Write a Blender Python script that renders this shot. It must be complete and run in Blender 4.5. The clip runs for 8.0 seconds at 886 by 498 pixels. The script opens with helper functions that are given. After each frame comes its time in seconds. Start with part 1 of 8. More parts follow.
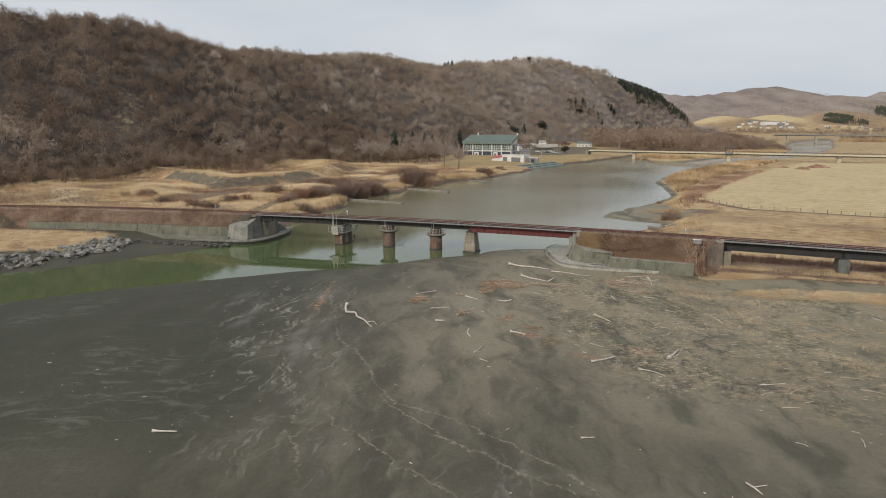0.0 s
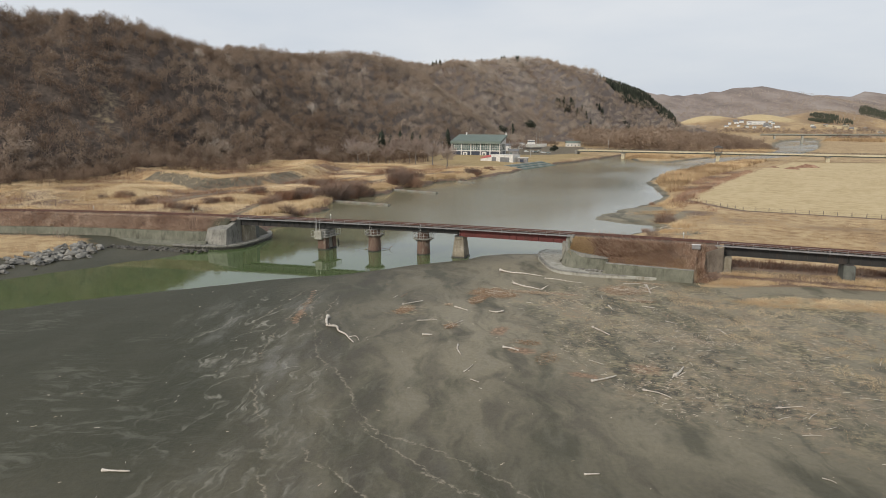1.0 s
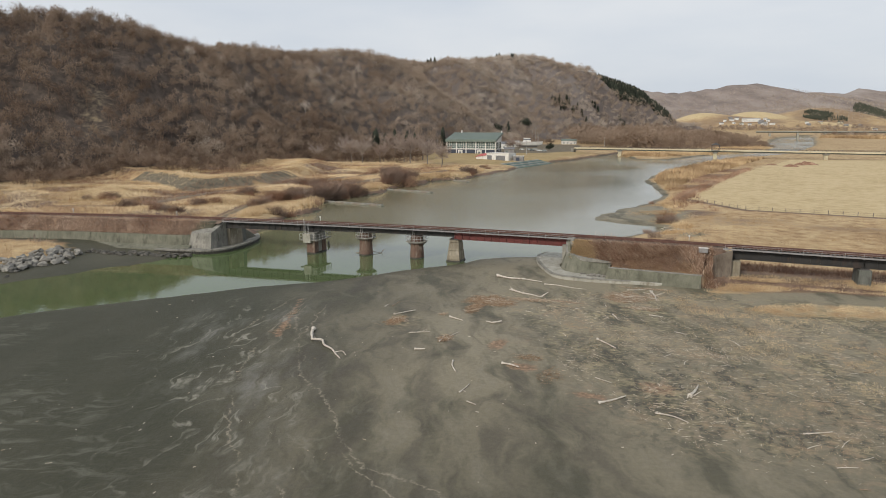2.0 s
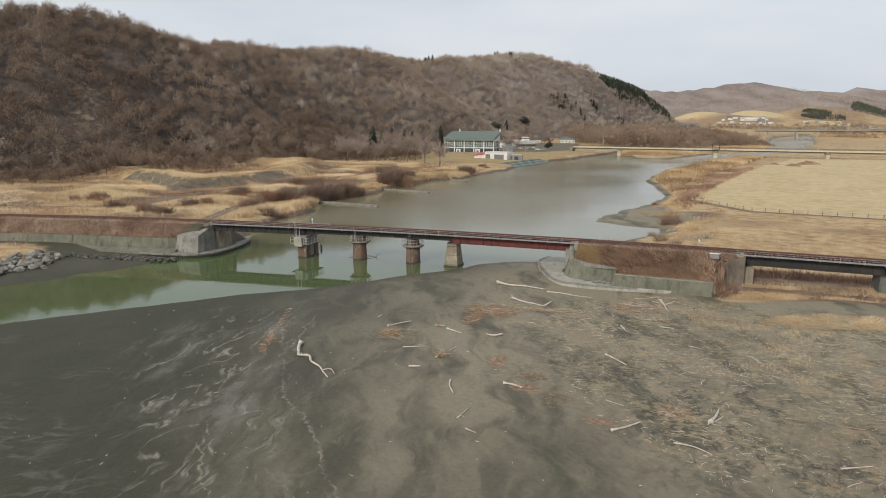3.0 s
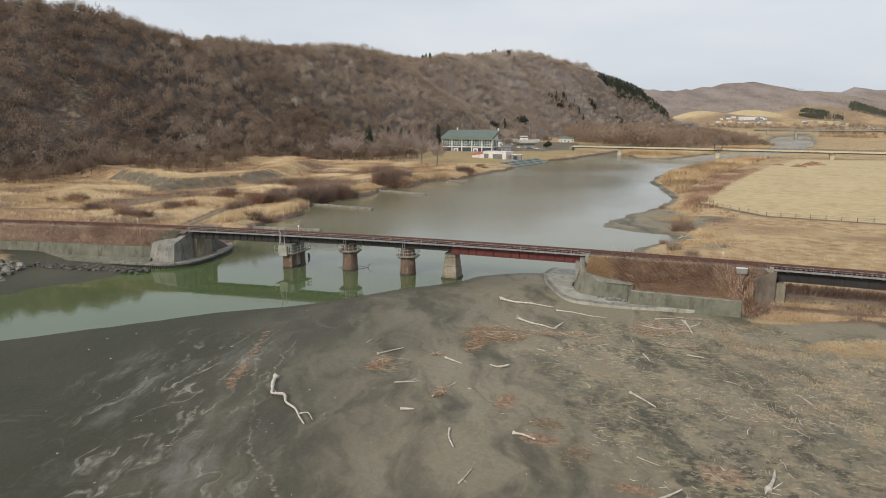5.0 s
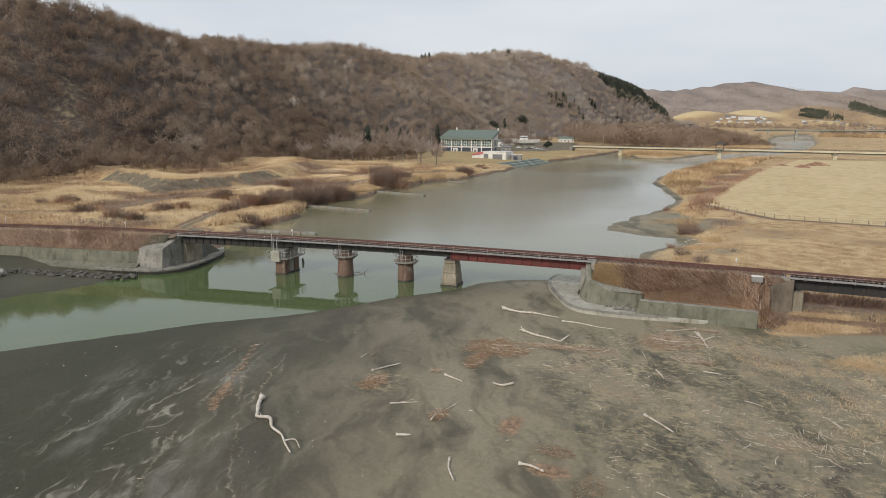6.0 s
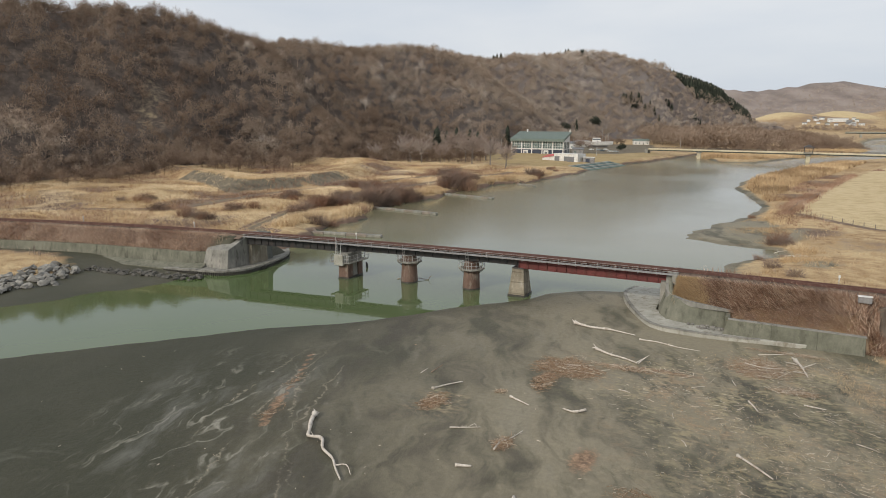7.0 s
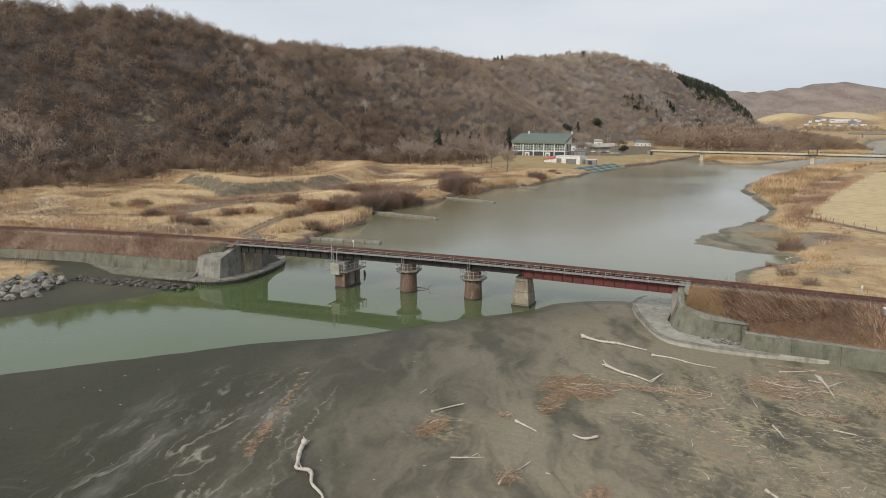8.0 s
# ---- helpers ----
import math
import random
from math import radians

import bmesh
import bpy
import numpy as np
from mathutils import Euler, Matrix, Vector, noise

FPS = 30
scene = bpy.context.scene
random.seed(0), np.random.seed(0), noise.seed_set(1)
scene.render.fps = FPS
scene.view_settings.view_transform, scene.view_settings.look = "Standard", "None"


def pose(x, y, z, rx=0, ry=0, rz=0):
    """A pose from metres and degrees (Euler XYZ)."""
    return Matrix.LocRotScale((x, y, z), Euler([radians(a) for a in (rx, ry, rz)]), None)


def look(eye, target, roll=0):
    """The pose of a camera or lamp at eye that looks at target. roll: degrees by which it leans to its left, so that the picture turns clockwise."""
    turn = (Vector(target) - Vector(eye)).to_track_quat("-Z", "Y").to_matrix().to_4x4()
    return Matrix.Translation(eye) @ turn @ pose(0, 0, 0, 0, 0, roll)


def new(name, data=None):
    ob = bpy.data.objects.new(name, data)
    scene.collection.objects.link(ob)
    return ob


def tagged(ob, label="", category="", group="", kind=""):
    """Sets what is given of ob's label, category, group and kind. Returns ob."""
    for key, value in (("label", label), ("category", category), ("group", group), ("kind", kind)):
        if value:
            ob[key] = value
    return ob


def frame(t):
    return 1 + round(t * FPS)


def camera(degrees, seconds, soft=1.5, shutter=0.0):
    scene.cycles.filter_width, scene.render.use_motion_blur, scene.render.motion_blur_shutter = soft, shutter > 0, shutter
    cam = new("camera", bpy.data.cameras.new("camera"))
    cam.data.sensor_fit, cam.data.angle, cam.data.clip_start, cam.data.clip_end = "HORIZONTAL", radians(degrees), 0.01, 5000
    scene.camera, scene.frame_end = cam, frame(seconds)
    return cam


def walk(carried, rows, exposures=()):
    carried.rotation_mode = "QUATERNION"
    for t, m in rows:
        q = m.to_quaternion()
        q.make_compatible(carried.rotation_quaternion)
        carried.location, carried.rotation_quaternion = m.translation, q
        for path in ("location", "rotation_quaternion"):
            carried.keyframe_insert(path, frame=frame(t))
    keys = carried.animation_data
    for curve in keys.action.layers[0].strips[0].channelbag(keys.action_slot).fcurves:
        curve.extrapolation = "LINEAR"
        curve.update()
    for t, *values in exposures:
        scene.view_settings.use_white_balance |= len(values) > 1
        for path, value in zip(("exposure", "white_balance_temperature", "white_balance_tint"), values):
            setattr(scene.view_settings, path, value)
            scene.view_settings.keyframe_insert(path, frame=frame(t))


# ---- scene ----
cam = camera(68.3, 8.0, soft=0.95)
PATH = [
    (0, (-0.42, -0.4, 22.92), (-1.145, 1.43, 22.56), 0.2),
    (0.5, (-1.319, 2.163, 22.955), (-2.024, 4.001, 22.598), 0.2),
    (1, (-2.277, 4.696, 22.999), (-2.969, 6.537, 22.638), 0.2),
    (1.5, (-3.141, 7.285, 22.983), (-3.825, 9.128, 22.619), 0.1),
    (3, (-5.691, 14.867, 23.042), (-6.364, 16.713, 22.671), 0.1),
    (3.5, (-6.597, 17.252, 23.039), (-7.267, 19.1, 22.666), 0.2),
    (4, (-7.428, 19.532, 23.05), (-8.096, 21.379, 22.676), 0.3),
    (4.5, (-8.286, 21.76, 23.113), (-8.952, 23.608, 22.738), 0.3),
    (6, (-10.598, 28.093, 23.231), (-11.26, 29.942, 22.855), 0.3),
    (6.5, (-11.352, 30.187, 23.21), (-12.03, 32.031, 22.834), 0.3),
    (6.6, (-11.513, 30.608, 23.204), (-12.233, 32.436, 22.828), 0.32),
    (6.7, (-11.675, 31.03, 23.197), (-12.446, 32.837, 22.823), 0.35),
    (6.8, (-11.836, 31.451, 23.191), (-12.653, 33.238, 22.817), 0.38),
    (6.9, (-11.998, 31.873, 23.184), (-12.84, 33.648, 22.811), 0.39),
    (7, (-12.159, 32.294, 23.178), (-13.012, 34.064, 22.805), 0.4),
    (7.5, (-13.03, 34.209, 23.248), (-13.888, 35.977, 22.88), 0.4),
    (8, (-13.832, 36.024, 23.335), (-14.689, 37.793, 22.968), 0.2),
]
walk(cam, [(t, look(eye, target, roll)) for t, eye, target, roll in PATH], [(0, -0.06), (0.5, 0.02), (1.5, 0.05), (3, 0.07), (8, 0.08)])

# ---- light ----
SUN_EL, SUN_AZ = radians(38), radians(200)
world = bpy.data.worlds.new("overcast_sky")
scene.world = world
world.use_nodes = True
wn = world.node_tree
wn.nodes.clear()


def wnode(kind, **inputs):
    n = wn.nodes.new(kind)
    for k, v in inputs.items():
        n.inputs[k.replace("_", " ")].default_value = v
    return n


w_out = wnode("ShaderNodeOutputWorld")
w_bg = wnode("ShaderNodeBackground", Strength=0.1)
w_sky = wnode("ShaderNodeTexSky")
w_sky.sky_type = "NISHITA"
w_sky.sun_disc = False
w_sky.sun_elevation, w_sky.sun_rotation = SUN_EL, SUN_AZ
w_sky.dust_density = 4.0
w_co = wnode("ShaderNodeTexCoord")
w_map = wnode("ShaderNodeMapping", Scale=(1.0, 1.0, 4.0))
w_noise = wnode("ShaderNodeTexNoise", Scale=2.2, Detail=5.0, Roughness=0.5)
w_ramp = wnode("ShaderNodeValToRGB")
w_ramp.color_ramp.elements[0].position, w_ramp.color_ramp.elements[0].color = 0.3, (6.1, 6.65, 7.4, 1)
w_ramp.color_ramp.elements[1].position, w_ramp.color_ramp.elements[1].color = 0.7, (7.8, 8.0, 8.25, 1)
w_mix = wn.nodes.new("ShaderNodeMix")
w_mix.data_type = "RGBA"
w_mix.inputs[0].default_value = 0.88
wn.links.new(w_co.outputs["Generated"], w_map.inputs[0])
wn.links.new(w_map.outputs[0], w_noise.inputs[0])
wn.links.new(w_noise.outputs[0], w_ramp.inputs[0])
wn.links.new(w_sky.outputs[0], w_mix.inputs[6])
wn.links.new(w_ramp.outputs[0], w_mix.inputs[7])
wn.links.new(w_mix.outputs[2], w_bg.inputs[0])
wn.links.new(w_bg.outputs[0], w_out.inputs[0])

sun_data = bpy.data.lights.new("sun", "SUN")
sun_data.energy, sun_data.angle, sun_data.color = 2.3, radians(10), (1.0, 0.93, 0.82)
sun = new("sun", sun_data)
# shines from behind the camera's left shoulder, high
sun.matrix_world = look((-120, -160, 160), (-40, 110, 0))

# ---- materials ----


def material(name, rough=0.8, metal=0.0, ior=1.45):
    m = bpy.data.materials.new(name)
    m.use_nodes = True
    b = m.node_tree.nodes["Principled BSDF"]
    b.inputs["Roughness"].default_value = rough
    b.inputs["Metallic"].default_value = metal
    b.inputs["IOR"].default_value = ior
    return m, m.node_tree, b


def node(t, kind, **inputs):
    n = t.nodes.new(kind)
    for k, v in inputs.items():
        n.inputs[k.replace("_", " ")].default_value = v
    return n


def place(t, scale=(1, 1, 1)):
    g = t.nodes.new("ShaderNodeNewGeometry")
    m = node(t, "ShaderNodeMapping", Scale=scale)
    t.links.new(g.outputs["Position"], m.inputs[0])
    return m.outputs[0]


def noise_tex(t, scale, detail=4.0, rough=0.55, stretch=(1, 1, 1), distort=0.0):
    n = node(t, "ShaderNodeTexNoise", Scale=scale, Detail=detail, Roughness=rough, Distortion=distort)
    t.links.new(place(t, stretch), n.inputs[0])
    return n.outputs[0]


def ramp(t, fac, stops):
    r = t.nodes.new("ShaderNodeValToRGB")
    e = r.color_ramp.elements
    while len(e) < len(stops):
        e.new(0.5)
    for k, (p, c) in zip(e, stops):
        k.position = p
        k.color = (*c, 1) if len(c) == 3 else c
    t.links.new(fac, r.inputs[0])
    return r.outputs[0]


def mix(t, fac, a, b, mode="MIX"):
    n = t.nodes.new("ShaderNodeMix")
    n.data_type, n.blend_type = "RGBA", mode
    for sock, v in ((n.inputs[0], fac), (n.inputs[6], a), (n.inputs[7], b)):
        if isinstance(v, (int, float)):
            sock.default_value = v
        elif isinstance(v, tuple):
            sock.default_value = (*v, 1)
        else:
            t.links.new(v, sock)
    return n.outputs[2]


def calc(t, op, a, b=0.0):
    n = t.nodes.new("ShaderNodeMath")
    n.operation, n.use_clamp = op, False
    for sock, v in zip(n.inputs, (a, b)):
        if isinstance(v, (int, float)):
            sock.default_value = v
        else:
            t.links.new(v, sock)
    return n.outputs[0]


def span(t, v, lo, hi):
    n = node(t, "ShaderNodeMapRange", From_Min=lo, From_Max=hi)
    t.links.new(v, n.inputs[0])
    return n.outputs[0]


def attr(t, name):
    n = t.nodes.new("ShaderNodeAttribute")
    n.attribute_name = name
    return n.outputs["Fac"]


def bump(t, b, height, strength=0.4, distance=0.05):
    n = node(t, "ShaderNodeBump", Strength=strength, Distance=distance)
    t.links.new(height, n.inputs["Height"])
    t.links.new(n.outputs[0], b.inputs["Normal"])


def surface(name, dark, light, stain=None, scale=0.6, fine=9.0, rough=0.8, metal=0.0, streak=(1, 1, 1), relief=0.3, random=0.0, fleck=0.55, runs=0.0):
    """Two colours mixed by coarse and fine grain, with stains; random varies whole objects."""
    m, t, b = material(name, rough, metal)
    coarse = noise_tex(t, scale, 5, 0.6, streak)
    grain = noise_tex(t, fine, 6, 0.65, streak)
    c = mix(t, span(t, coarse, 0.3, 0.7), dark, light)
    c = mix(t, fleck, c, ramp(t, grain, [(0.3, (0.55, 0.55, 0.55)), (0.72, (1.25, 1.25, 1.25))]), "MULTIPLY")
    if stain:
        s = noise_tex(t, scale * 2.3, 6, 0.7, (1.0, 1.0, 0.35))
        c = mix(t, span(t, s, 0.52, 0.68), c, stain)
    if runs:
        w = noise_tex(t, 1.1, 5, 0.6, (1.6, 1.6, 0.12))
        c = mix(t, runs, c, ramp(t, w, [(0.36, (0.5, 0.5, 0.46)), (0.5, (1.0, 1.0, 1.0)), (0.66, (1.3, 1.29, 1.24))]), "MULTIPLY")
    if random:
        o = t.nodes.new("ShaderNodeObjectInfo")
        v = calc(t, "ADD", calc(t, "MULTIPLY", o.outputs["Random"], random), 1 - random / 2)
        vv = t.nodes.new("ShaderNodeCombineColor")
        for k in range(3):
            t.links.new(v, vv.inputs[k])
        c = mix(t, 1.0, c, vv.outputs[0], "MULTIPLY")
    t.links.new(c, b.inputs["Base Color"])
    bump(t, b, grain, relief, 0.04)
    return m


def tinted(name, stops, rough=0.9):
    """Colour by the vertex value 'tint', with a slow drift over the land."""
    m, t, b = material(name, rough)
    b.inputs["Specular IOR Level"].default_value = 0.15
    c = ramp(t, attr(t, "tint"), stops)
    c = mix(t, 0.5, c, ramp(t, noise_tex(t, 0.03, 4), [(0.3, (0.7, 0.68, 0.66)), (0.7, (1.25, 1.2, 1.15))]), "MULTIPLY")
    t.links.new(c, b.inputs["Base Color"])
    return m


concrete = surface("concrete", (0.17, 0.165, 0.145), (0.3, 0.285, 0.25), (0.1, 0.095, 0.08), 0.5, 7, 0.9, fleck=0.3, runs=0.3)
concrete_rust = surface("concrete_brown_stained", (0.1, 0.08, 0.062), (0.185, 0.155, 0.125), (0.07, 0.05, 0.038), 0.4, 6, 0.9, fleck=0.3, runs=0.3)
concrete_dark = surface("concrete_mossy", (0.085, 0.09, 0.078), (0.15, 0.152, 0.135), (0.06, 0.06, 0.05), 0.4, 6, 0.9, fleck=0.3, runs=0.3)
concrete_tan = surface("concrete_tan", (0.17, 0.145, 0.105), (0.28, 0.245, 0.185), (0.36, 0.33, 0.27), 0.6, 6, 0.9, fleck=0.3, runs=0.3)
concrete_grey = surface("concrete_damp", (0.112, 0.112, 0.082), (0.19, 0.185, 0.142), (0.07, 0.07, 0.05), 0.35, 6, 0.9, fleck=0.3, runs=0.3)
concrete_pale = surface("concrete_pale", (0.27, 0.262, 0.222), (0.43, 0.415, 0.36), (0.19, 0.165, 0.12), 0.5, 6, 0.9, fleck=0.3, runs=0.0)
pier_rust = surface("pier_rusty", (0.11, 0.062, 0.045), (0.18, 0.122, 0.092), (0.24, 0.2, 0.16), 0.6, 6, 0.85, streak=(1, 1, 0.3))
pier_wet = surface("pier_wet", (0.035, 0.032, 0.026), (0.06, 0.055, 0.045), None, 0.8, 8, 0.5)
girder_red = surface("girder_red_paint", (0.1, 0.022, 0.02), (0.15, 0.035, 0.03), (0.075, 0.03, 0.02), 0.5, 8, 0.6)
girder_black = surface("girder_black_paint", (0.018, 0.018, 0.018), (0.035, 0.033, 0.031), (0.05, 0.032, 0.024), 0.5, 8, 0.65)
rust = surface("rusty_rail", (0.07, 0.03, 0.023), (0.115, 0.054, 0.041), (0.15, 0.09, 0.07), 0.9, 12, 0.75)
sleeper_wood = surface("sleeper_wood", (0.085, 0.06, 0.045), (0.17, 0.125, 0.1), None, 1.2, 14, 0.9, random=0.9)
walk_grey = surface("walkway_grey", (0.2, 0.195, 0.19), (0.3, 0.29, 0.285), (0.14, 0.12, 0.11), 0.8, 9, 0.8)
steel_grey = surface("galvanised_steel", (0.36, 0.36, 0.35), (0.5, 0.5, 0.49), (0.3, 0.24, 0.2), 1.5, 10, 0.6, 0.2)
white_paint = surface("white_paint", (0.62, 0.61, 0.58), (0.76, 0.75, 0.72), (0.5, 0.46, 0.4), 0.4, 5, 0.6)
rock_grey = surface("rock_grey", (0.14, 0.133, 0.118), (0.28, 0.265, 0.235), (0.09, 0.09, 0.076), 0.9, 6, 0.9, random=0.7)
rock_dark = surface("rock_wet_dark", (0.06, 0.055, 0.046), (0.14, 0.13, 0.11), (0.04, 0.04, 0.034), 0.9, 6, 0.75, random=0.6)
drift_pale = surface("driftwood_bleached", (0.44, 0.39, 0.33), (0.64, 0.59, 0.52), (0.28, 0.23, 0.18), 1.2, 14, 0.85)
drift_brown = surface("driftwood_brown", (0.17, 0.12, 0.085), (0.3, 0.23, 0.17), None, 1.2, 14, 0.9)
bark = surface("bark_grey", (0.13, 0.11, 0.095), (0.26, 0.235, 0.21), None, 1.0, 8, 0.9)
wood_old = surface("old_timber", (0.16, 0.13, 0.105), (0.28, 0.24, 0.2), None, 0.8, 8, 0.9)
roof_green = surface("roof_green_metal", (0.125, 0.162, 0.138), (0.16, 0.2, 0.172), (0.12, 0.145, 0.12), 0.2, 3, 0.6)
roof_red = surface("roof_red_metal", (0.4, 0.07, 0.06), (0.5, 0.1, 0.085), None, 0.3, 3, 0.6)
navy = surface("navy_panel", (0.03, 0.04, 0.065), (0.05, 0.06, 0.085), None, 0.3, 4, 0.6)
shutter_grey = surface("shutter_grey", (0.14, 0.145, 0.15), (0.2, 0.2, 0.205), None, 0.5, 5, 0.6)
cream = surface("cream_paint", (0.5, 0.44, 0.3), (0.62, 0.56, 0.4), (0.35, 0.3, 0.22), 0.15, 3, 0.7)
yellow = surface("yellow_cladding", (0.42, 0.29, 0.04), (0.5, 0.36, 0.06), None, 0.2, 3, 0.7)
blue_paint = surface("blue_paint", (0.08, 0.12, 0.3), (0.12, 0.16, 0.38), None, 0.2, 3, 0.6)
teal = surface("teal_steps", (0.09, 0.16, 0.15), (0.14, 0.22, 0.2), (0.3, 0.31, 0.28), 0.3, 3, 0.8)
asphalt = surface("asphalt", (0.09, 0.09, 0.092), (0.14, 0.14, 0.14), None, 0.1, 3, 0.9)
rubber = surface("rubber", (0.02, 0.02, 0.02), (0.03, 0.03, 0.03), None, 1, 9, 0.8)
dark_metal = surface("dark_metal", (0.05, 0.045, 0.042), (0.08, 0.075, 0.07), None, 1, 9, 0.6)

glass, gt, gb = material("window_glass", 0.08)
gb.inputs["Base Color"].default_value = (0.12, 0.17, 0.16, 1)
gt.links.new(ramp(gt, noise_tex(gt, 0.5, 2), [(0.35, (0.07, 0.1, 0.1)), (0.65, (0.2, 0.25, 0.23))]), gb.inputs["Base Color"])

reed_mat = tinted("dry_reeds", [(0.0, (0.15, 0.1, 0.066)), (0.35, (0.34, 0.238, 0.138)), (0.7, (0.54, 0.4, 0.24)), (1.0, (0.69, 0.57, 0.385))])
stalk_mat = tinted("dead_stalks", [(0.0, (0.1, 0.056, 0.04)), (0.45, (0.255, 0.15, 0.102)), (0.8, (0.44, 0.31, 0.222)), (1.0, (0.56, 0.45, 0.35))])
twig_mat = tinted("bare_twigs", [(0.0, (0.074, 0.054, 0.045)), (0.3, (0.15, 0.105, 0.083)), (0.6, (0.235, 0.178, 0.147)), (0.85, (0.315, 0.26, 0.225)), (1.0, (0.42, 0.375, 0.34))])
wood_mat = tinted("woodland_twigs", [(0.0, (0.1, 0.071, 0.053)), (0.3, (0.187, 0.134, 0.099)), (0.6, (0.275, 0.212, 0.163)), (0.85, (0.36, 0.297, 0.24)), (1.0, (0.47, 0.42, 0.37))])
needle_mat = tinted("conifer_needles", [(0.0, (0.025, 0.032, 0.024)), (0.6, (0.052, 0.06, 0.045)), (1.0, (0.088, 0.094, 0.07))])
litter_mat = tinted("drift_litter", [(0.0, (0.16, 0.1, 0.062)), (0.3, (0.28, 0.185, 0.115)), (0.55, (0.36, 0.285, 0.205)), (1.0, (0.6, 0.55, 0.47))])

# the ground: black sand, silt streaks, dry grass, leaf litter, by values laid over the plan
ground_mat, t, b = material("ground", 0.85)
b.inputs["Specular IOR Level"].default_value = 0.3
n_big = noise_tex(t, 0.045, 5, 0.6)
n_mid = noise_tex(t, 0.35, 6, 0.62)
n_fine = noise_tex(t, 2.6, 7, 0.7)
# the flow that combed the sand: places warped, then turned along it and drawn out
warp_n = node(t, "ShaderNodeTexNoise", Scale=0.13, Detail=3.0, Roughness=0.6)
t.links.new(place(t), warp_n.inputs[0])
warp_s = t.nodes.new("ShaderNodeVectorMath")
warp_s.operation = "MULTIPLY_ADD"
warp_s.inputs[1].default_value, warp_s.inputs[2].default_value = (4.6, 4.6, 0.0), (-2.3, -2.3, 0.0)
t.links.new(warp_n.outputs["Color"], warp_s.inputs[0])
warp_a = t.nodes.new("ShaderNodeVectorMath")
t.links.new(place(t), warp_a.inputs[0])
t.links.new(warp_s.outputs[0], warp_a.inputs[1])


def combed(scale, stretch, detail, rough, turn=20.0, distort=0.0):
    m = node(t, "ShaderNodeMapping", Rotation=(0, 0, radians(turn)), Scale=(1.0, stretch, 1.0))
    m.vector_type = "TEXTURE"
    t.links.new(warp_a.outputs[0], m.inputs[0])
    n = node(t, "ShaderNodeTexNoise", Scale=scale, Detail=detail, Roughness=rough, Distortion=distort)
    t.links.new(m.outputs[0], n.inputs[0])
    return n.outputs[0]


def times(a, k):
    return calc(t, "MULTIPLY", a, k)


def less(a, k):
    return calc(t, "SUBTRACT", a, k)


dry = calc(t, "ADD", attr(t, "dry"), times(less(n_big, 0.5), 0.55))
sand_c = ramp(t, dry, [(0.0, (0.046, 0.0455, 0.0275)), (0.45, (0.106, 0.095, 0.065)), (1.0, (0.228, 0.199, 0.138))])
comb_soft = combed(0.2, 3.2, 5.0, 0.6)
comb_fine = combed(0.75, 4.5, 6.0, 0.62, 20.0, 0.4)
comb_curl = combed(0.3, 3.4, 4.0, 0.5, 18.0, 0.6)
sand_c = mix(t, times(span(t, comb_soft, 0.5, 0.62), 0.72), sand_c, (0.055, 0.053, 0.034))
sand_c = mix(t, times(span(t, comb_fine, 0.57, 0.7), 0.5), sand_c, (0.055, 0.053, 0.034))
# broad wet smears drawn out by the ebbing water, and fainter pale ones
smear = combed(0.24, 2.7, 4.0, 0.55, 24.0, 1.3)
smear_in = attr(t, "smear")
sand_c = mix(t, times(smear_in, times(span(t, smear, 0.48, 0.62), 0.64)), sand_c, (0.066, 0.057, 0.043))
sand_c = mix(t, times(smear_in, times(span(t, smear, 0.44, 0.34), 0.3)), sand_c, (0.235, 0.212, 0.165))
ripple = combed(0.8, 2.8, 4.0, 0.6, -64.0, 1.2)
# pale silt: soft films, then the curled outlines that they dried to
film_ = times(times(attr(t, "fan"), span(t, comb_soft, 0.5, 0.36)), span(t, comb_fine, 0.62, 0.42))
sand_c = mix(t, times(film_, 0.72), sand_c, (0.2, 0.193, 0.168))
curl = span(t, calc(t, "ABSOLUTE", less(comb_curl, 0.5)), 0.022, 0.004)
curl = times(times(curl, span(t, comb_fine, 0.62, 0.45)), span(t, n_mid, 0.42, 0.56))
sand_c = mix(t, times(times(curl, attr(t, "fan")), 0.9), sand_c, (0.27, 0.255, 0.205))
wisp = times(attr(t, "streak"), span(t, ripple, 0.5, 0.36))
sand_c = mix(t, wisp, sand_c, (0.2, 0.195, 0.155))
shore_n = noise_tex(t, 1.3, 4, 0.6)
for k in range(6):
    off = calc(t, "ADD", attr(t, "strand_" + "abcdef"[k]), calc(t, "ADD", times(less(n_mid, 0.5), 2.2), times(less(shore_n, 0.5), 0.9)))
    line_f = times(span(t, calc(t, "ABSOLUTE", off), 0.15, 0.03), span(t, n_fine, 0.42, 0.56))
    sand_c = mix(t, times(times(line_f, attr(t, "strand_in_" + "abcdef"[k])), 0.85), sand_c, (0.27, 0.235, 0.175))
rusty = span(t, calc(t, "ADD", attr(t, "russet"), times(less(n_fine, 0.5), 1.3)), 0.42, 0.75)
sand_c = mix(t, times(rusty, 0.9), sand_c, ramp(t, n_fine, [(0.4, (0.15, 0.09, 0.055)), (0.6, (0.31, 0.2, 0.125))]))
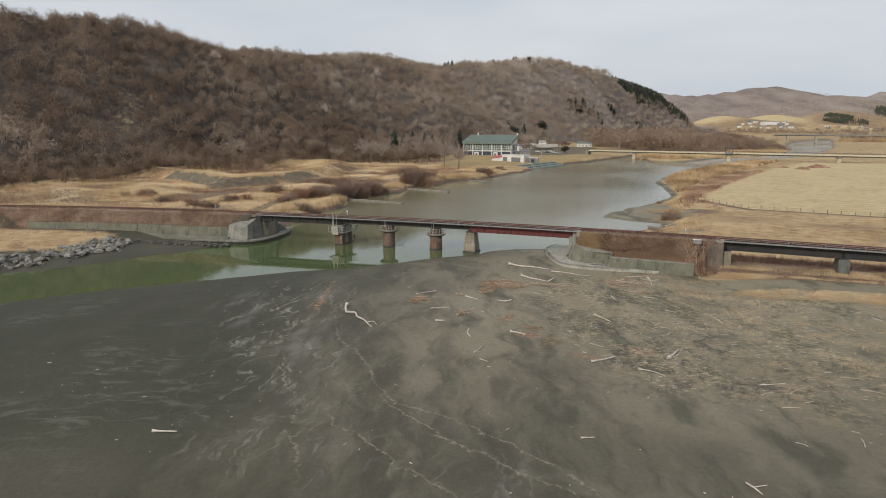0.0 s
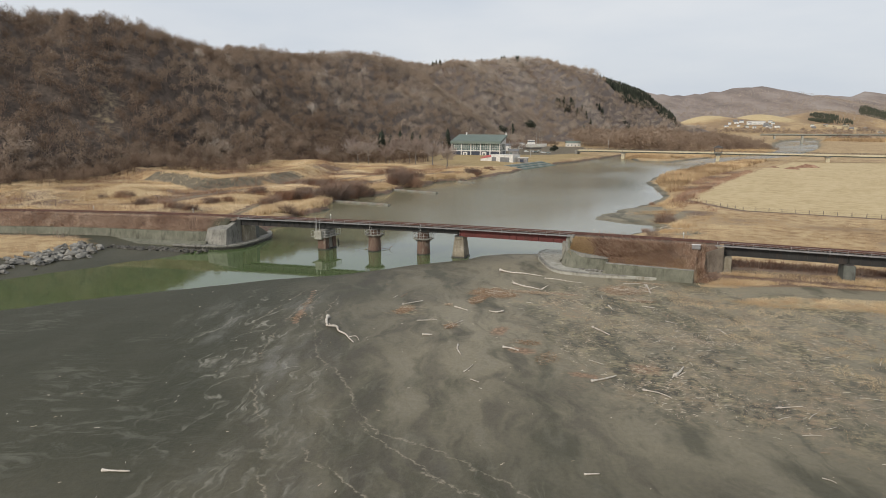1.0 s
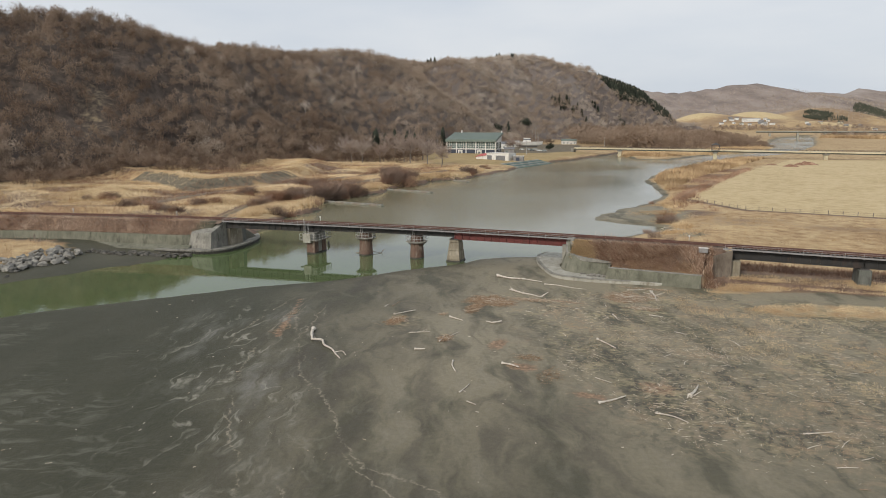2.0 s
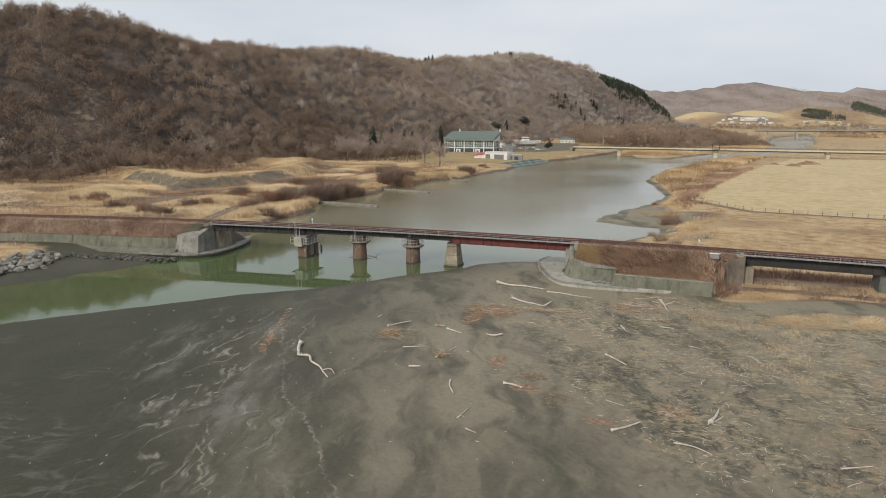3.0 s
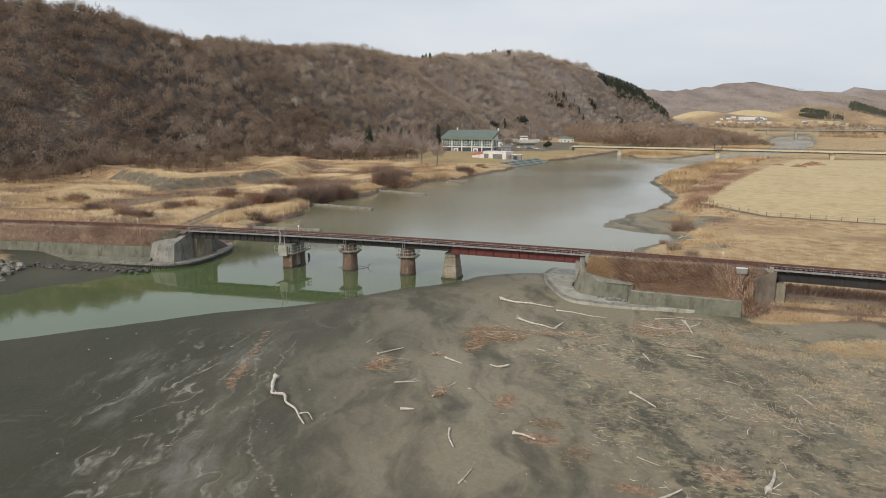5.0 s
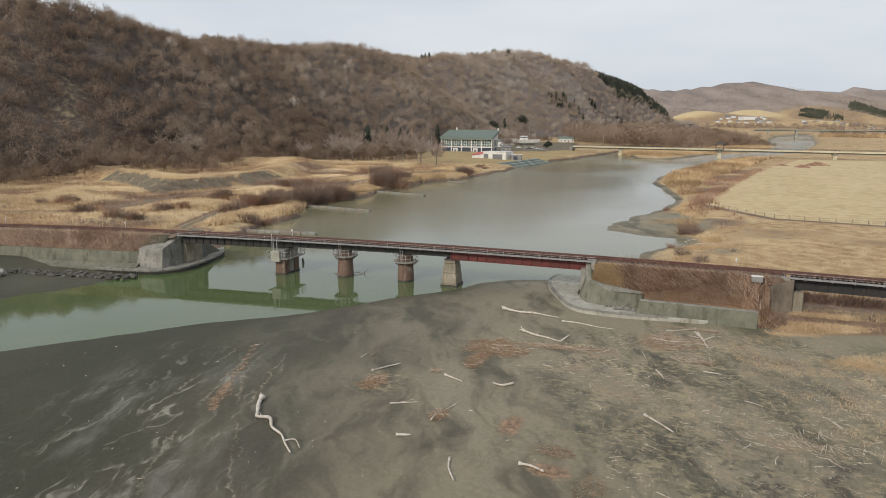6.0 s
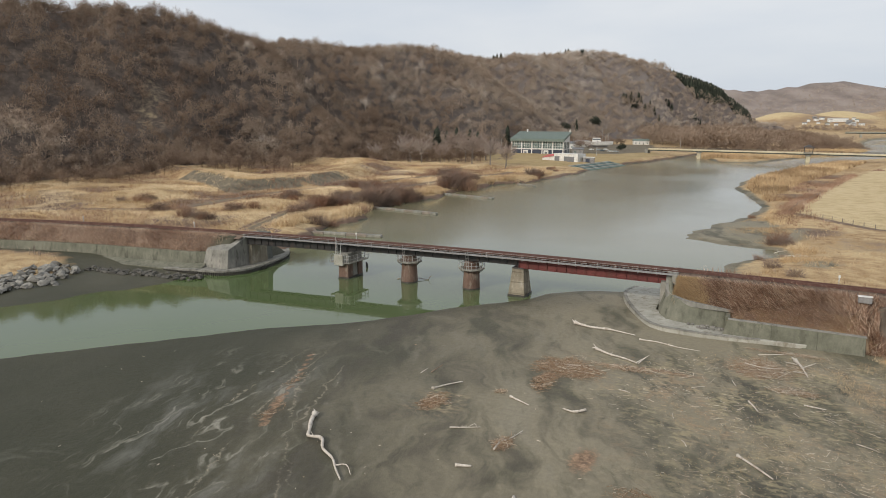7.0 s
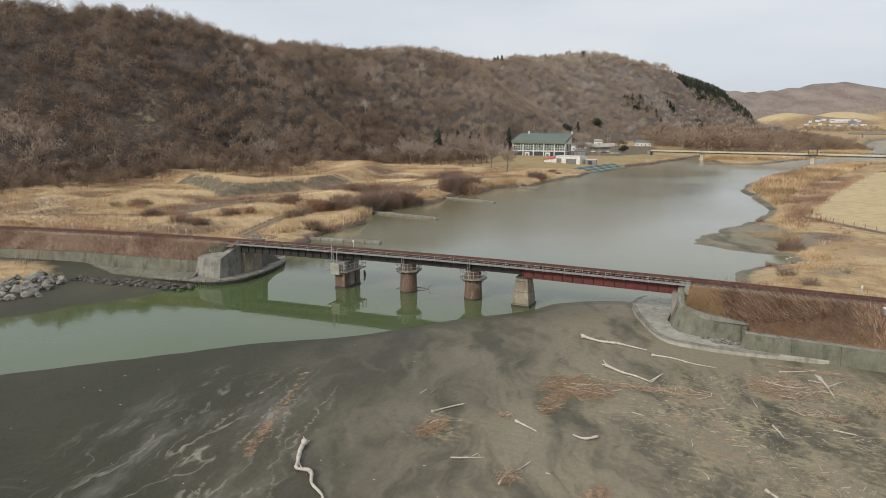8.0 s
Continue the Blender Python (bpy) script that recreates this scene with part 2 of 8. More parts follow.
# the flood's litter field: dark silt feathers, olive and tan tufts
feather = combed(0.36, 2.4, 8.0, 0.72, 32.0, 0.5)
sand_c = mix(t, times(attr(t, "debris"), times(span(t, feather, 0.52, 0.6), 0.7)), sand_c, (0.056, 0.052, 0.041))
stain_n = calc(t, "ADD", times(noise_tex(t, 0.75, 7, 0.68, (1.0, 0.7, 1.0), 0.7), 0.7), times(feather, 0.3))
sand_c = mix(t, times(attr(t, "stain"), times(span(t, stain_n, 0.51, 0.56), 0.8)), sand_c, (0.054, 0.049, 0.037))
sand_c = mix(t, times(attr(t, "stain"), times(span(t, stain_n, 0.47, 0.42), 0.6)), sand_c, (0.27, 0.215, 0.15))
tuft_n = calc(t, "ADD", times(noise_tex(t, 0.4, 3, 0.6), 0.4), times(noise_tex(t, 2.2, 5, 0.7, (0.55, 1.0, 1.0)), 0.6))
silt = times(attr(t, "debris"), times(span(t, tuft_n, 0.505, 0.57), 0.8))
sand_c = mix(t, silt, sand_c, ramp(t, comb_soft, [(0.4, (0.29, 0.205, 0.13)), (0.55, (0.33, 0.28, 0.17))]))
dryness = calc(t, "ADD", calc(t, "MULTIPLY", n_mid, 0.65), calc(t, "MULTIPLY", n_big, 0.35))
grass_c = ramp(t, dryness, [(0.34, (0.2, 0.125, 0.066)), (0.46, (0.345, 0.235, 0.125)), (0.58, (0.49, 0.37, 0.21)), (0.7, (0.4, 0.28, 0.15))])
mown_c = ramp(t, dryness, [(0.34, (0.37, 0.28, 0.145)), (0.5, (0.5, 0.39, 0.222)), (0.66, (0.57, 0.46, 0.28))])
lawn_c = ramp(t, dryness, [(0.34, (0.26, 0.19, 0.085)), (0.66, (0.4, 0.3, 0.155))])
scar_c = ramp(t, n_mid, [(0.35, (0.11, 0.086, 0.06)), (0.65, (0.22, 0.175, 0.11))])
brown_c = ramp(t, n_mid, [(0.35, (0.1, 0.064, 0.047)), (0.6, (0.2, 0.138, 0.1)), (0.72, (0.3, 0.225, 0.165))])
gravel_c = ramp(t, n_mid, [(0.35, (0.1, 0.087, 0.062)), (0.65, (0.2, 0.165, 0.115))])
# leaf litter, its colour darkened to hold the shade between the crowns
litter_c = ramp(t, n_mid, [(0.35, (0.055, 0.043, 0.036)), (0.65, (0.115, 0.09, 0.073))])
c = grass_c
edge = calc(t, "MULTIPLY", calc(t, "SUBTRACT", n_mid, 0.5), 1.4)


def lay(c, name, paint, lo=0.3, hi=0.7):
    f = span(t, calc(t, "ADD", attr(t, name), edge), lo, hi)
    return mix(t, f, c, paint)


c = lay(c, "mown", mown_c)
c = lay(c, "lawn", lawn_c)
c = lay(c, "brown", brown_c)
c = lay(c, "gravel", gravel_c)
c = lay(c, "sand", sand_c)
# distant litter turns paler by 'far': aerial haze painted into the colour
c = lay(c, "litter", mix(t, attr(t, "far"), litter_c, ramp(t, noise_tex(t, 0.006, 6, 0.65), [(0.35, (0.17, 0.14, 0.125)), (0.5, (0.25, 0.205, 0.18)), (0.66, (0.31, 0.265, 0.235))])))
c = lay(c, "scar", scar_c)
c = mix(t, 0.6, c, ramp(t, n_fine, [(0.3, (0.72, 0.72, 0.72)), (0.7, (1.22, 1.22, 1.22))]), "MULTIPLY")
t.links.new(c, b.inputs["Base Color"])
rs = node(t, "ShaderNodeMapRange", To_Min=0.9, To_Max=0.62)
t.links.new(attr(t, "sand"), rs.inputs[0])
t.links.new(rs.outputs[0], b.inputs["Roughness"])
bump(t, b, calc(t, "ADD", n_fine, calc(t, "MULTIPLY", n_mid, 2.0)), 0.5, 0.12)

water_mat, t, b = material("river_water", 0.06, 0.0, 1.33)
murk = ramp(t, noise_tex(t, 0.02, 4), [(0.35, (0.07, 0.106, 0.036)), (0.65, (0.1, 0.122, 0.062))])
calm = span(t, noise_tex(t, 0.018, 3, 0.5, (1.0, 0.6, 1)), 0.4, 0.65)
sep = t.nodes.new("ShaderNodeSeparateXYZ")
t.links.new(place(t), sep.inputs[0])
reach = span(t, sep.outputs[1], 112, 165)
# upstream, the greyish reflection of hill and sky is painted into the base colour
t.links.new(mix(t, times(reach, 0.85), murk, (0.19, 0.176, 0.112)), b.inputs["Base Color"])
wr = node(t, "ShaderNodeMapRange", To_Min=0.025, To_Max=0.2)
t.links.new(calc(t, "MULTIPLY", reach, calc(t, "ADD", calc(t, "MULTIPLY", calm, 0.5), 0.5)), wr.inputs[0])
t.links.new(wr.outputs[0], b.inputs["Roughness"])
bump(t, b, noise_tex(t, 1.4, 3, 0.5, (0.7, 1.6, 1)), 0.045, 0.05)
sl = node(t, "ShaderNodeMapRange", To_Min=0.48, To_Max=0.8)
t.links.new(calc(t, "ADD", calc(t, "MULTIPLY", reach, 0.6), calc(t, "MULTIPLY", noise_tex(t, 0.05, 3), 0.5)), sl.inputs[0])
t.links.new(sl.outputs[0], b.inputs["Specular IOR Level"])

# ---- builders ----


class Geo:
    """Points and faces of one mesh."""

    def __init__(self):
        self.v, self.f = [], []

    def add(self, pts, faces):
        k = len(self.v)
        self.v.extend(tuple(p) for p in pts)
        self.f.extend(tuple(i + k for i in f) for f in faces)
        return self

    def box(self, x0, x1, y0, y1, z0, z1, taper=(0, 0), m=None):
        tx, ty = taper
        p = [(x0, y0, z0), (x1, y0, z0), (x1, y1, z0), (x0, y1, z0), (x0 + tx, y0 + ty, z1), (x1 - tx, y0 + ty, z1), (x1 - tx, y1 - ty, z1), (x0 + tx, y1 - ty, z1)]
        if m is not None:
            p = [m @ Vector(q) for q in p]
        return self.add(p, [(3, 2, 1, 0), (4, 5, 6, 7), (0, 1, 5, 4), (1, 2, 6, 5), (2, 3, 7, 6), (3, 0, 4, 7)])

    def prism(self, outline, z0, z1, m=None):
        """An upright prism on an outline given anticlockwise; z1 may be a list, a height for each corner."""
        n = len(outline)
        top = z1 if isinstance(z1, (list, tuple)) else [z1] * n
        p = [(x, y, z0) for x, y in outline] + [(x, y, z) for (x, y), z in zip(outline, top)]
        if m is not None:
            p = [m @ Vector(q) for q in p]
        return self.add(p, [tuple(range(n - 1, -1, -1)), tuple(range(n, 2 * n))] + [(i, (i + 1) % n, n + (i + 1) % n, n + i) for i in range(n)])

    def tube(self, path, radii, sides=6):
        path = [Vector(p) for p in path]
        k = len(path)
        if isinstance(radii, (int, float)):
            radii = [radii] * k
        rings = []
        for i, p in enumerate(path):
            d = (path[min(i + 1, k - 1)] - path[max(i - 1, 0)]).normalized()
            a = d.orthogonal().normalized() if abs(d.z) > 0.9 else d.cross(Vector((0, 0, 1))).normalized()
            c = d.cross(a)
            rings += [p + radii[i] * (math.cos(2 * math.pi * j / sides) * a + math.sin(2 * math.pi * j / sides) * c) for j in range(sides)]
        f = [(i * sides + j, i * sides + (j + 1) % sides, (i + 1) * sides + (j + 1) % sides, (i + 1) * sides + j) for i in range(k - 1) for j in range(sides)]
        f += [tuple(range(sides - 1, -1, -1)), tuple((k - 1) * sides + j for j in range(sides))]
        return self.add(rings, f)

    def bar(self, a, b, r, sides=4):
        return self.tube([a, b], r, sides)


def mesh_of(name, g, mat, smooth=False, bevel=0.0):
    me = bpy.data.meshes.new(name)
    me.from_pydata(g.v, [], g.f)
    if bevel:
        bm = bmesh.new()
        bm.from_mesh(me)
        bmesh.ops.bevel(bm, geom=list(bm.edges), offset=bevel, segments=1, affect="EDGES", clamp_overlap=True)
        bm.to_mesh(me)
        bm.free()
    me.materials.append(mat)
    if smooth:
        me.polygons.foreach_set("use_smooth", np.ones(len(me.polygons), dtype=bool))
    me.update()
    return me


def thing(name, g, mat, label, category, group="", kind="", smooth=False, bevel=0.0):
    return tagged(new(name, mesh_of(name, g, mat, smooth, bevel)), label, category, group, kind)


def holder(name, place_at, label, category, group="", kind=""):
    ob = new(name)
    ob.location = place_at
    ob.empty_display_size = 0.5
    return tagged(ob, label, category, group, kind)


def part(name, g, mat, parent, label="", smooth=False, bevel=0.0):
    """One mesh under a thing or a part; g is in world places unless the parent is being built round its own origin."""
    ob = new(name, g if isinstance(g, bpy.types.Mesh) else mesh_of(name, g, mat, smooth, bevel))
    ob.parent = parent
    o = parent.location.copy()
    if parent.parent:
        o = o + parent.parent.location
    if not parent.get("local"):
        ob.location = -o if not parent.parent else Vector((0, 0, 0))
    return tagged(ob, label)


def fast_mesh(name, verts, faces, mat, tint=None, smooth=False):
    """A mesh from arrays: verts (n, 3), faces (m, 3 or 4)."""
    me = bpy.data.meshes.new(name)
    k = faces.shape[1]
    me.vertices.add(len(verts))
    me.vertices.foreach_set("co", np.ascontiguousarray(verts, dtype=np.float32).ravel())
    me.loops.add(faces.size)
    me.loops.foreach_set("vertex_index", np.ascontiguousarray(faces, dtype=np.int32).ravel())
    me.polygons.add(len(faces))
    me.polygons.foreach_set("loop_start", np.arange(0, faces.size, k, dtype=np.int32))
    me.update(calc_edges=True)
    if smooth:
        me.polygons.foreach_set("use_smooth", np.ones(len(faces), dtype=bool))
    if tint is not None:
        a = me.attributes.new("tint", "FLOAT", "POINT")
        a.data.foreach_set("value", np.ascontiguousarray(tint, dtype=np.float32))
    me.materials.append(mat)
    return me


rng = np.random.default_rng(7)
LATTICE = np.random.default_rng(3).random((256, 256))


def vnoise(x, y, size, shift=0.0):
    """Smooth noise in 0..1 with lumps about size metres across."""
    u, v = np.asarray(x) / size + shift + 100.0, np.asarray(y) / size + shift * 1.7 + 100.0
    i, j = np.floor(u).astype(int), np.floor(v).astype(int)
    fu, fv = u - i, v - j
    fu, fv = fu * fu * (3 - 2 * fu), fv * fv * (3 - 2 * fv)
    a, b_, c_, d = LATTICE[i % 256, j % 256], LATTICE[(i + 1) % 256, j % 256], LATTICE[i % 256, (j + 1) % 256], LATTICE[(i + 1) % 256, (j + 1) % 256]
    return (a * (1 - fu) + b_ * fu) * (1 - fv) + (c_ * (1 - fu) + d * fu) * fv


def line_dist(x, y, line):
    """Distance to a polyline, the fraction along it in points, and the side (positive: to the left of its run)."""
    best, where, side = np.full(np.shape(x), 1e12), np.zeros(np.shape(x)), np.ones(np.shape(x))
    for i in range(len(line) - 1):
        ax, ay = line[i][:2]
        dx, dy = line[i + 1][0] - ax, line[i + 1][1] - ay
        w = np.clip(((x - ax) * dx + (y - ay) * dy) / (dx * dx + dy * dy), 0, 1)
        px, py = x - ax - w * dx, y - ay - w * dy
        d = px * px + py * py
        near = d < best
        best, where = np.where(near, d, best), np.where(near, i + w, where)
        side = np.where(near, np.sign(dx * (y - ay) - dy * (x - ax)), side)
    return np.sqrt(best), where, side


def inside(x, y, ring):
    odd = np.zeros(np.shape(x), dtype=bool)
    n = len(ring)
    for i in range(n):
        (ax, ay), (bx, by) = ring[i][:2], ring[(i + 1) % n][:2]
        if ay != by:
            odd ^= ((ay > y) != (by > y)) & (x < (bx - ax) * (y - ay) / (by - ay) + ax)
    return odd


def zone(x, y, ring, soft=3.0):
    """1 inside the outline, 0 outside, softened over its edge."""
    d = line_dist(x, y, list(ring) + [ring[0]])[0]
    return np.clip(0.5 + np.where(inside(x, y, ring), d, -d) / (2 * soft), 0, 1)


# ---- the plan ----
WATER = -0.7
# the track's centre line and its height
TRACK = [(-420, 20), (-300, 58), (-200, 88), (-147, 104.3), (-131, 108.6), (-110, 113.0), (-87, 116.2), (-72, 117.7), (-60, 118.6), (-49, 119.2), (-41, 119.4), (-20, 119.3), (4, 118.2), (22, 117.0), (39, 115.4), (80, 110), (200, 88), (420, 30)]
TX, TY = np.array([p[0] for p in TRACK], float), np.array([p[1] for p in TRACK], float)
RAIL = 5.25


def track_y(x):
    lo = np.interp(x, TX, TY)
    return (np.interp(x - 5, TX, TY) + 2 * lo + np.interp(x + 5, TX, TY)) / 4


BEACH_SHORE = [(-330, -300), (-190, -120), (-130, 0), (-102, 38), (-88.5, 57.6), (-85, 63.4), (-81, 69.4), (-76, 75.7), (-70.4, 82), (-64, 88.8), (-56.6, 96.6), (-50.8, 103.7), (-46.7, 109.2), (-42.5, 113.9), (-40, 117.2), (-38.1, 122.2), (-34.4, 125.2), (-29, 127.6)]
RIGHT_SHORE = [(-22, 132), (-18, 143), (-15.5, 152), (-13.8, 161), (-8, 168), (-9.5, 174.5), (-18, 177.5), (-25, 181.5), (-23.2, 197), (-17.4, 219), (-12, 241), (-13, 269.6), (-19, 303), (-19.3, 348), (-12.4, 386), (8, 482), (39, 570), (72, 643), (110, 790), (142, 920), (166, 1055), (204, 1300), (238, 1500), (275, 1800), (300, 1900)]
LEFT_SHORE = [(262, 1900), (232, 1800), (172, 1550), (134, 1300), (104, 1039), (84, 870), (66, 735), (23, 646), (-1, 573), (-14.6, 524), (-40, 524), (-50, 572), (-62, 650), (-67, 610), (-71, 567), (-81, 490), (-88, 470), (-97, 400), (-94, 362), (-99.8, 312), (-101, 295), (-107, 287), (-108.5, 272), (-111, 255), (-111.7, 240), (-108.5, 230), (-110, 218), (-113, 205), (-112.5, 195), (-108, 186), (-102, 174), (-103, 161), (-101.5, 151), (-96, 140), (-94, 132), (-91, 126), (-89.5, 118), (-91.5, 110), (-92.3, 101), (-93.5, 95), (-95.5, 88), (-98.5, 81.5), (-106, 70), (-120, 45), (-160, -20), (-230, -140), (-380, -300)]
RIVER = BEACH_SHORE + RIGHT_SHORE + LEFT_SHORE

CREST = [(-520, 60, 58), (-440, 218, 72), (-427, 252, 79), (-407, 289, 85), (-374, 321, 89.5), (-365, 339, 89), (-357, 374, 83.5), (-354, 429, 78.5), (-355, 507, 83), (-346, 588, 88), (-334, 693, 94), (-328, 815, 95), (-323, 962, 110), (-283, 1114, 132), (-250, 1182, 134), (-209, 1305, 121), (-168, 1406, 108), (-120, 1519, 93), (-76, 1619, 64), (-24, 1700, 26), (20, 1800, 8)]
FOOT = [(-300, -100), (-236, 60), (-226, 104), (-232, 129), (-247, 168), (-262, 228), (-250, 264), (-243, 340), (-215, 393), (-206, 528), (-198, 684), (-182, 909), (-138, 1169), (-40, 1538), (12, 1754), (30, 1830)]
FAR_RIDGE = [(-1500, 3300, 203), (-676, 3371, 193), (-206, 3673, 184), (125, 3918, 208), (462, 4053, 250), (729, 4372, 208), (1006, 4817, 246), (1465, 5113, 244), (2300, 5372, 240)]
MOUNDS = [(16, 2425, 36, 110), (246, 2953, 70, 160), (448, 2368, 16, 130)]
# the village terrace and a conifer-clad spur: centre, height, half widths
RISES = [(190, 2430, 46, 230, 250), (560, 3200, 88, 260, 230)]

LEFT_WALL = [(-140, 99.4), (-128, 103.2), (-115, 106.2), (-105, 107.6), (-96, 109.0), (-93.2, 110.4)]
FIELD = [(-4, 232), (3, 221), (12.5, 207), (35, 202.5), (60, 196), (160, 180), (330, 300), (300, 520), (125, 540), (66, 530), (31, 404), (8, 293)]


SCAR = [(-318, 292), (-306, 300), (-292, 280), (-278, 268), (-284, 258), (-304, 268)]


def hill(x, y):
    """Height of the wooded ridge over the flats, and how far up it a place lies (0 foot, 1 crest)."""
    df, wf, sf = line_dist(x, y, FOOT)
    dc, wc, sc = line_dist(x, y, CREST)
    top = np.interp(wc, np.arange(len(CREST)), [p[2] for p in CREST])
    up = np.clip(np.where(sf > 0, df / (df + dc + 1e-6), 0), 0, 1)
    back = sc > 0
    folds = (vnoise(wf * 1.9 + 0.006 * df, df * 0.004, 1.0, 3) - 0.5) * 34 + (vnoise(x, y, 48) - 0.5) * 20 + (vnoise(x, y, 20, 5) - 0.5) * 9
    h = top * (0.25 * up + 0.75 * up * up * (3 - 2 * up)) ** 0.86 + folds * np.sin(np.pi * np.clip(up, 0, 1)) ** 0.8
    h = np.where(back & (sf > 0), np.maximum(top - 0.12 * dc, 20), h)
    up = np.where(back & (sf > 0), 1.2, up)
    end = np.clip((1960 - y) / 160, 0, 1)
    return np.where(sf > 0, h * end, 0), np.where((sf > 0) & (end > 0.05), up, 0), wc


def river_edge(x, y):
    """Distance to the water's edge and whether a place lies in the river; the edge wanders a little."""
    amp = np.where((y > 134) | (x < -93), 3.6, 1.0) * np.clip((np.abs(x + 88) + np.abs(y - 118)) / 14, 0, 1)
    u = x + (vnoise(x, y, 9, 40) - 0.5) * amp + (vnoise(x, y, 3.2, 41) - 0.5) * amp * 0.45
    v = y + (vnoise(x, y, 9, 42) - 0.5) * amp + (vnoise(x, y, 3.2, 43) - 0.5) * amp * 0.45
    return line_dist(u, v, RIVER + [RIVER[0]])[0], inside(u, v, RIVER)


TERRACE = [(-206, 216), (-168, 192), (-160, 231), (-166, 275), (-190, 345), (-262, 345), (-262, 240)]
WEST_PATHS = [[(-190, 132), (-173, 141), (-152, 155), (-151, 175), (-156, 196), (-153, 221), (-150, 245), (-140, 300)], [(-104, 138), (-110.5, 140), (-119.7, 163), (-122.5, 187), (-130, 215), (-128, 240), (-120, 330)]]


def west_path(x, y):
    return np.minimum(line_dist(x, y, WEST_PATHS[0])[0], line_dist(x, y, WEST_PATHS[1])[0])


def terrace(x, y):
    """How far a place lies inside the raised terrace on the western flats."""
    d = line_dist(x, y, TERRACE + [TERRACE[0]])[0]
    return np.where(inside(x, y, TERRACE), d, 0) * (0.85 + 0.3 * vnoise(x, y, 7, 4))


def hummocks(x, y):
    """Uneven, grown-over ground between the paths."""
    h = 1.5 * (vnoise(x, y, 15, 8) - 0.45) + 0.9 * (vnoise(x, y, 6.5, 3) - 0.5)
    return h * np.clip(west_path(x, y) / 6 - 0.25, 0, 1) * np.clip((-94 - x) / 14, 0, 1) * np.clip((x + 262) / 20, 0, 1)


def ground_z(x, y):
    x, y = np.asarray(x, float), np.asarray(y, float)
    d, wet = river_edge(x, y)
    ty = track_y(x)
    seaward = y < ty - 4
    beach = (seaward & (x > -92)) | ((x > -46) & (x < -20.5) & (y < 134))
    # the flats
    flat = 0.9 + 0.5 * (vnoise(x, y, 40) - 0.4) + 0.35 * (vnoise(x, y, 9, 2) - 0.5)
    flat = np.where(x > -40, 0.75 + 0.4 * (vnoise(x, y, 30) - 0.5), flat) + np.clip((np.hypot(x, y) - 700) / 900, 0, 1) * 6
    flat = np.where(beach, 0.08 + 0.5 * (vnoise(x, y, 22, 4) - 0.5) + 0.12 * (vnoise(x, y, 4, 1) - 0.5) + np.clip((x - 2) / 40, 0, 1) * 0.8, flat)
    flat = np.where(seaward & (x <= -92), -0.05 + np.clip((-106 - x) / 10, 0, 1) * 0.9, flat)
    flat = flat + 3.2 * np.clip(terrace(x, y) / 8.0, 0, 1) * (1 - 0.75 * np.clip((terrace(x, y) - 9) / 18, 0, 1)) + np.where((x < -88) & (y > 130) & (y < 400), hummocks(x, y), 0)
    flat = flat + 1.9 * np.exp(-(((x + 190) / 24) ** 2 + ((y - 176) / 16) ** 2)) + 0.7 * np.exp(-(((x + 200) / 20) ** 2 + ((y - 335) / 26) ** 2)) + 1.0 * np.exp(-(((x + 138) / 14) ** 2 + ((y - 178) / 12) ** 2))
    # a rise under the hall and its yard
    flat = flat + 1.3 * np.clip((y - 400) / 90, 0, 1) * np.clip((-60 - x) / 40, 0, 1)
    run = np.where(beach, 7.0, np.where(x < -60, 1.6, 3.2))
    run = np.where(seaward & (x <= -92), 9.0, run)
    run = np.where((y > 384) & (y < 452) & (x < -80) & (x > -125), 9.0, run)
    bar = np.exp(-(((x + 15) / 12) ** 2 + ((y - 205) / 38) ** 2))
    run = run + 14 * bar
    land = WATER + (flat - WATER) * (1 - np.exp(-d / run))
    z = np.where(wet, WATER - np.minimum(2.2, 0.22 * d), land)
    # railway banks, cut off by the retaining walls
    e = np.abs(y - ty)
    near = y < ty
    fall = np.where(near, np.where(x > -50, np.where(x > -0.4, 1.15, np.where(x > -13.8, 1.95, 1.4)), 0.95), 1.7)
    bank = 4.75 - np.maximum(e - 2.3, 0) / fall + 0.25 * (vnoise(x, y, 2.5, 6) - 0.5) * np.clip(e - 2, 0, 1)
    on = (x < -89.2) | ((x > -20.4) & (x < 3.2)) | (x > 40)
    wall_y = np.where(x > -50, np.where(x > -14, 110.2, 113.1), np.interp(x, [p[0] for p in LEFT_WALL], [p[1] for p in LEFT_WALL]) + 1.15)
    walled = ((x > -145) & (x < -89)) | ((x > -21) & (x < -0.4))
    west_run = np.maximum(ty - wall_y - 2.3, 1.0)
    bank = np.where((x < -89) & (x > -145) & near, 4.75 - np.maximum(e - 2.3, 0) / west_run * 2.45 + 0.2 * (vnoise(x, y, 2.5, 6) - 0.5) * np.clip(e - 2, 0, 1), bank)
    on = on & ~(walled & (y < wall_y)) & ~((x > 0.9) & (x < 3.4) & (y < 115.2))
    # a washed-out hollow in the eastern bank
    bank = bank - 0.5 * np.exp(-(line_dist(x, y, [(-4.6, 115.6), (-3.2, 113.6), (-1.6, 111.4)])[0] / 0.75) ** 2)
    z = np.where(on, np.maximum(z, bank), z)
    h, up, _ = hill(x, y)
    z = z + h
    far = line_dist(x, y, FAR_RIDGE)
    top = np.interp(far[1], np.arange(len(FAR_RIDGE)), [p[2] for p in FAR_RIDGE])
    z = z + top * np.clip(1 - far[0] / 850, 0, 1) ** 1.15 * (0.86 + 0.28 * vnoise(x, y, 260))
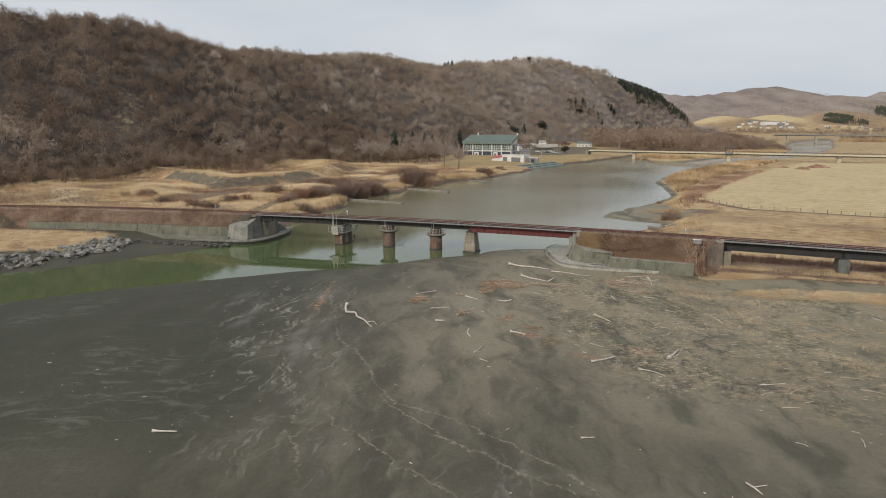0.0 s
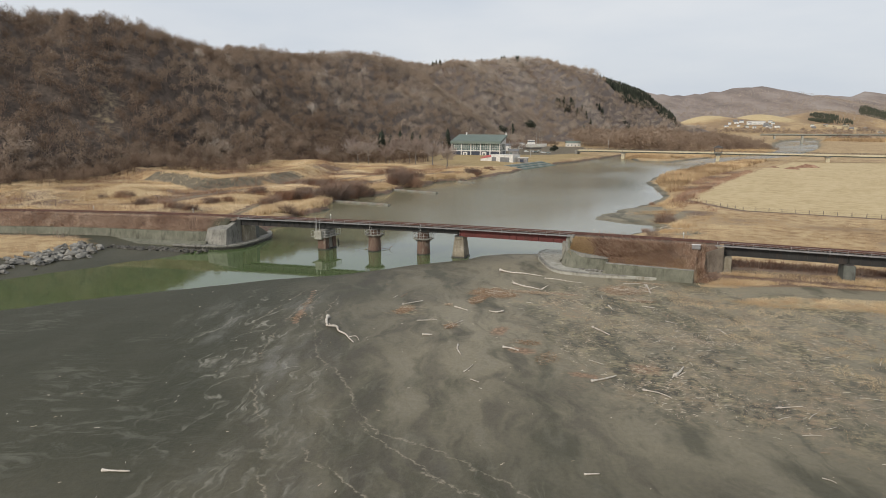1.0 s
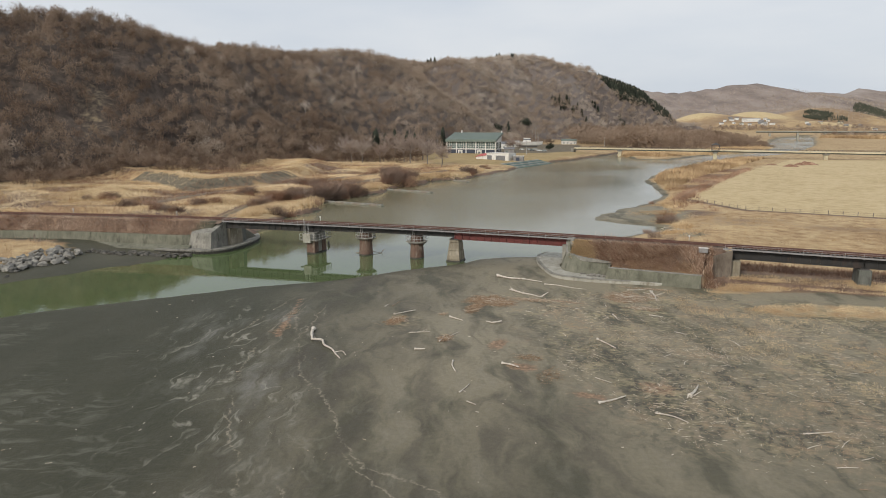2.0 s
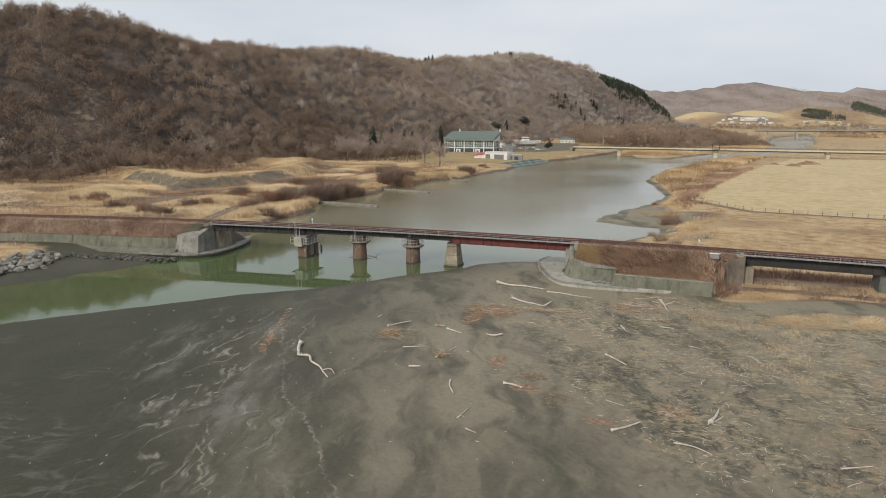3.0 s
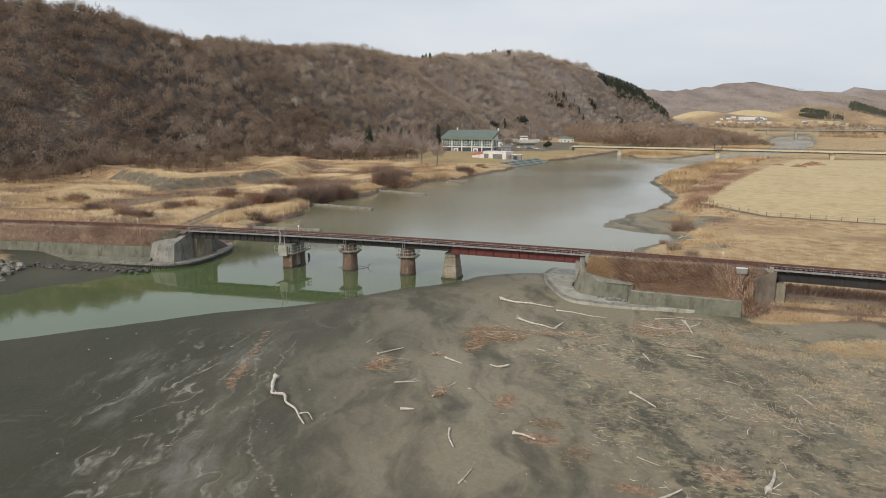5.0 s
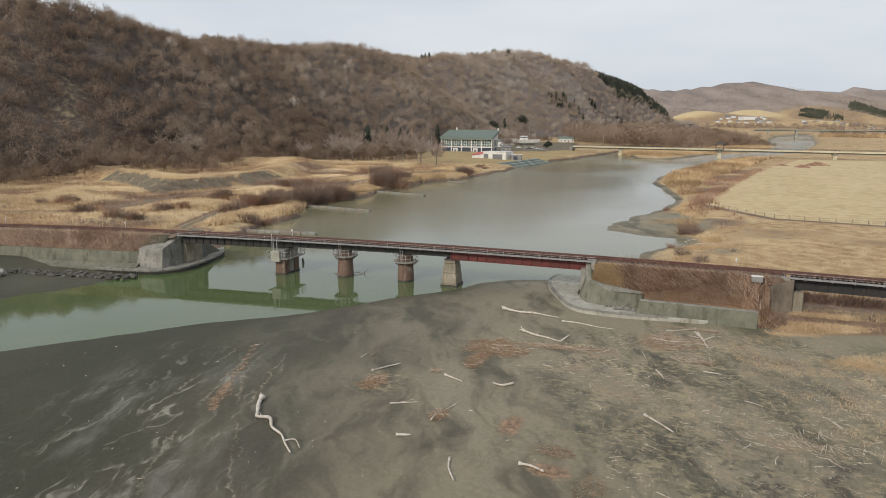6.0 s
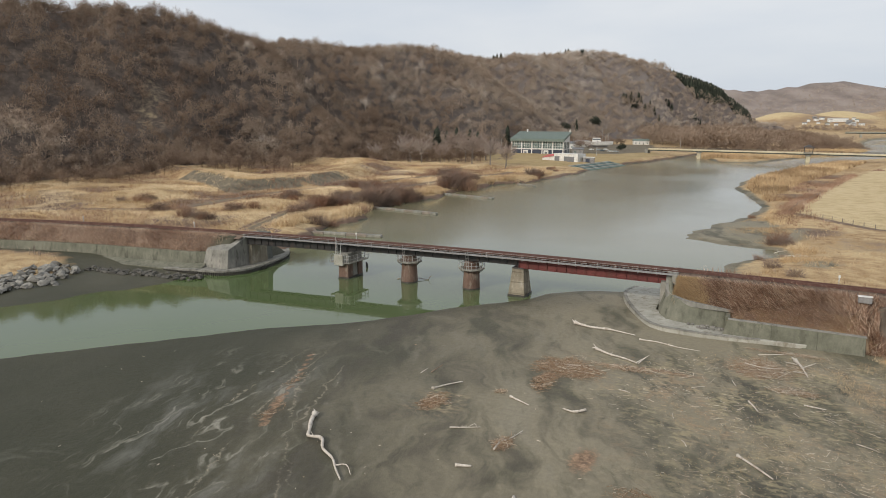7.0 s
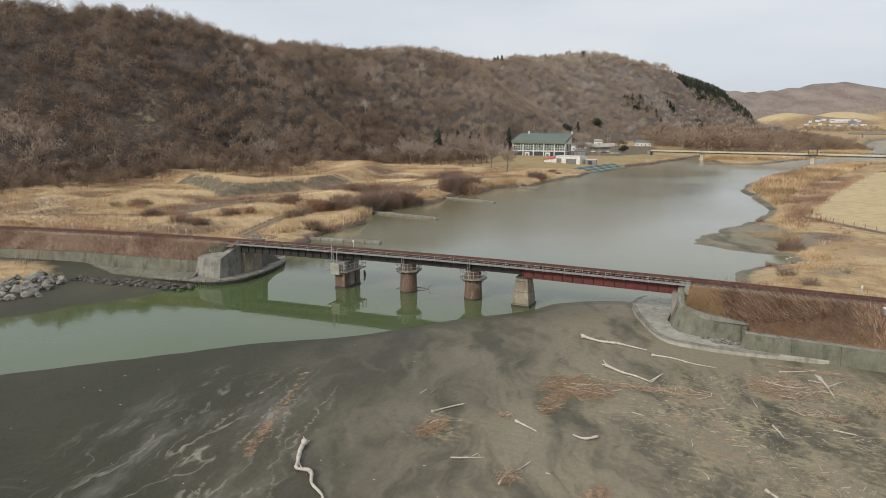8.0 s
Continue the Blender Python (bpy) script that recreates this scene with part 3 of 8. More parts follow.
    for mx, my, mh, rx, ry in RISES:
        z = z + mh * np.exp(-(((x - mx) / rx) ** 2 + ((y - my) / ry) ** 2))
    for mx, my, mh, mr in MOUNDS:
        z = z + mh * np.exp(-(((x - mx) / mr) ** 2 + ((y - my) / mr) ** 2))
    return z


def spaced(*runs):
    """Grid lines: runs of (from, to, step at start, step at end)."""
    out = []
    for a, b_, s0, s1 in runs:
        p = a
        while p < b_ - 1e-6:
            out.append(p)
            f = (p - a) / (b_ - a)
            p += s0 + (s1 - s0) * f
    return np.array(out + [runs[-1][1]])


GX = spaced((-2600, -700, 160, 30), (-700, -250, 14, 7), (-250, -145, 4, 1.1), (-145, -86, 1.0, 0.6), (-86, 34, 0.58, 0.58), (34, 90, 0.8, 4), (90, 400, 6, 25), (400, 3600, 30, 220))
GY = spaced((-700, 10, 80, 3), (10, 28, 2, 0.6), (28, 128, 0.58, 0.58), (128, 260, 0.8, 1.8), (260, 700, 2, 7), (700, 1900, 8, 22), (1900, 5600, 26, 90))
mx_, my_ = np.meshgrid(GX, GY, indexing="xy")
px_, py_ = mx_.ravel(), my_.ravel()
pz_ = ground_z(px_, py_)
nx_, ny_ = len(GX), len(GY)
k_ = (np.arange(ny_ - 1)[:, None] * nx_ + np.arange(nx_ - 1)[None, :]).ravel()
quads = np.stack([k_, k_ + 1, k_ + nx_ + 1, k_ + nx_], 1)
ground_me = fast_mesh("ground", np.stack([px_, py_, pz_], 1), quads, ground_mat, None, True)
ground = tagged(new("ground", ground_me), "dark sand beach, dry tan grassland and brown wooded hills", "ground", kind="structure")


def lay_value(name, v):
    a = ground_me.attributes.new(name, "FLOAT", "POINT")
    a.data.foreach_set("value", np.ascontiguousarray(v, dtype=np.float32))


d_river, wet_ = river_edge(px_, py_)
ty_ = track_y(px_)
seaward_ = py_ < ty_ - 3
# where sand gives way to grass on the beach's landward side
ISLE = [(4, 99.5), (10, 104), (16, 104.4), (24, 104.5), (34, 103), (34, 96), (23, 97.5), (14, 97), (8, 97.5)]
grassy_ = np.maximum(zone(px_, py_, [(0.6, 107.4), (7, 108.6), (14, 111.4), (40, 110.6), (40, 118), (0.6, 118)], 1.2), 0.62 * zone(px_, py_, ISLE, 1.6))
far_shelf = zone(px_, py_, [(-150, 60), (-112, 84), (-108, 97), (-122, 104), (-150, 96)], 2.5)
bank_y = np.where(px_ > -50, np.where(px_ > -14, 110.2, 113.0), np.interp(px_, [p[0] for p in LEFT_WALL], [p[1] for p in LEFT_WALL]) + 0.7)
under_ = (px_ > -50) & (px_ < -20.5) & (py_ < 140)
on_bank = (py_ > bank_y) & ((px_ < -88) | ((px_ > -20.6) & (px_ < 3.4)))
sand_ = np.where((seaward_ & ~on_bank) | under_, 1.0 - np.maximum(grassy_, far_shelf), 0.0)
sand_ = np.maximum(sand_, np.where(wet_, 1, np.where((px_ < -60) & (py_ > 128), 0, np.clip(1.15 - d_river / 3.5, 0, 1))))
sand_ = np.maximum(sand_, zone(px_, py_, [(-27, 181), (-24, 200), (-17, 222), (-9, 226), (-6, 205), (-8, 186), (-9, 174)], 3) * 0.9)
sand_ = np.maximum(sand_, zone(px_, py_, [(-30, 128), (-16, 130), (-13, 160), (-18, 160)], 2))
sand_ = np.maximum(sand_, zone(px_, py_, [(2, 104.5), (14, 106.5), (16, 109), (9, 110), (2, 107)], 1.0) * 0.9)
for pond in ([(-5, 152), (-1, 151.5), (2, 156), (0, 159.5), (-5, 158.5)], [(-10, 203), (-1, 199.5), (-2, 184), (-9, 178)], [(-17, 240), (-11, 236), (-14, 272), (-20, 268)]):
    sand_ = np.maximum(sand_, zone(px_, py_, pond, 2.2) * 0.85)
lay_value("sand", sand_)
dry_ = np.clip((px_ + 59) / 30, 0, 1) * (0.58 + 0.42 * np.clip((py_ - 42) / 36, 0, 1))
dry_ = np.where(px_ < -85, 0.12, dry_) + (vnoise(px_, py_, 11, 3) - 0.5) * 0.3
for ax, ay, ar in ((-39.3, 70.2, 2.6), (-47.7, 82.5, 3.0), (-45.5, 88, 3.0), (-36, 62, 3.5), (-31, 55, 4), (-38, 66, 2.5), (-23, 45, 5), (-13, 38, 5), (-14, 60, 3.5)):
    dry_ = dry_ - 0.24 * np.exp(-((px_ - ax) ** 2 + (py_ - ay) ** 2) / ar ** 2)
dry_ = dry_ - 0.34 * zone(px_, py_, [(-90, 30), (-24, 26), (-35, 46), (-47, 60), (-80, 66)], 6)
lay_value("dry", np.clip(dry_ * np.clip(d_river / 2.5, 0.75, 1), 0, 1))
hill_h, hill_up, hill_w = hill(px_, py_)
far_h = line_dist(px_, py_, FAR_RIDGE)[0]
# how much haze is mixed into the ground colour, growing with distance
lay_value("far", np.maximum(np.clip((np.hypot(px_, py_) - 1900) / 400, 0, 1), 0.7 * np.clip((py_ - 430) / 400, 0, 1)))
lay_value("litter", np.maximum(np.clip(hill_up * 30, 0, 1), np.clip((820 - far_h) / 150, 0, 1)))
lay_value("scar", np.minimum(zone(px_, py_, SCAR, 6) * 0.45, 1))
mown_ = np.maximum(zone(px_, py_, FIELD, 2.0), np.clip(sum(np.exp(-(((px_ - mx) / mr) ** 2 + ((py_ - my) / mr) ** 2)) for mx, my, mh, mr in MOUNDS) * 2.2 - 0.7, 0, 1))
lay_value("mown", mown_)
lay_value("lawn", zone(px_, py_, [(-190, 470), (-150, 395), (-105, 380), (-92, 400), (-90, 470), (-80, 560), (-110, 650), (-190, 640), (-198, 520)], 6.0))
e_ = np.abs(py_ - ty_)
brown_ = np.where((e_ < 10) & ((px_ < -88) | ((px_ > -21) & (px_ < 50))), np.clip(1.2 - e_ / 12, 0, 1), 0)
scrub = zone(px_, py_, [(-14, 175), (-3, 170), (6, 200), (-6, 232), (6, 292), (28, 400), (10, 420), (-14, 330), (-4, 260), (-9, 222)], 6)
brown_ = np.maximum(brown_, scrub * np.clip(vnoise(px_, py_, 14, 3) * 2.2 - 0.6, 0, 1))
brown_ = np.maximum(brown_, np.clip(vnoise(px_, py_, 26, 8) * 3 - 1.5 + 0.8 * (vnoise(px_, py_, 7, 11) - 0.5), 0, 1) * (px_ < -90) * (py_ < 330) * 0.9)
brown_ = np.maximum(brown_, np.clip(1.3 - np.abs(west_path(px_, py_) - 2.0) / 1.0, 0, 1) * (px_ < -96) * (py_ > 125) * 0.9)
brown_ = np.maximum(brown_, np.clip((py_ - 1700) / 300, 0, 1) * np.clip(vnoise(px_, py_, 120, 4) * 2 - 0.6, 0, 0.5) * (1 - mown_))
brown_ = np.maximum(brown_, np.clip(vnoise(px_, py_, 9, 5) * 2 - 0.9, 0, 1) * (px_ > -22) * (px_ < 60) * (py_ > 122) * (py_ < 200) * 0.5)
brown_ = np.maximum(brown_, np.clip(1.3 - d_river / 1.6, 0, 1) * (px_ < -60) * (py_ > 128))
fence_ = line_dist(px_, py_, [(-4, 231), (3, 220), (12.5, 206), (35, 201.5), (60, 195), (160, 179)])[0]
brown_ = np.maximum(brown_, np.clip(1.1 - fence_ / 2.2, 0, 1))
lay_value("brown", brown_)
path_ = west_path(px_, py_)
in_t = terrace(px_, py_)
gravel_ = np.maximum(np.clip(1.15 - path_ / 1.9, 0, 1) * 0.8, np.where((in_t > 0.3) & (in_t < 8.5) & (px_ > -222) & (py_ < 262), 1.0, 0.0) * np.clip(vnoise(px_, py_, 7, 5) * 3 + np.clip((-158 - px_) / 20, -0.6, 0.4), 0, 1))
gravel_ = np.maximum(gravel_, np.clip(1.2 - e_ / 1.9, 0, 1) * ((px_ < -88) | (px_ > -21)) * 0.55)
gravel_ = np.maximum(gravel_, zone(px_, py_, [(-165, 545), (-112, 540), (-96, 600), (-104, 680), (-120, 790), (-185, 800), (-180, 640)], 5))
lay_value("gravel", gravel_)
# pale silt left by the last high water: strand lines and the fan they spread in
STRANDS = [
    [(-50, 92), (-45, 76), (-42, 68), (-36.8, 60), (-31.8, 56), (-26.7, 50), (-23.6, 47.2), (-20.2, 46.7), (-15.2, 44.8), (-11, 42.6), (-7.7, 40.5), (-3, 37)],
    [(-26, 48.5), (-24.8, 47.3), (-18.8, 43.3), (-12.4, 40.3), (-7.3, 38.4), (-2, 35)],
    [(-28, 43), (-25.6, 41.1), (-22.4, 39.8), (-18.6, 36.9), (-16.4, 36.6), (-14.7, 35.4), (-10, 33)],
    [(-52, 90), (-49.4, 76.8), (-46.5, 68), (-43.2, 59.6), (-36.5, 49.1), (-31.4, 44), (-28.2, 38.5), (-23.5, 32.6)],
    [(-54, 88), (-52, 78), (-50, 68), (-46, 58)],
    [(-49.5, 82), (-48.1, 77.4), (-44.2, 71.1), (-42.9, 68.5), (-40, 65.4), (-37, 62.5)],
]
for s_i in range(6):
    dd, at, sd = line_dist(px_, py_, STRANDS[s_i])
    ends = np.clip(at / 0.4, 0, 1) * np.clip((len(STRANDS[s_i]) - 1 - at) / 0.4, 0, 1)
    lay_value("strand_" + "abcdef"[s_i], dd * sd)
    lay_value("strand_in_" + "abcdef"[s_i], ends * (dd < 6) * np.clip(vnoise(px_, py_, 4, 30 + s_i) * 2.6 - 0.35, 0, 1))
streak_ = np.clip(vnoise(px_ + py_ * 0.3, py_, 5, 12) * 2.6 - 1.2, 0, 1) * zone(px_, py_, [(-104, 44), (-72, 26), (-36, 20), (-40, 42), (-54, 54), (-88, 64)], 9) * 0.6
smear_ = np.maximum(zone(px_, py_, [(-56, 100), (-40, 116), (-24, 108), (-22, 90), (-16, 70), (-6, 58), (14, 44), (10, 26), (-26, 30), (-40, 52), (-48, 70)], 5), 0)
lay_value("smear", smear_ * (0.55 + 0.6 * vnoise(px_, py_, 9, 21)) * seaward_)
lay_value("streak", streak_ * seaward_)
fan_ = zone(px_, py_, [(-60, 80), (-50, 84), (-44, 74), (-37, 60), (-27, 47), (-18, 34), (-32, 32), (-42, 45), (-50, 56), (-58, 66)], 3.5)
fan_ = np.maximum(fan_, 0.4 * zone(px_, py_, [(-44, 74), (-34, 62), (-16, 46), (-4, 38), (-6, 28), (-28, 32), (-37, 52)], 5))
lay_value("fan", fan_ * seaward_ * (0.35 + 0.9 * vnoise(px_, py_, 8, 14)))
rust_d = line_dist(px_, py_, [(-52.1, 84.4), (-48.9, 77.6), (-47.1, 72.7), (-45.4, 69.0)])[0]
rust_ = np.clip(1.1 - rust_d / np.where(py_ < 74, 0.7, 0.4), 0, 1)
for ax, ay, sx, sy in ((-27.6, 92.6, 3.0, 1.5), (-28.4, 89.2, 1.0, 1.6), (-35.4, 78.8, 1.0, 1.8), (-10.4, 100.4, 2.6, 2.2), (-19, 95.4, 5, 0.7), (-17.4, 68.6, 2.0, 1.2), (-21.5, 74.5, 1.2, 2.4), (-10.5, 64.3, 2.2, 0.9), (-27.4, 74.2, 0.8, 1.1), (-5, 68, 2.5, 1.8)):
    rust_ = np.maximum(rust_, 0.92 * np.clip(1.35 - np.hypot((px_ - ax) / sx, (py_ - ay) / sy), 0, 1))
lay_value("russet", rust_ * seaward_)
stain_ = zone(px_, py_, [(-18, 74), (-13, 64), (-6, 58), (4, 57), (16, 58), (20, 66), (8, 72), (2, 80), (-8, 80)], 4)
stain_ = np.maximum(stain_, 0.5 * zone(px_, py_, [(-24, 90), (-14, 76), (0, 80), (10, 84), (2, 98), (-14, 100)], 4))
lay_value("stain", stain_ * seaward_ * np.clip(vnoise(px_, py_, 5, 17) * 2.2 - 0.35, 0, 1))
debris_ = zone(px_, py_, [(-29, 95), (-22, 84), (-13.5, 69), (-9, 63), (-1, 58), (16, 56), (40, 60), (40, 100), (4, 106), (-8, 106), (-24, 98)], 4)
debris_ = np.maximum(debris_, zone(px_, py_, [(-37, 76), (-33, 76), (-33, 81), (-37, 82)], 1))
lay_value("debris", debris_ * seaward_ * (0.55 + 0.6 * vnoise(px_, py_, 6, 7)))

water_g = Geo()
water_g.add([(-600, -700, WATER), (600, -700, WATER), (600, 2700, WATER), (-600, 2700, WATER)], [(0, 1, 2, 3)])
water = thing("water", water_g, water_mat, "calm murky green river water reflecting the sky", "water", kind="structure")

# ---- railway: walls, abutments, bridges ----


def piece(name, mesh, parent, m):
    """One of many alike pieces on a shared mesh, at the world pose m."""
    ob = new(name, mesh)
    ob.parent = parent
    base = parent.location if not parent.parent else Vector((0, 0, 0))
    ob.matrix_basis = Matrix.Translation(-base) @ m
    return ob


def wall_strip(line, z0, tops, thick, batter=0.0):
    """A wall along a line of plan points, its face on the right of the run, leaning back by batter metres at the top."""
    g = Geo()
    n = len(line)
    pts = []
    for i, (x, y) in enumerate(line):
        a, c_ = line[max(i - 1, 0)], line[min(i + 1, n - 1)]
        d = Vector((c_[0] - a[0], c_[1] - a[1])).normalized()
        nx, ny = -d.y, d.x
        pts += [(x, y, z0), (x + nx * batter, y + ny * batter, tops[i]), (x + nx * (batter + thick), y + ny * (batter + thick), tops[i]), (x + nx * (batter + thick), y + ny * (batter + thick), z0)]
    f = []
    for i in range(n - 1):
        a, c_ = 4 * i, 4 * i + 4
        f += [(a, c_, c_ + 1, a + 1), (a + 1, c_ + 1, c_ + 2, a + 2), (a + 2, c_ + 2, c_ + 3, a + 3)]
    f += [(0, 1, 2, 3), (4 * n - 1, 4 * n - 2, 4 * n - 3, 4 * n - 4)]
    return g.add(pts, f)


def curve_points(pts, n):
    """Points along a smooth curve through the given ones."""
    pts = [Vector(p) for p in pts]
    out = []
    for i in range(len(pts) - 1):
        p0, p1, p2, p3 = pts[max(i - 1, 0)], pts[i], pts[i + 1], pts[min(i + 2, len(pts) - 1)]
        for k in range(n):
            u = k / n
            out.append(0.5 * ((2 * p1) + (p2 - p0) * u + (2 * p0 - 5 * p1 + 4 * p2 - p3) * u * u + (3 * p1 - p0 - 3 * p2 + p3) * u ** 3))
    return out + [pts[-1]]


# sea wall below the western bank, in sloping bays with a footing
sea_wall = holder("sea_wall", (-110, 106, -0.5), "mossy grey sloping concrete wall below the railway bank", "wall", kind="structure")
LW = [Vector(p) for p in curve_points([(*p, 0) for p in LEFT_WALL], 2)]
for i in range(len(LW) - 1):
    a, c_ = LW[i], LW[i + 1]
    gap = (c_ - a).normalized() * 0.02
    part("panel", wall_strip([(a.x + gap.x * 0.3, a.y + gap.y * 0.3), (c_.x - gap.x * 0.3, c_.y - gap.y * 0.3)], -1.0, [2.3, 2.3], 0.5, 0.75), concrete_grey, sea_wall)
ledge = Geo()
n = len(LW)
for i, p in enumerate(LW):
    run = (2.3 - 0.3 * i / (n - 1)) * (0.75 + 0.5 * vnoise(p.x, p.y, 2.0, 3))
    drop = 0.16 * vnoise(p.x, p.y, 3.0, 2) + 0.9 * max(0.0, (-112 - p.x) / 28)
    ledge.v.extend([(p.x + 0.1, p.y - 0.02, 0.52 - 0.3 * max(0.0, (-112 - p.x) / 28)), (p.x + 0.3, p.y - run * 0.45, 0.18), (p.x + 0.6, p.y - run, 0.0 - drop), (p.x + 0.6, p.y - run + 0.06, -1.3), (p.x + 0.1, p.y + 0.3, -1.3)])
for i in range(n - 1):
    for j in range(4):
        ledge.f.append((5 * i + j, 5 * i + j + 1, 5 * i + 6 + j, 5 * i + 5 + j))
part("footing", ledge, concrete_grey, sea_wall, "pale worn sloping footing", smooth=False)

# the rounded apron about the western abutment, edged with sheet piles
AP_L = curve_points([(-98.5, 106.4, 0), (-93.4, 107.2, 0), (-88.4, 108.4, 0), (-86.0, 111.0, 0), (-85.6, 114.0, 0), (-86.2, 119.0, 0), (-88.0, 124.8, 0), (-91.2, 129.0, 0)], 5)
apron_w = Geo()
inner = [Vector((-94.5, 125, 0)), Vector((-92, 118, 0)), Vector((-92.5, 113, 0)), Vector((-98.5, 109, 0))]
apron_w.prism([(p.x, p.y) for p in AP_L] + [(p.x, p.y) for p in inner], -1.8, -0.06)
apron_west = thing("apron", apron_w, concrete, "worn rounded concrete apron around a bridge abutment", "apron", kind="structure", bevel=0.06)
piles = Geo()
for i in range(len(AP_L) - 1):
    a, c_ = AP_L[i], AP_L[i + 1]
    d = (c_ - a).normalized()
    for k in range(3):
        q = a + (c_ - a) * (k + 0.5) / 3
        m = Matrix.Translation((q.x, q.y, 0)) @ Matrix.Rotation(math.atan2(d.y, d.x), 4, "Z")
        piles.box(-0.11, 0.11, -0.16, 0.0, -1.8, -0.22 - 0.08 * ((i + k) % 2), m=m)
part("sheet_pile", piles, pier_wet, apron_west, "dark rusty sheet piles at the waterline")
lip = Geo()
for i in range(len(AP_L) - 1):
    a, c_ = AP_L[i], AP_L[i + 1]
    d = (c_ - a).normalized()
    nrm = Vector((-d.y, d.x, 0))
    lip.prism([(a + d * 0.02 - nrm * 0.1).to_tuple()[:2], (c_ - d * 0.02 - nrm * 0.1).to_tuple()[:2], (c_ - d * 0.02 + nrm * 0.5).to_tuple()[:2], (a + d * 0.02 + nrm * 0.5).to_tuple()[:2]], -0.2, 0.03 + 0.05 * (i % 3))
part("kerb", lip, concrete, apron_west, "weathered kerb stones")

abut_w = holder("abutment", (-90, 113, -0.2), "grey concrete bridge abutment with sloping wing wall", "abutment", "railway bridge abutments")
g = Geo()
g.add([(-93.9, 109.9, -1.2), (-88.4, 110.0, -1.2), (-88.3, 115.3, -1.2), (-88.9, 118.8, -1.2), (-94.6, 118.8, -1.2), (-94.6, 112, -1.2), (-93.3, 110.7, 2.72), (-88.6, 110.75, 3.0), (-88.5, 115.2, 4.75), (-89.1, 118.8, 4.9), (-94.6, 118.8, 4.6), (-94.6, 112.8, 3.1)], [(5, 4, 3, 2, 1, 0), (6, 7, 8, 11), (11, 8, 9, 10)] + [(i, (i + 1) % 6, 6 + (i + 1) % 6, 6 + i) for i in range(6)])
part("wing_wall", g, concrete, abut_w, bevel=0.06)
part("bearing_seat", Geo().box(-89.4, -87.7, 115.2, 119.2, -1.2, 3.75, (0.12, 0.1)), concrete_tan, abut_w, bevel=0.05)
part("back_block", Geo().box(-91.5, -88.3, 119.25, 121.2, -1.2, 4.6, (0.2, 0.15)), concrete_dark, abut_w, bevel=0.05)
part("parapet", Geo().box(-89.5, -88.9, 114.9, 118.7, 3.7, 4.98), concrete, abut_w, bevel=0.04)

# eastern abutment, its wing wall, apron and low wall
abut_e = holder("abutment", (-21, 117, 0.2), "pale stained concrete bridge abutment with stepped wing walls", "abutment", "railway bridge abutments")
part("face_wall", Geo().prism([(-22.3, 117.2), (-20.6, 117.0), (-20.2, 122.0), (-22.6, 122.0)], -0.8, [3.75, 3.75, 3.75, 3.75]), concrete, abut_e, bevel=0.05)
part("parapet", Geo().box(-20.9, -20.3, 116.6, 122.0, 3.7, 4.95), concrete, abut_e, bevel=0.04)
EW = curve_points([(-22.7, 118.4, 4.9), (-22.5, 116.2, 4.0), (-21.9, 113.8, 3.1), (-20.4, 112.0, 2.85), (-18.0, 111.3, 2.65), (-14.3, 111.1, 2.3)], 6)
part("wing_wall", wall_strip([(p.x, p.y) for p in EW], -0.6, [p.z for p in EW], 0.4, 1.35), concrete_grey, abut_e, "smooth curved wing wall leaning back", smooth=True)
part("coping", wall_strip([(p.x + 0.95, p.y + 1.0) if i > 12 else (p.x + 1.0 - 0.02 * i, p.y + 0.15 + 0.07 * i) for i, p in enumerate(EW)], 2.2, [p.z + 0.07 for p in EW], 0.5), concrete, abut_e, "worn concrete coping")

AP_R = curve_points([(-27.0, 128.0, 0), (-27.9, 124.6, 0), (-27.3, 120.8, 0), (-25.3, 115.4, 0), (-22.3, 109.9, 0), (-18.2, 108.6, 0), (-14, 108.5, 0), (-10.5, 108.85, 0), (-6.0, 109.27, 0)], 5)
apron_e = thing("apron", Geo().prism([(p.x, p.y) for p in AP_R] + [(-6.0, 109.6), (-13.9, 109.6), (-14.0, 112.6), (-20.8, 112.6), (-22.6, 117), (-22.6, 128)], -0.9, 0.34), concrete_pale, "pale rounded concrete apron beside the sand", "apron", kind="structure", bevel=0.08)
lip = Geo()
for i in range(len(AP_R) - 6):
    a, c_ = AP_R[i], AP_R[i + 1]
    d = (c_ - a).normalized()
    nrm = Vector((-d.y, d.x, 0))
    lip.prism([(a + d * 0.01).to_tuple()[:2], (c_ - d * 0.01).to_tuple()[:2], (c_ - d * 0.01 + nrm * 0.45).to_tuple()[:2], (a + d * 0.01 + nrm * 0.45).to_tuple()[:2]], 0.2, 0.38)
part("kerb", lip, concrete, apron_e, "chipped kerb stones")
low_wall = holder("retaining_wall", (-7, 109.8, 0.2), "low mossy concrete retaining wall below dead vines", "wall", kind="structure")
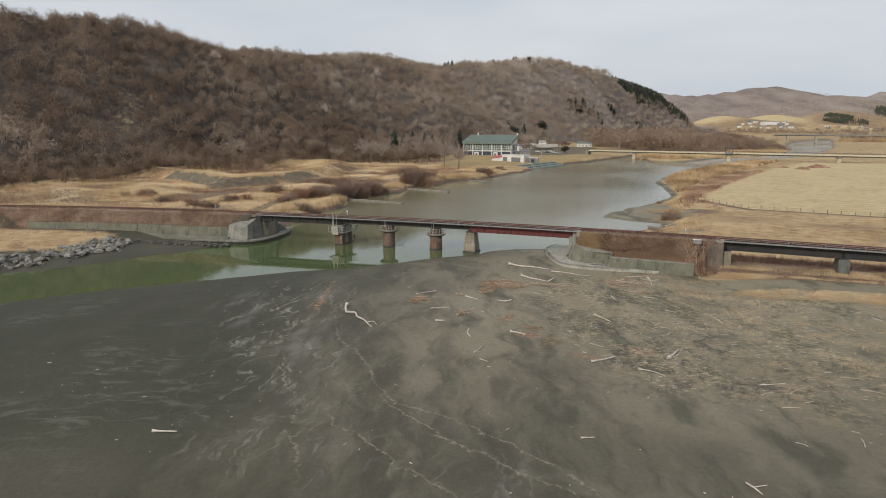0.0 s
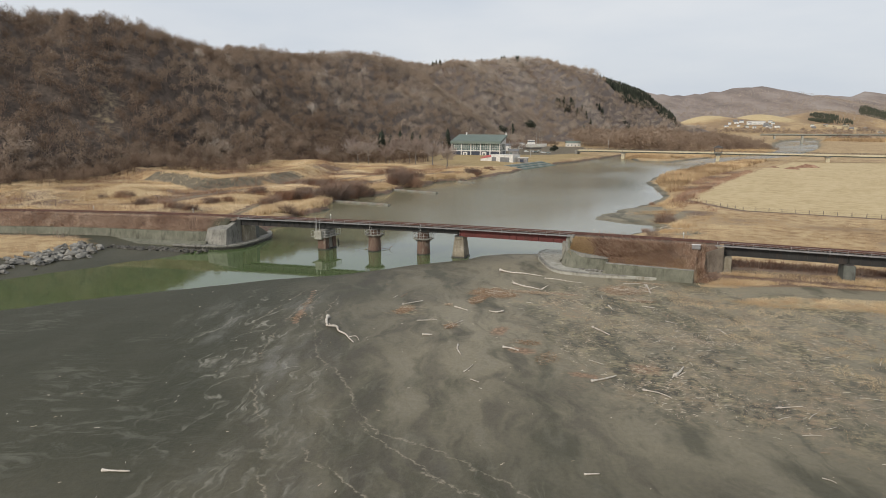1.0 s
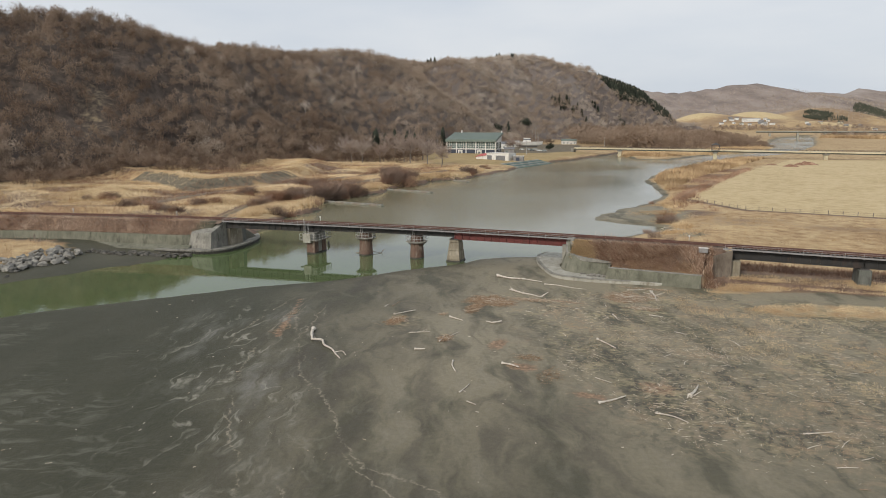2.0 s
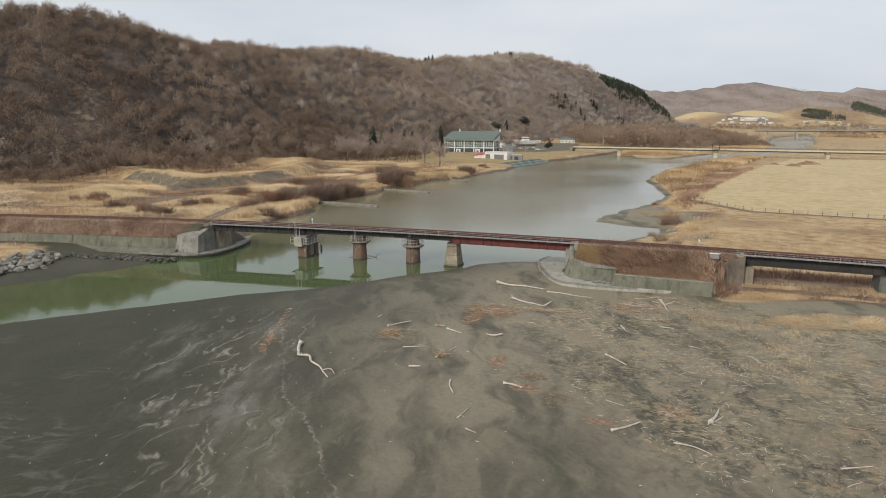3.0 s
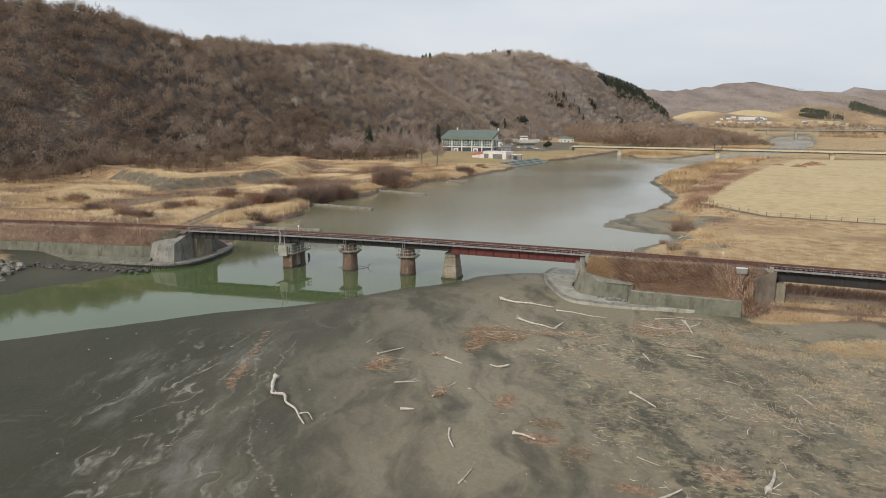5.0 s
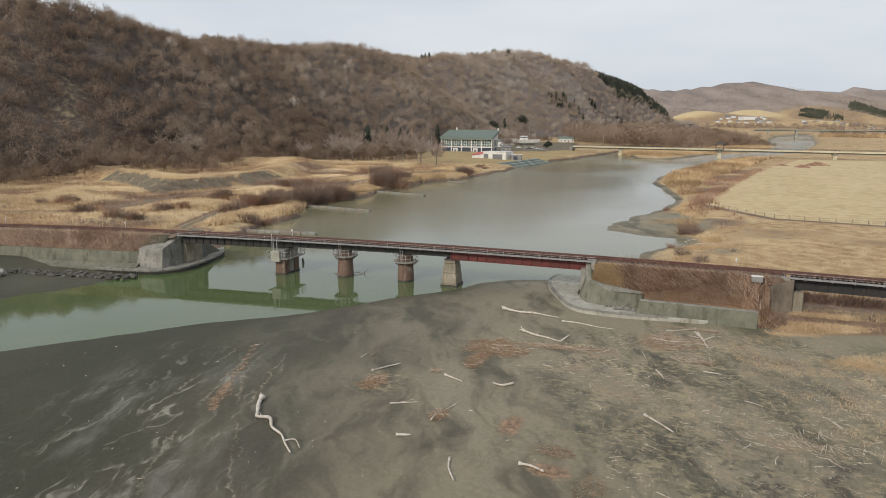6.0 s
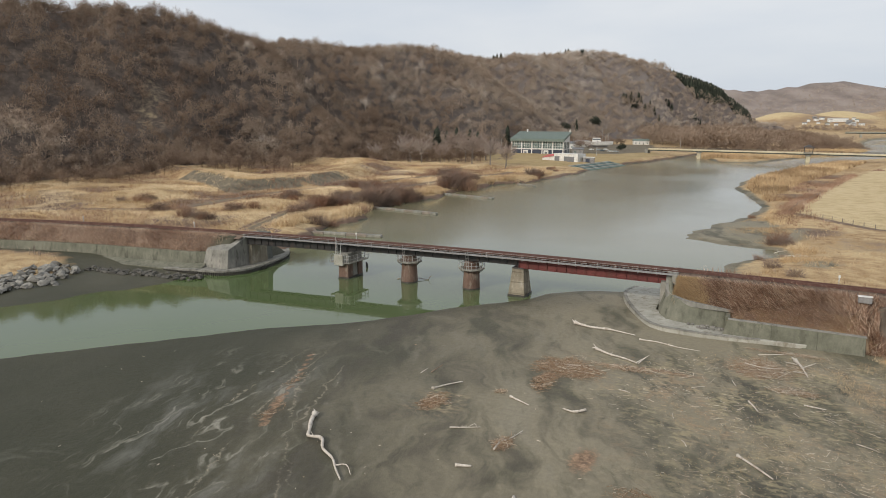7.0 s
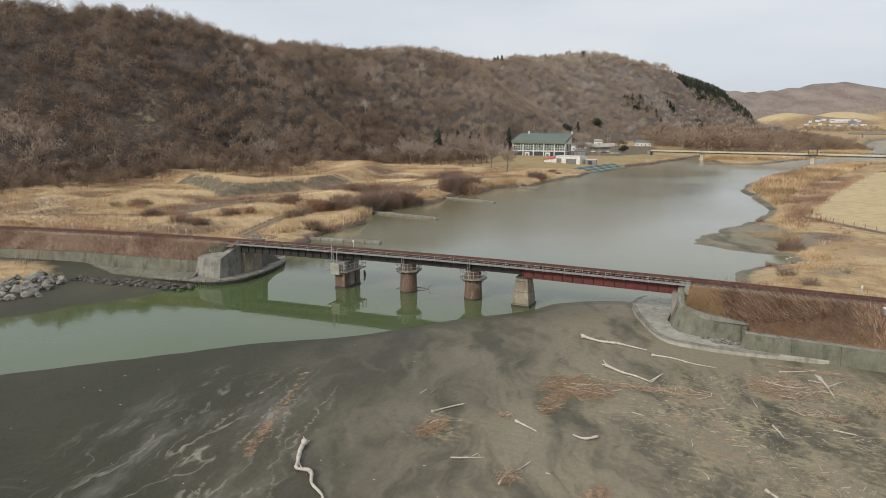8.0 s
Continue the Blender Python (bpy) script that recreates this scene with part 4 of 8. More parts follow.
for i in range(3):
    x0, x1 = -13.9 + 4.4 * i, -13.9 + 4.4 * (i + 1) - 0.015
    t0, t1 = 1.96 - 0.07 * i, 1.96 - 0.07 * (i + 1)
    lean = 0.75 if i == 0 else 0.0
    g = Geo().add([(x0 - lean, 109.05, -0.6), (x1, 109.05, -0.6), (x1, 110.35, -0.6), (x0, 110.35, -0.6), (x0, 109.85, t0), (x1, 109.85, t1), (x1, 110.35, t1), (x0, 110.35, t0)], [(3, 2, 1, 0), (4, 5, 6, 7), (0, 1, 5, 4), (1, 2, 6, 5), (2, 3, 7, 6), (3, 0, 4, 7)])
    part("panel", g, concrete_grey, low_wall, bevel=0.015)
part("coping", Geo().add([(-13.95, 109.8, 1.9), (-0.62, 109.8, 1.69), (-0.62, 110.4, 1.69), (-13.95, 110.4, 1.9), (-13.95, 109.8, 2.03), (-0.62, 109.8, 1.82), (-0.62, 110.4, 1.82), (-13.95, 110.4, 2.03)], [(3, 2, 1, 0), (4, 5, 6, 7), (0, 1, 5, 4), (1, 2, 6, 5), (2, 3, 7, 6), (3, 0, 4, 7)]), concrete, low_wall, "worn concrete coping", bevel=0.03)
part("end_wall", Geo().box(-14.25, -13.75, 110.36, 112.9, -0.6, 2.12), concrete_grey, low_wall, bevel=0.04)

rock_meshes = []
for k in range(7):
    bm = bmesh.new()
    bmesh.ops.create_icosphere(bm, subdivisions=2, radius=1.0)
    rr = random.Random(k)
    off = Vector((rr.random() * 50, rr.random() * 50, rr.random() * 50))
    for v in bm.verts:
        v.co *= 0.72 + 0.55 * noise.noise(v.co * 1.1 + off) + 0.18 * noise.noise(v.co * 3.1 + off)
        v.co.x *= 1.25
        v.co.z *= 0.68
        for ax in range(3):
            v.co[ax] = max(min(v.co[ax], 0.82), -0.82)
    me = bpy.data.meshes.new("rock")
    bm.to_mesh(me)
    bm.free()
    me.materials.append(rock_grey)
    rock_meshes.append(me)


def gz(x, y):
    return float(ground_z(np.array([x]), np.array([y]))[0])


def rock_at(parent, x, y, size, sink=0.25, rr=random):
    m = Matrix.Translation((x, y, gz(x, y) + size * (0.5 - sink))) @ Euler((rr.uniform(-0.4, 0.4), rr.uniform(-0.4, 0.4), rr.uniform(0, 6.28))).to_matrix().to_4x4() @ Matrix.Diagonal((size, size * rr.uniform(0.7, 1.1), size * rr.uniform(0.7, 1.1), 1))
    return piece("rock", rock_meshes[rr.randrange(7)], parent, m)


riprap = holder("riprap", (-108, 88, 0), "heaped grey boulders along the sandy shore", "rocks")
rr = random.Random(11)
for i in range(190):
    u = rr.random()
    x = np.interp(u, [0, 0.35, 0.7, 1], [-112, -109.5, -107.5, -110]) + rr.gauss(0, 2.2) - 1
    y = np.interp(u, [0, 0.35, 0.7, 1], [62, 76, 88, 99]) + rr.gauss(0, 0.8)
    rock_at(riprap, x, y, rr.uniform(0.5, 1.15), 0.25, rr)
dark_meshes = []
for me in rock_meshes:
    dm = me.copy()
    dm.materials[0] = rock_dark
    dark_meshes.append(dm)
for i in range(105):
    u = rr.random() ** 0.8
    x, y, size = -109 + 19.5 * u + rr.gauss(0, 0.6), 100.5 + 5.2 * u + rr.gauss(0, 0.8) - 0.6, rr.uniform(0.3, 0.7)
    m = Matrix.Translation((x, y, max(gz(x, y), -0.55) + size * 0.15)) @ Euler((rr.uniform(-0.4, 0.4), rr.uniform(-0.4, 0.4), rr.uniform(0, 6.28))).to_matrix().to_4x4() @ Matrix.Diagonal((size, size * rr.uniform(0.7, 1.1), size * rr.uniform(0.7, 1.1), 1))
    piece("rock", dark_meshes[rr.randrange(7)], riprap, m)
rubble = holder("rubble", (-16, 111, 0.3), "broken stones heaped on the concrete apron", "rocks")
for i in range(24):
    m = Matrix.Translation((-16.3 + rr.gauss(0, 1.2), 110.9 + rr.gauss(0, 0.45), 0.45)) @ Euler((0, 0, rr.uniform(0, 6))).to_matrix().to_4x4() @ Matrix.Diagonal((rr.uniform(0.2, 0.45), rr.uniform(0.2, 0.4), 0.3, 1))
    piece("rock", rock_meshes[rr.randrange(7)], rubble, m)

# ---- bridge parts ----
GAUGE = 1.067


def along(x):
    """Centre line point and heading at x."""
    y0, y1 = float(track_y(np.array([x - 0.5]))[0]), float(track_y(np.array([x + 0.5]))[0])
    return Vector((x, (y0 + y1) / 2, 0)), math.atan2(y1 - y0, 1.0)


def at_track(x, z=0.0):
    p, a = along(x)
    return Matrix.Translation((p.x, p.y, z)) @ Matrix.Rotation(a, 4, "Z")


def girder_span(x0, x1, depth, mat, parent, top=4.72):
    """A pair of plate girders with stiffeners, and the bracing between them."""
    p0, p1 = along(x0)[0], along(x1)[0]
    d = p1 - p0
    length = d.length
    m = Matrix.Translation((p0.x, p0.y, 0)) @ Matrix.Rotation(math.atan2(d.y, d.x), 4, "Z")
    for s in (-1, 1):
        g = Geo()
        y = 0.95 * s
        g.box(0.05, length - 0.05, y - 0.02, y + 0.02, top - depth, top, m=m)
        g.box(0.05, length - 0.05, y - 0.19, y + 0.19, top - 0.05, top + 0.005, m=m)
        g.box(0.05, length - 0.05, y - 0.19, y + 0.19, top - depth - 0.005, top - depth + 0.05, m=m)
        k = max(2, int(length / 1.3))
        for i in range(k + 1):
            xx = 0.2 + (length - 0.4) * i / k
            for o in (-1, 1):
                g.box(xx - 0.03, xx + 0.03, y + o * 0.1 - 0.075, y + o * 0.1 + 0.075, top - depth + 0.05, top - 0.05, m=m)
        part("girder", g, mat, parent, "riveted plate girder")
    g = Geo()
    k = max(1, int(length / 2.6))
    for i in range(k + 1):
        xx = 0.3 + (length - 0.6) * i / k
        g.box(xx - 0.05, xx + 0.05, -0.93, 0.93, top - 0.35, top - 0.25, m=m)
        g.box(xx - 0.05, xx + 0.05, -0.93, 0.93, top - depth + 0.1, top - depth + 0.2, m=m)
        if i < k:
            xn = xx + (length - 0.6) / k
            g.bar(m @ Vector((xx, -0.9, top - 0.3)), m @ Vector((xn, 0.9, top - 0.3)), 0.05)
    part("bracing", g, mat, parent)


def walkway(x0, x1, parent):
    """Boarded side path on the near side of the deck with a low railing."""
    k = max(1, int((x1 - x0) / 5))
    g, r = Geo(), Geo()
    for i in range(k):
        a, c_ = x0 + (x1 - x0) * i / k, x0 + (x1 - x0) * (i + 1) / k
        p0, p1 = along(a)[0], along(c_)[0]
        d = p1 - p0
        m = Matrix.Translation((p0.x, p0.y, 0)) @ Matrix.Rotation(math.atan2(d.y, d.x), 4, "Z")
        g.box(0.02, d.length - 0.02, -2.15, -1.5, 4.78, 4.86, m=m)
        g.box(0, d.length, -2.2, -2.14, 4.74, 4.9, m=m)
        for q in (0.3, d.length / 2):
            g.box(q - 0.05, q + 0.05, -2.14, -1.14, 4.62, 4.77, m=m)
            r.bar(m @ Vector((q, -2.17, 4.86)), m @ Vector((q, -2.17, 5.46)), 0.024)
        r.bar(m @ Vector((0, -2.17, 5.18)), m @ Vector((d.length, -2.17, 5.18)), 0.014)
        r.bar(m @ Vector((0, -2.17, 5.44)), m @ Vector((d.length, -2.17, 5.44)), 0.016)
    part("walkway", g, walk_grey, parent, "weathered grey side walkway")
    part("railing", r, steel_grey, parent, "thin steel railing")


sleeper_mesh = mesh_of("sleeper", Geo().box(-0.11, 0.11, -1.1, 1.1, -0.1, 0.1), sleeper_wood, bevel=0.015)


def sleepers(x0, x1, step, parent, z):
    k = int((x1 - x0) / step)
    for i in range(k):
        piece("sleeper", sleeper_mesh, parent, at_track(x0 + (i + 0.5) * step, z))


def ring_railing(parent, x, y, z, r, height, n=8, start=0):
    g = Geo()
    pts = [Vector((x + r * math.cos(2 * math.pi * (i + 0.5) / n), y + r * math.sin(2 * math.pi * (i + 0.5) / n), z)) for i in range(n)]
    for i in range(n):
        a, c_ = pts[i], pts[(i + 1) % n]
        g.bar(a, a + Vector((0, 0, height)), 0.035)
        mid = (a + c_) / 2
        g.bar(mid, mid + Vector((0, 0, height)), 0.03)
        for h in (height * 0.5, height):
            g.bar(a + Vector((0, 0, h)), c_ + Vector((0, 0, h)), 0.03)
    return part("railing", g, steel_grey, parent, "pale steel ring railing")


def round_pier(parent, x, r0, r1, ring_z):
    y = along(x)[0].y + 0.25
    n = 20

    def ring(r, z):
        return [(x + r * math.cos(2 * math.pi * i / n), y + r * 1.1 * math.sin(2 * math.pi * i / n), z) for i in range(n)]

    def drum(levels):
        g = Geo()
        for r, z in levels:
            g.v.extend(ring(r, z))
        for k in range(len(levels) - 1):
            g.f.extend((k * n + i, k * n + (i + 1) % n, (k + 1) * n + (i + 1) % n, (k + 1) * n + i) for i in range(n))
        g.f.append(tuple(range(n - 1, -1, -1)))
        g.f.append(tuple((len(levels) - 1) * n + i for i in range(n)))
        return g

    zt = 3.66
    rr_ = lambda z: r0 + (r1 - r0) * (z - WATER) / (zt - WATER)
    shaft = part("pier", drum([(rr_(-2.5), -2.8), (rr_(-0.45), -0.45), (rr_(-0.4), -0.4), (rr_(2.2), 2.2), (rr_(zt - 0.1), zt - 0.1), (rr_(zt) - 0.1, zt)]), pier_rust, parent, "rust-stained round concrete pier", smooth=False)
    part("wet_band", drum([(rr_(-2.5) + 0.012, -2.7), (rr_(-0.5) + 0.012, -0.5), (rr_(-0.42) - 0.02, -0.42)]), pier_wet, shaft, "dark wet band at the waterline")
    g = Geo()
    pts = [(x + 1.95 * math.cos(2 * math.pi * (i + 0.5) / 8), y + 1.95 * math.sin(2 * math.pi * (i + 0.5) / 8)) for i in range(8)]
    g.prism(pts, ring_z - 0.22, ring_z)
    part("platform", g, concrete, shaft, "octagonal inspection platform", bevel=0.03)
    for i in range(8):
        a = 2 * math.pi * i / 8
        part("bracket", Geo().bar((x + 1.0 * math.cos(a), y + 1.0 * math.sin(a), ring_z - 0.9), (x + 1.8 * math.cos(a), y + 1.8 * math.sin(a), ring_z - 0.2), 0.05), dark_metal, shaft)
    ring_railing(shaft, x, y, ring_z, 1.9, 1.05)
    g = Geo()
    for s in (-0.18, 0.18):
        g.bar((x + s, y - 1.5, ring_z), (x + s, y - 1.9, 5.0), 0.03)
    for i in range(6):
        f = i / 6
        g.bar((x - 0.18, y - 1.5 - 0.4 * f, ring_z + (5.0 - ring_z) * f), (x + 0.18, y - 1.5 - 0.4 * f, ring_z + (5.0 - ring_z) * f), 0.02)
    part("ladder", g, steel_grey, shaft)
    part("bearing", Geo().box(x - 0.7, x + 0.7, y - 1.3, y + 1.0, zt, zt + 0.1), dark_metal, shaft)
    return shaft


P1, P2, P3, P4, ABL, ABR = -69.7, -59.6, -49.4, -41.8, -88.5, -21.2
bridge = holder("railway_bridge", (-55, 118, WATER), "single-track railway bridge of dark and red plate girders", "bridge")
girder_span(ABL, P1, 1.3, girder_black, bridge)
girder_span(P1, P2, 1.0, girder_black, bridge)
girder_span(P2, P3, 0.96, girder_black, bridge)
girder_span(P3, P4, 0.96, girder_black, bridge)
girder_span(P4, ABR, 1.35, girder_red, bridge)
walkway(ABL, ABR + 1.0, bridge)
sleepers(ABL, ABR, 0.56, bridge, 4.83)
round_pier(bridge, P2, 1.28, 1.06, 2.7)
round_pier(bridge, P3, 1.28, 1.06, 2.45)

# the sturdy rectangular pier with courses
y4 = along(P4)[0].y
g = Geo()
for z0, z1 in ((-2.8, -0.32), (-0.3, 1.3), (1.32, 2.75), (2.77, 3.32)):
    f = lambda z: (1.24 - 0.1 * (z + 0.7), 1.6 - 0.13 * (z + 0.7))
    (a0, b0), (a1, b1) = f(z0), f(z1)
    g.box(P4 - a0, P4 + a0, y4 - b0, y4 + b0, z0, z1, (a0 - a1, b0 - b1))
pier4 = part("pier", g, concrete_tan, bridge, "tapered rectangular concrete pier in courses", bevel=0.07)
part("wet_band", Geo().box(P4 - 1.3, P4 + 1.3, y4 - 1.66, y4 + 1.66, -2.7, -0.42, (0.03, 0.03)), pier_wet, pier4, "dark wet base")
part("bearing", Geo().box(P4 - 0.8, P4 + 0.8, y4 - 1.3, y4 + 1.3, 3.3, 3.44), dark_metal, pier4)

# the strengthened pier with columns, cap, cabinet and railings
y1 = along(P1)[0].y
pier1 = part("pier", Geo().box(P1 - 0.85, P1 + 0.85, y1 - 2.1, y1 + 1.9, 1.85, 3.36, (0.0, 0.0)), concrete, bridge, "concrete pier cap on stout columns", bevel=0.06)
part("column", Geo().box(P1 - 0.95, P1 + 0.85, y1 - 2.1, y1 - 0.7, -2.8, 1.84), pier_rust, pier1, "rust-red steel-cased column", bevel=0.08)
part("column", Geo().box(P1 - 0.7, P1 + 0.95, y1 + 0.8, y1 + 2.0, -2.8, 1.84), pier_rust, pier1, "rust-red steel-cased column", bevel=0.08)
part("web_wall", Geo().box(P1 - 0.5, P1 + 0.7, y1 - 0.68, y1 + 0.78, -2.8, 1.84), concrete, pier1, "grey concrete wall between columns")
part("wet_band", Geo().box(P1 - 0.98, P1 + 0.98, y1 - 2.13, y1 + 2.03, -2.7, -0.45), pier_wet, pier1)
part("cabinet", Geo().box(P1 - 1.2, P1 + 0.4, y1 - 2.9, y1 - 2.11, 1.5, 3.2), concrete_pale, pier1, "pale equipment cabinet", bevel=0.05)
part("platform", Geo().box(P1 - 2.1, P1 + 1.7, y1 - 2.7, y1 + 2.6, 1.86, 2.0), concrete, pier1, "inspection platform slab", bevel=0.03)
g = Geo()
for (xa, ya), (xb, yb) in (((P1 - 2.05, y1 - 2.65), (P1 - 2.05, y1 + 2.55)), ((P1 + 1.65, y1 - 2.65), (P1 + 1.65, y1 + 2.55)), ((P1 - 2.05, y1 + 2.55), (P1 + 1.65, y1 + 2.55)), ((P1, y1 - 2.65), (P1 + 1.65, y1 - 2.65))):
    n = 5
    for i in range(n + 1):
        q = Vector((xa + (xb - xa) * i / n, ya + (yb - ya) * i / n, 2.0))
        g.bar(q, q + Vector((0, 0, 1.1)), 0.03)
    for h in (0.55, 1.1):
        g.bar((xa, ya, 2 + h), (xb, yb, 2 + h), 0.03)
part("railing", g, steel_grey, pier1, "pale steel railing")
g = Geo()
for dx, h in ((-1.2, 5.9), (-0.95, 5.4), (-0.3, 5.2)):
    g.bar((P1 + dx, y1 - 2.4, 3.2), (P1 + dx, y1 - 2.4, h), 0.05, 6)
part("conduit", g, steel_grey, pier1, "upright steel conduits")

# the second, eastern bridge over the dry channel
A2 = 3.6
bridge_e = holder("railway_bridge", (20, 117, 0.3), "black plate girder railway bridge over a dry grassy channel", "bridge")
for a, c_ in ((A2, 21.0), (21.0, 39.0)):
    girder_span(a, c_, 1.5, girder_black, bridge_e)
walkway(A2 - 1.2, 39.0, bridge_e)
sleepers(A2, 39.0, 0.56, bridge_e, 4.83)
for x in (21.0,):
    y = along(x)[0].y
    pe = part("pier", Geo().box(x - 0.85, x + 0.85, y - 1.9, y + 1.9, -1, 3.1, (0.05, 0.05)), concrete_dark, bridge_e, "grey concrete pier", bevel=0.08)
    part("bearing", Geo().box(x - 0.6, x + 0.6, y - 1.3, y + 1.3, 3.08, 3.24), dark_metal, pe)
abut_2 = holder("abutment", (3, 117, 0.2), "dark stained concrete abutment beside dead vines", "abutment", "railway bridge abutments")
ya = along(A2)[0].y
part("face_wall", Geo().box(3.1, 4.9, ya - 2.4, ya + 2.6, -1, 3.1, (0.05, 0.05)), concrete_tan, abut_2, bevel=0.06)
part("wing_wall", Geo().prism([(0.5, ya - 3.3), (3.6, ya - 3.1), (3.6, ya - 2.42), (0.5, ya - 2.5)], -1, [3.6, 4.8, 4.8, 3.6]), concrete_rust, abut_2, bevel=0.05)
part("parapet", Geo().box(2.5, 3.09, ya - 2.4, ya + 2.6, -1, 4.75), concrete_tan, abut_2, bevel=0.05)
abut_3 = thing("abutment", Geo().box(38.4, 40.6, along(39)[0].y - 2.6, along(39)[0].y + 2.6, -1, 3.1, (0.05, 0.05)), concrete_dark, "dark concrete bridge abutment", "abutment", "railway bridge abutments", bevel=0.06)

# the track itself
track = holder("railway_track", (-60, 117, RAIL), "rusty single railway track on old timber sleepers", "track")
for side, r_name in ((-GAUGE / 2, "rail"), (GAUGE / 2, "rail"), (-GAUGE / 2 + 0.2, "guard_rail"), (GAUGE / 2 - 0.2, "guard_rail")):
    runs = [(-420, 200)] if r_name == "rail" else [(ABL - 3, ABR + 3), (A2 - 3, 42)]
    for a, c_ in runs:
        g = Geo()
        xs = np.arange(a, c_ + 0.1, 4.0)
        pts = []
        for x in xs:
            p, h = along(float(x))
            q = Vector((p.x - side * math.sin(h), p.y + side * math.cos(h), 0))
            nn = Vector((-math.sin(h), math.cos(h), 0))
            hw = 0.045
            zt = RAIL - (0.03 if r_name == "guard_rail" else 0)
            pts += [q - nn * hw + Vector((0, 0, zt - 0.3)), q + nn * hw + Vector((0, 0, zt - 0.3)), q + nn * hw + Vector((0, 0, zt)), q - nn * hw + Vector((0, 0, zt))]
        f = []
        for i in range(len(xs) - 1):
            for j in range(4):
                f.append((4 * i + j, 4 * i + (j + 1) % 4, 4 * i + 4 + (j + 1) % 4, 4 * i + 4 + j))
        g.add(pts, f)
        part(r_name, g, rust, track)
sleepers(-150, ABL, 0.66, track, 4.83)
sleepers(ABR, A2, 0.66, track, 4.83)
ballast = Geo()
for a, c_ in ((-420, ABL - 0.4), (ABR + 0.9, A2 - 0.9), (39.5, 200)):
    xs = np.linspace(a, c_, max(2, int((c_ - a) / 3)))
    pts, f = [], []
    for x in xs:
        p, h = along(float(x))
        nn = Vector((-math.sin(h), math.cos(h), 0))
        for o, z in ((-2.6, 4.4), (-1.5, 4.84), (1.5, 4.84), (2.6, 4.4)):
            pts.append(p + nn * o + Vector((0, 0, z)))
    for i in range(len(xs) - 1):
        for j in range(3):
            f.append((4 * i + j, 4 * i + 4 + j, 4 * i + 5 + j, 4 * i + 1 + j))
    ballast.add(pts, f)
ballast_mat = surface("ballast", (0.11, 0.075, 0.055), (0.19, 0.14, 0.105), (0.26, 0.2, 0.13), 0.7, 6, 0.95)
part("ballast", ballast, ballast_mat, track, "brown weedy ballast")

# ---- vegetation ----


def scatter(n, ring, seed, keep=None):
    """n random places inside an outline, thinned by keep(x, y) in 0..1."""
    r = np.random.default_rng(seed)
    xs, ys = [p[0] for p in ring], [p[1] for p in ring]
    x, y = r.uniform(min(xs), max(xs), n * 3), r.uniform(min(ys), max(ys), n * 3)
    ok = inside(x, y, ring)
    if keep is not None:
        ok &= r.random(len(x)) < keep(x, y)
    return x[ok][:n], y[ok][:n]


def blades(name, x, y, tall, wide, lean, tint, mat, label, category, seed=1, z=None, down=0.0, spread=0.25, swirl=None):
    """Upright or leaning flat stalks, three to a place."""
    r = np.random.default_rng(seed)
    k = 3
    x, y = np.repeat(x, k), np.repeat(y, k)
    tint = np.repeat(tint, k) if np.ndim(tint) else np.full(len(x), tint)
    n = len(x)
    x, y = x + r.normal(0, spread, n), y + r.normal(0, spread, n)
    zz = ground_z(x, y) if z is None else np.repeat(z, k)
    a = r.uniform(0, 2 * np.pi, n)
    h = tall * r.uniform(0.55, 1.25, n)
    w = wide * r.uniform(0.6, 1.3, n)
    ln = np.clip(r.normal(lean, 0.3, n), 0, 1.52)
    b_ = r.uniform(0, 2 * np.pi, n)
    if swirl is not None:
        b_ = swirl(x, y) + r.normal(0, 0.5, n)
    dx, dy = np.cos(a) * w / 2, np.sin(a) * w / 2
    tip = np.stack([x + np.cos(b_) * h * np.sin(ln), y + np.sin(b_) * h * np.sin(ln), zz + np.maximum(h * np.cos(ln), 0.05) - down], 1)
    v = np.empty((n, 3, 3))
    v[:, 0] = np.stack([x - dx, y - dy, zz - 0.08], 1)
    v[:, 1] = np.stack([x + dx, y + dy, zz - 0.08], 1)
    v[:, 2] = tip
    f = np.arange(n * 3).reshape(n, 3)
    tv = np.repeat(np.clip(tint + r.normal(0, 0.12, n), 0, 1), 3)
    me = fast_mesh(name, v.reshape(-1, 3), f, mat, tv)
    return tagged(new(name, me), label, category, kind="stuff")


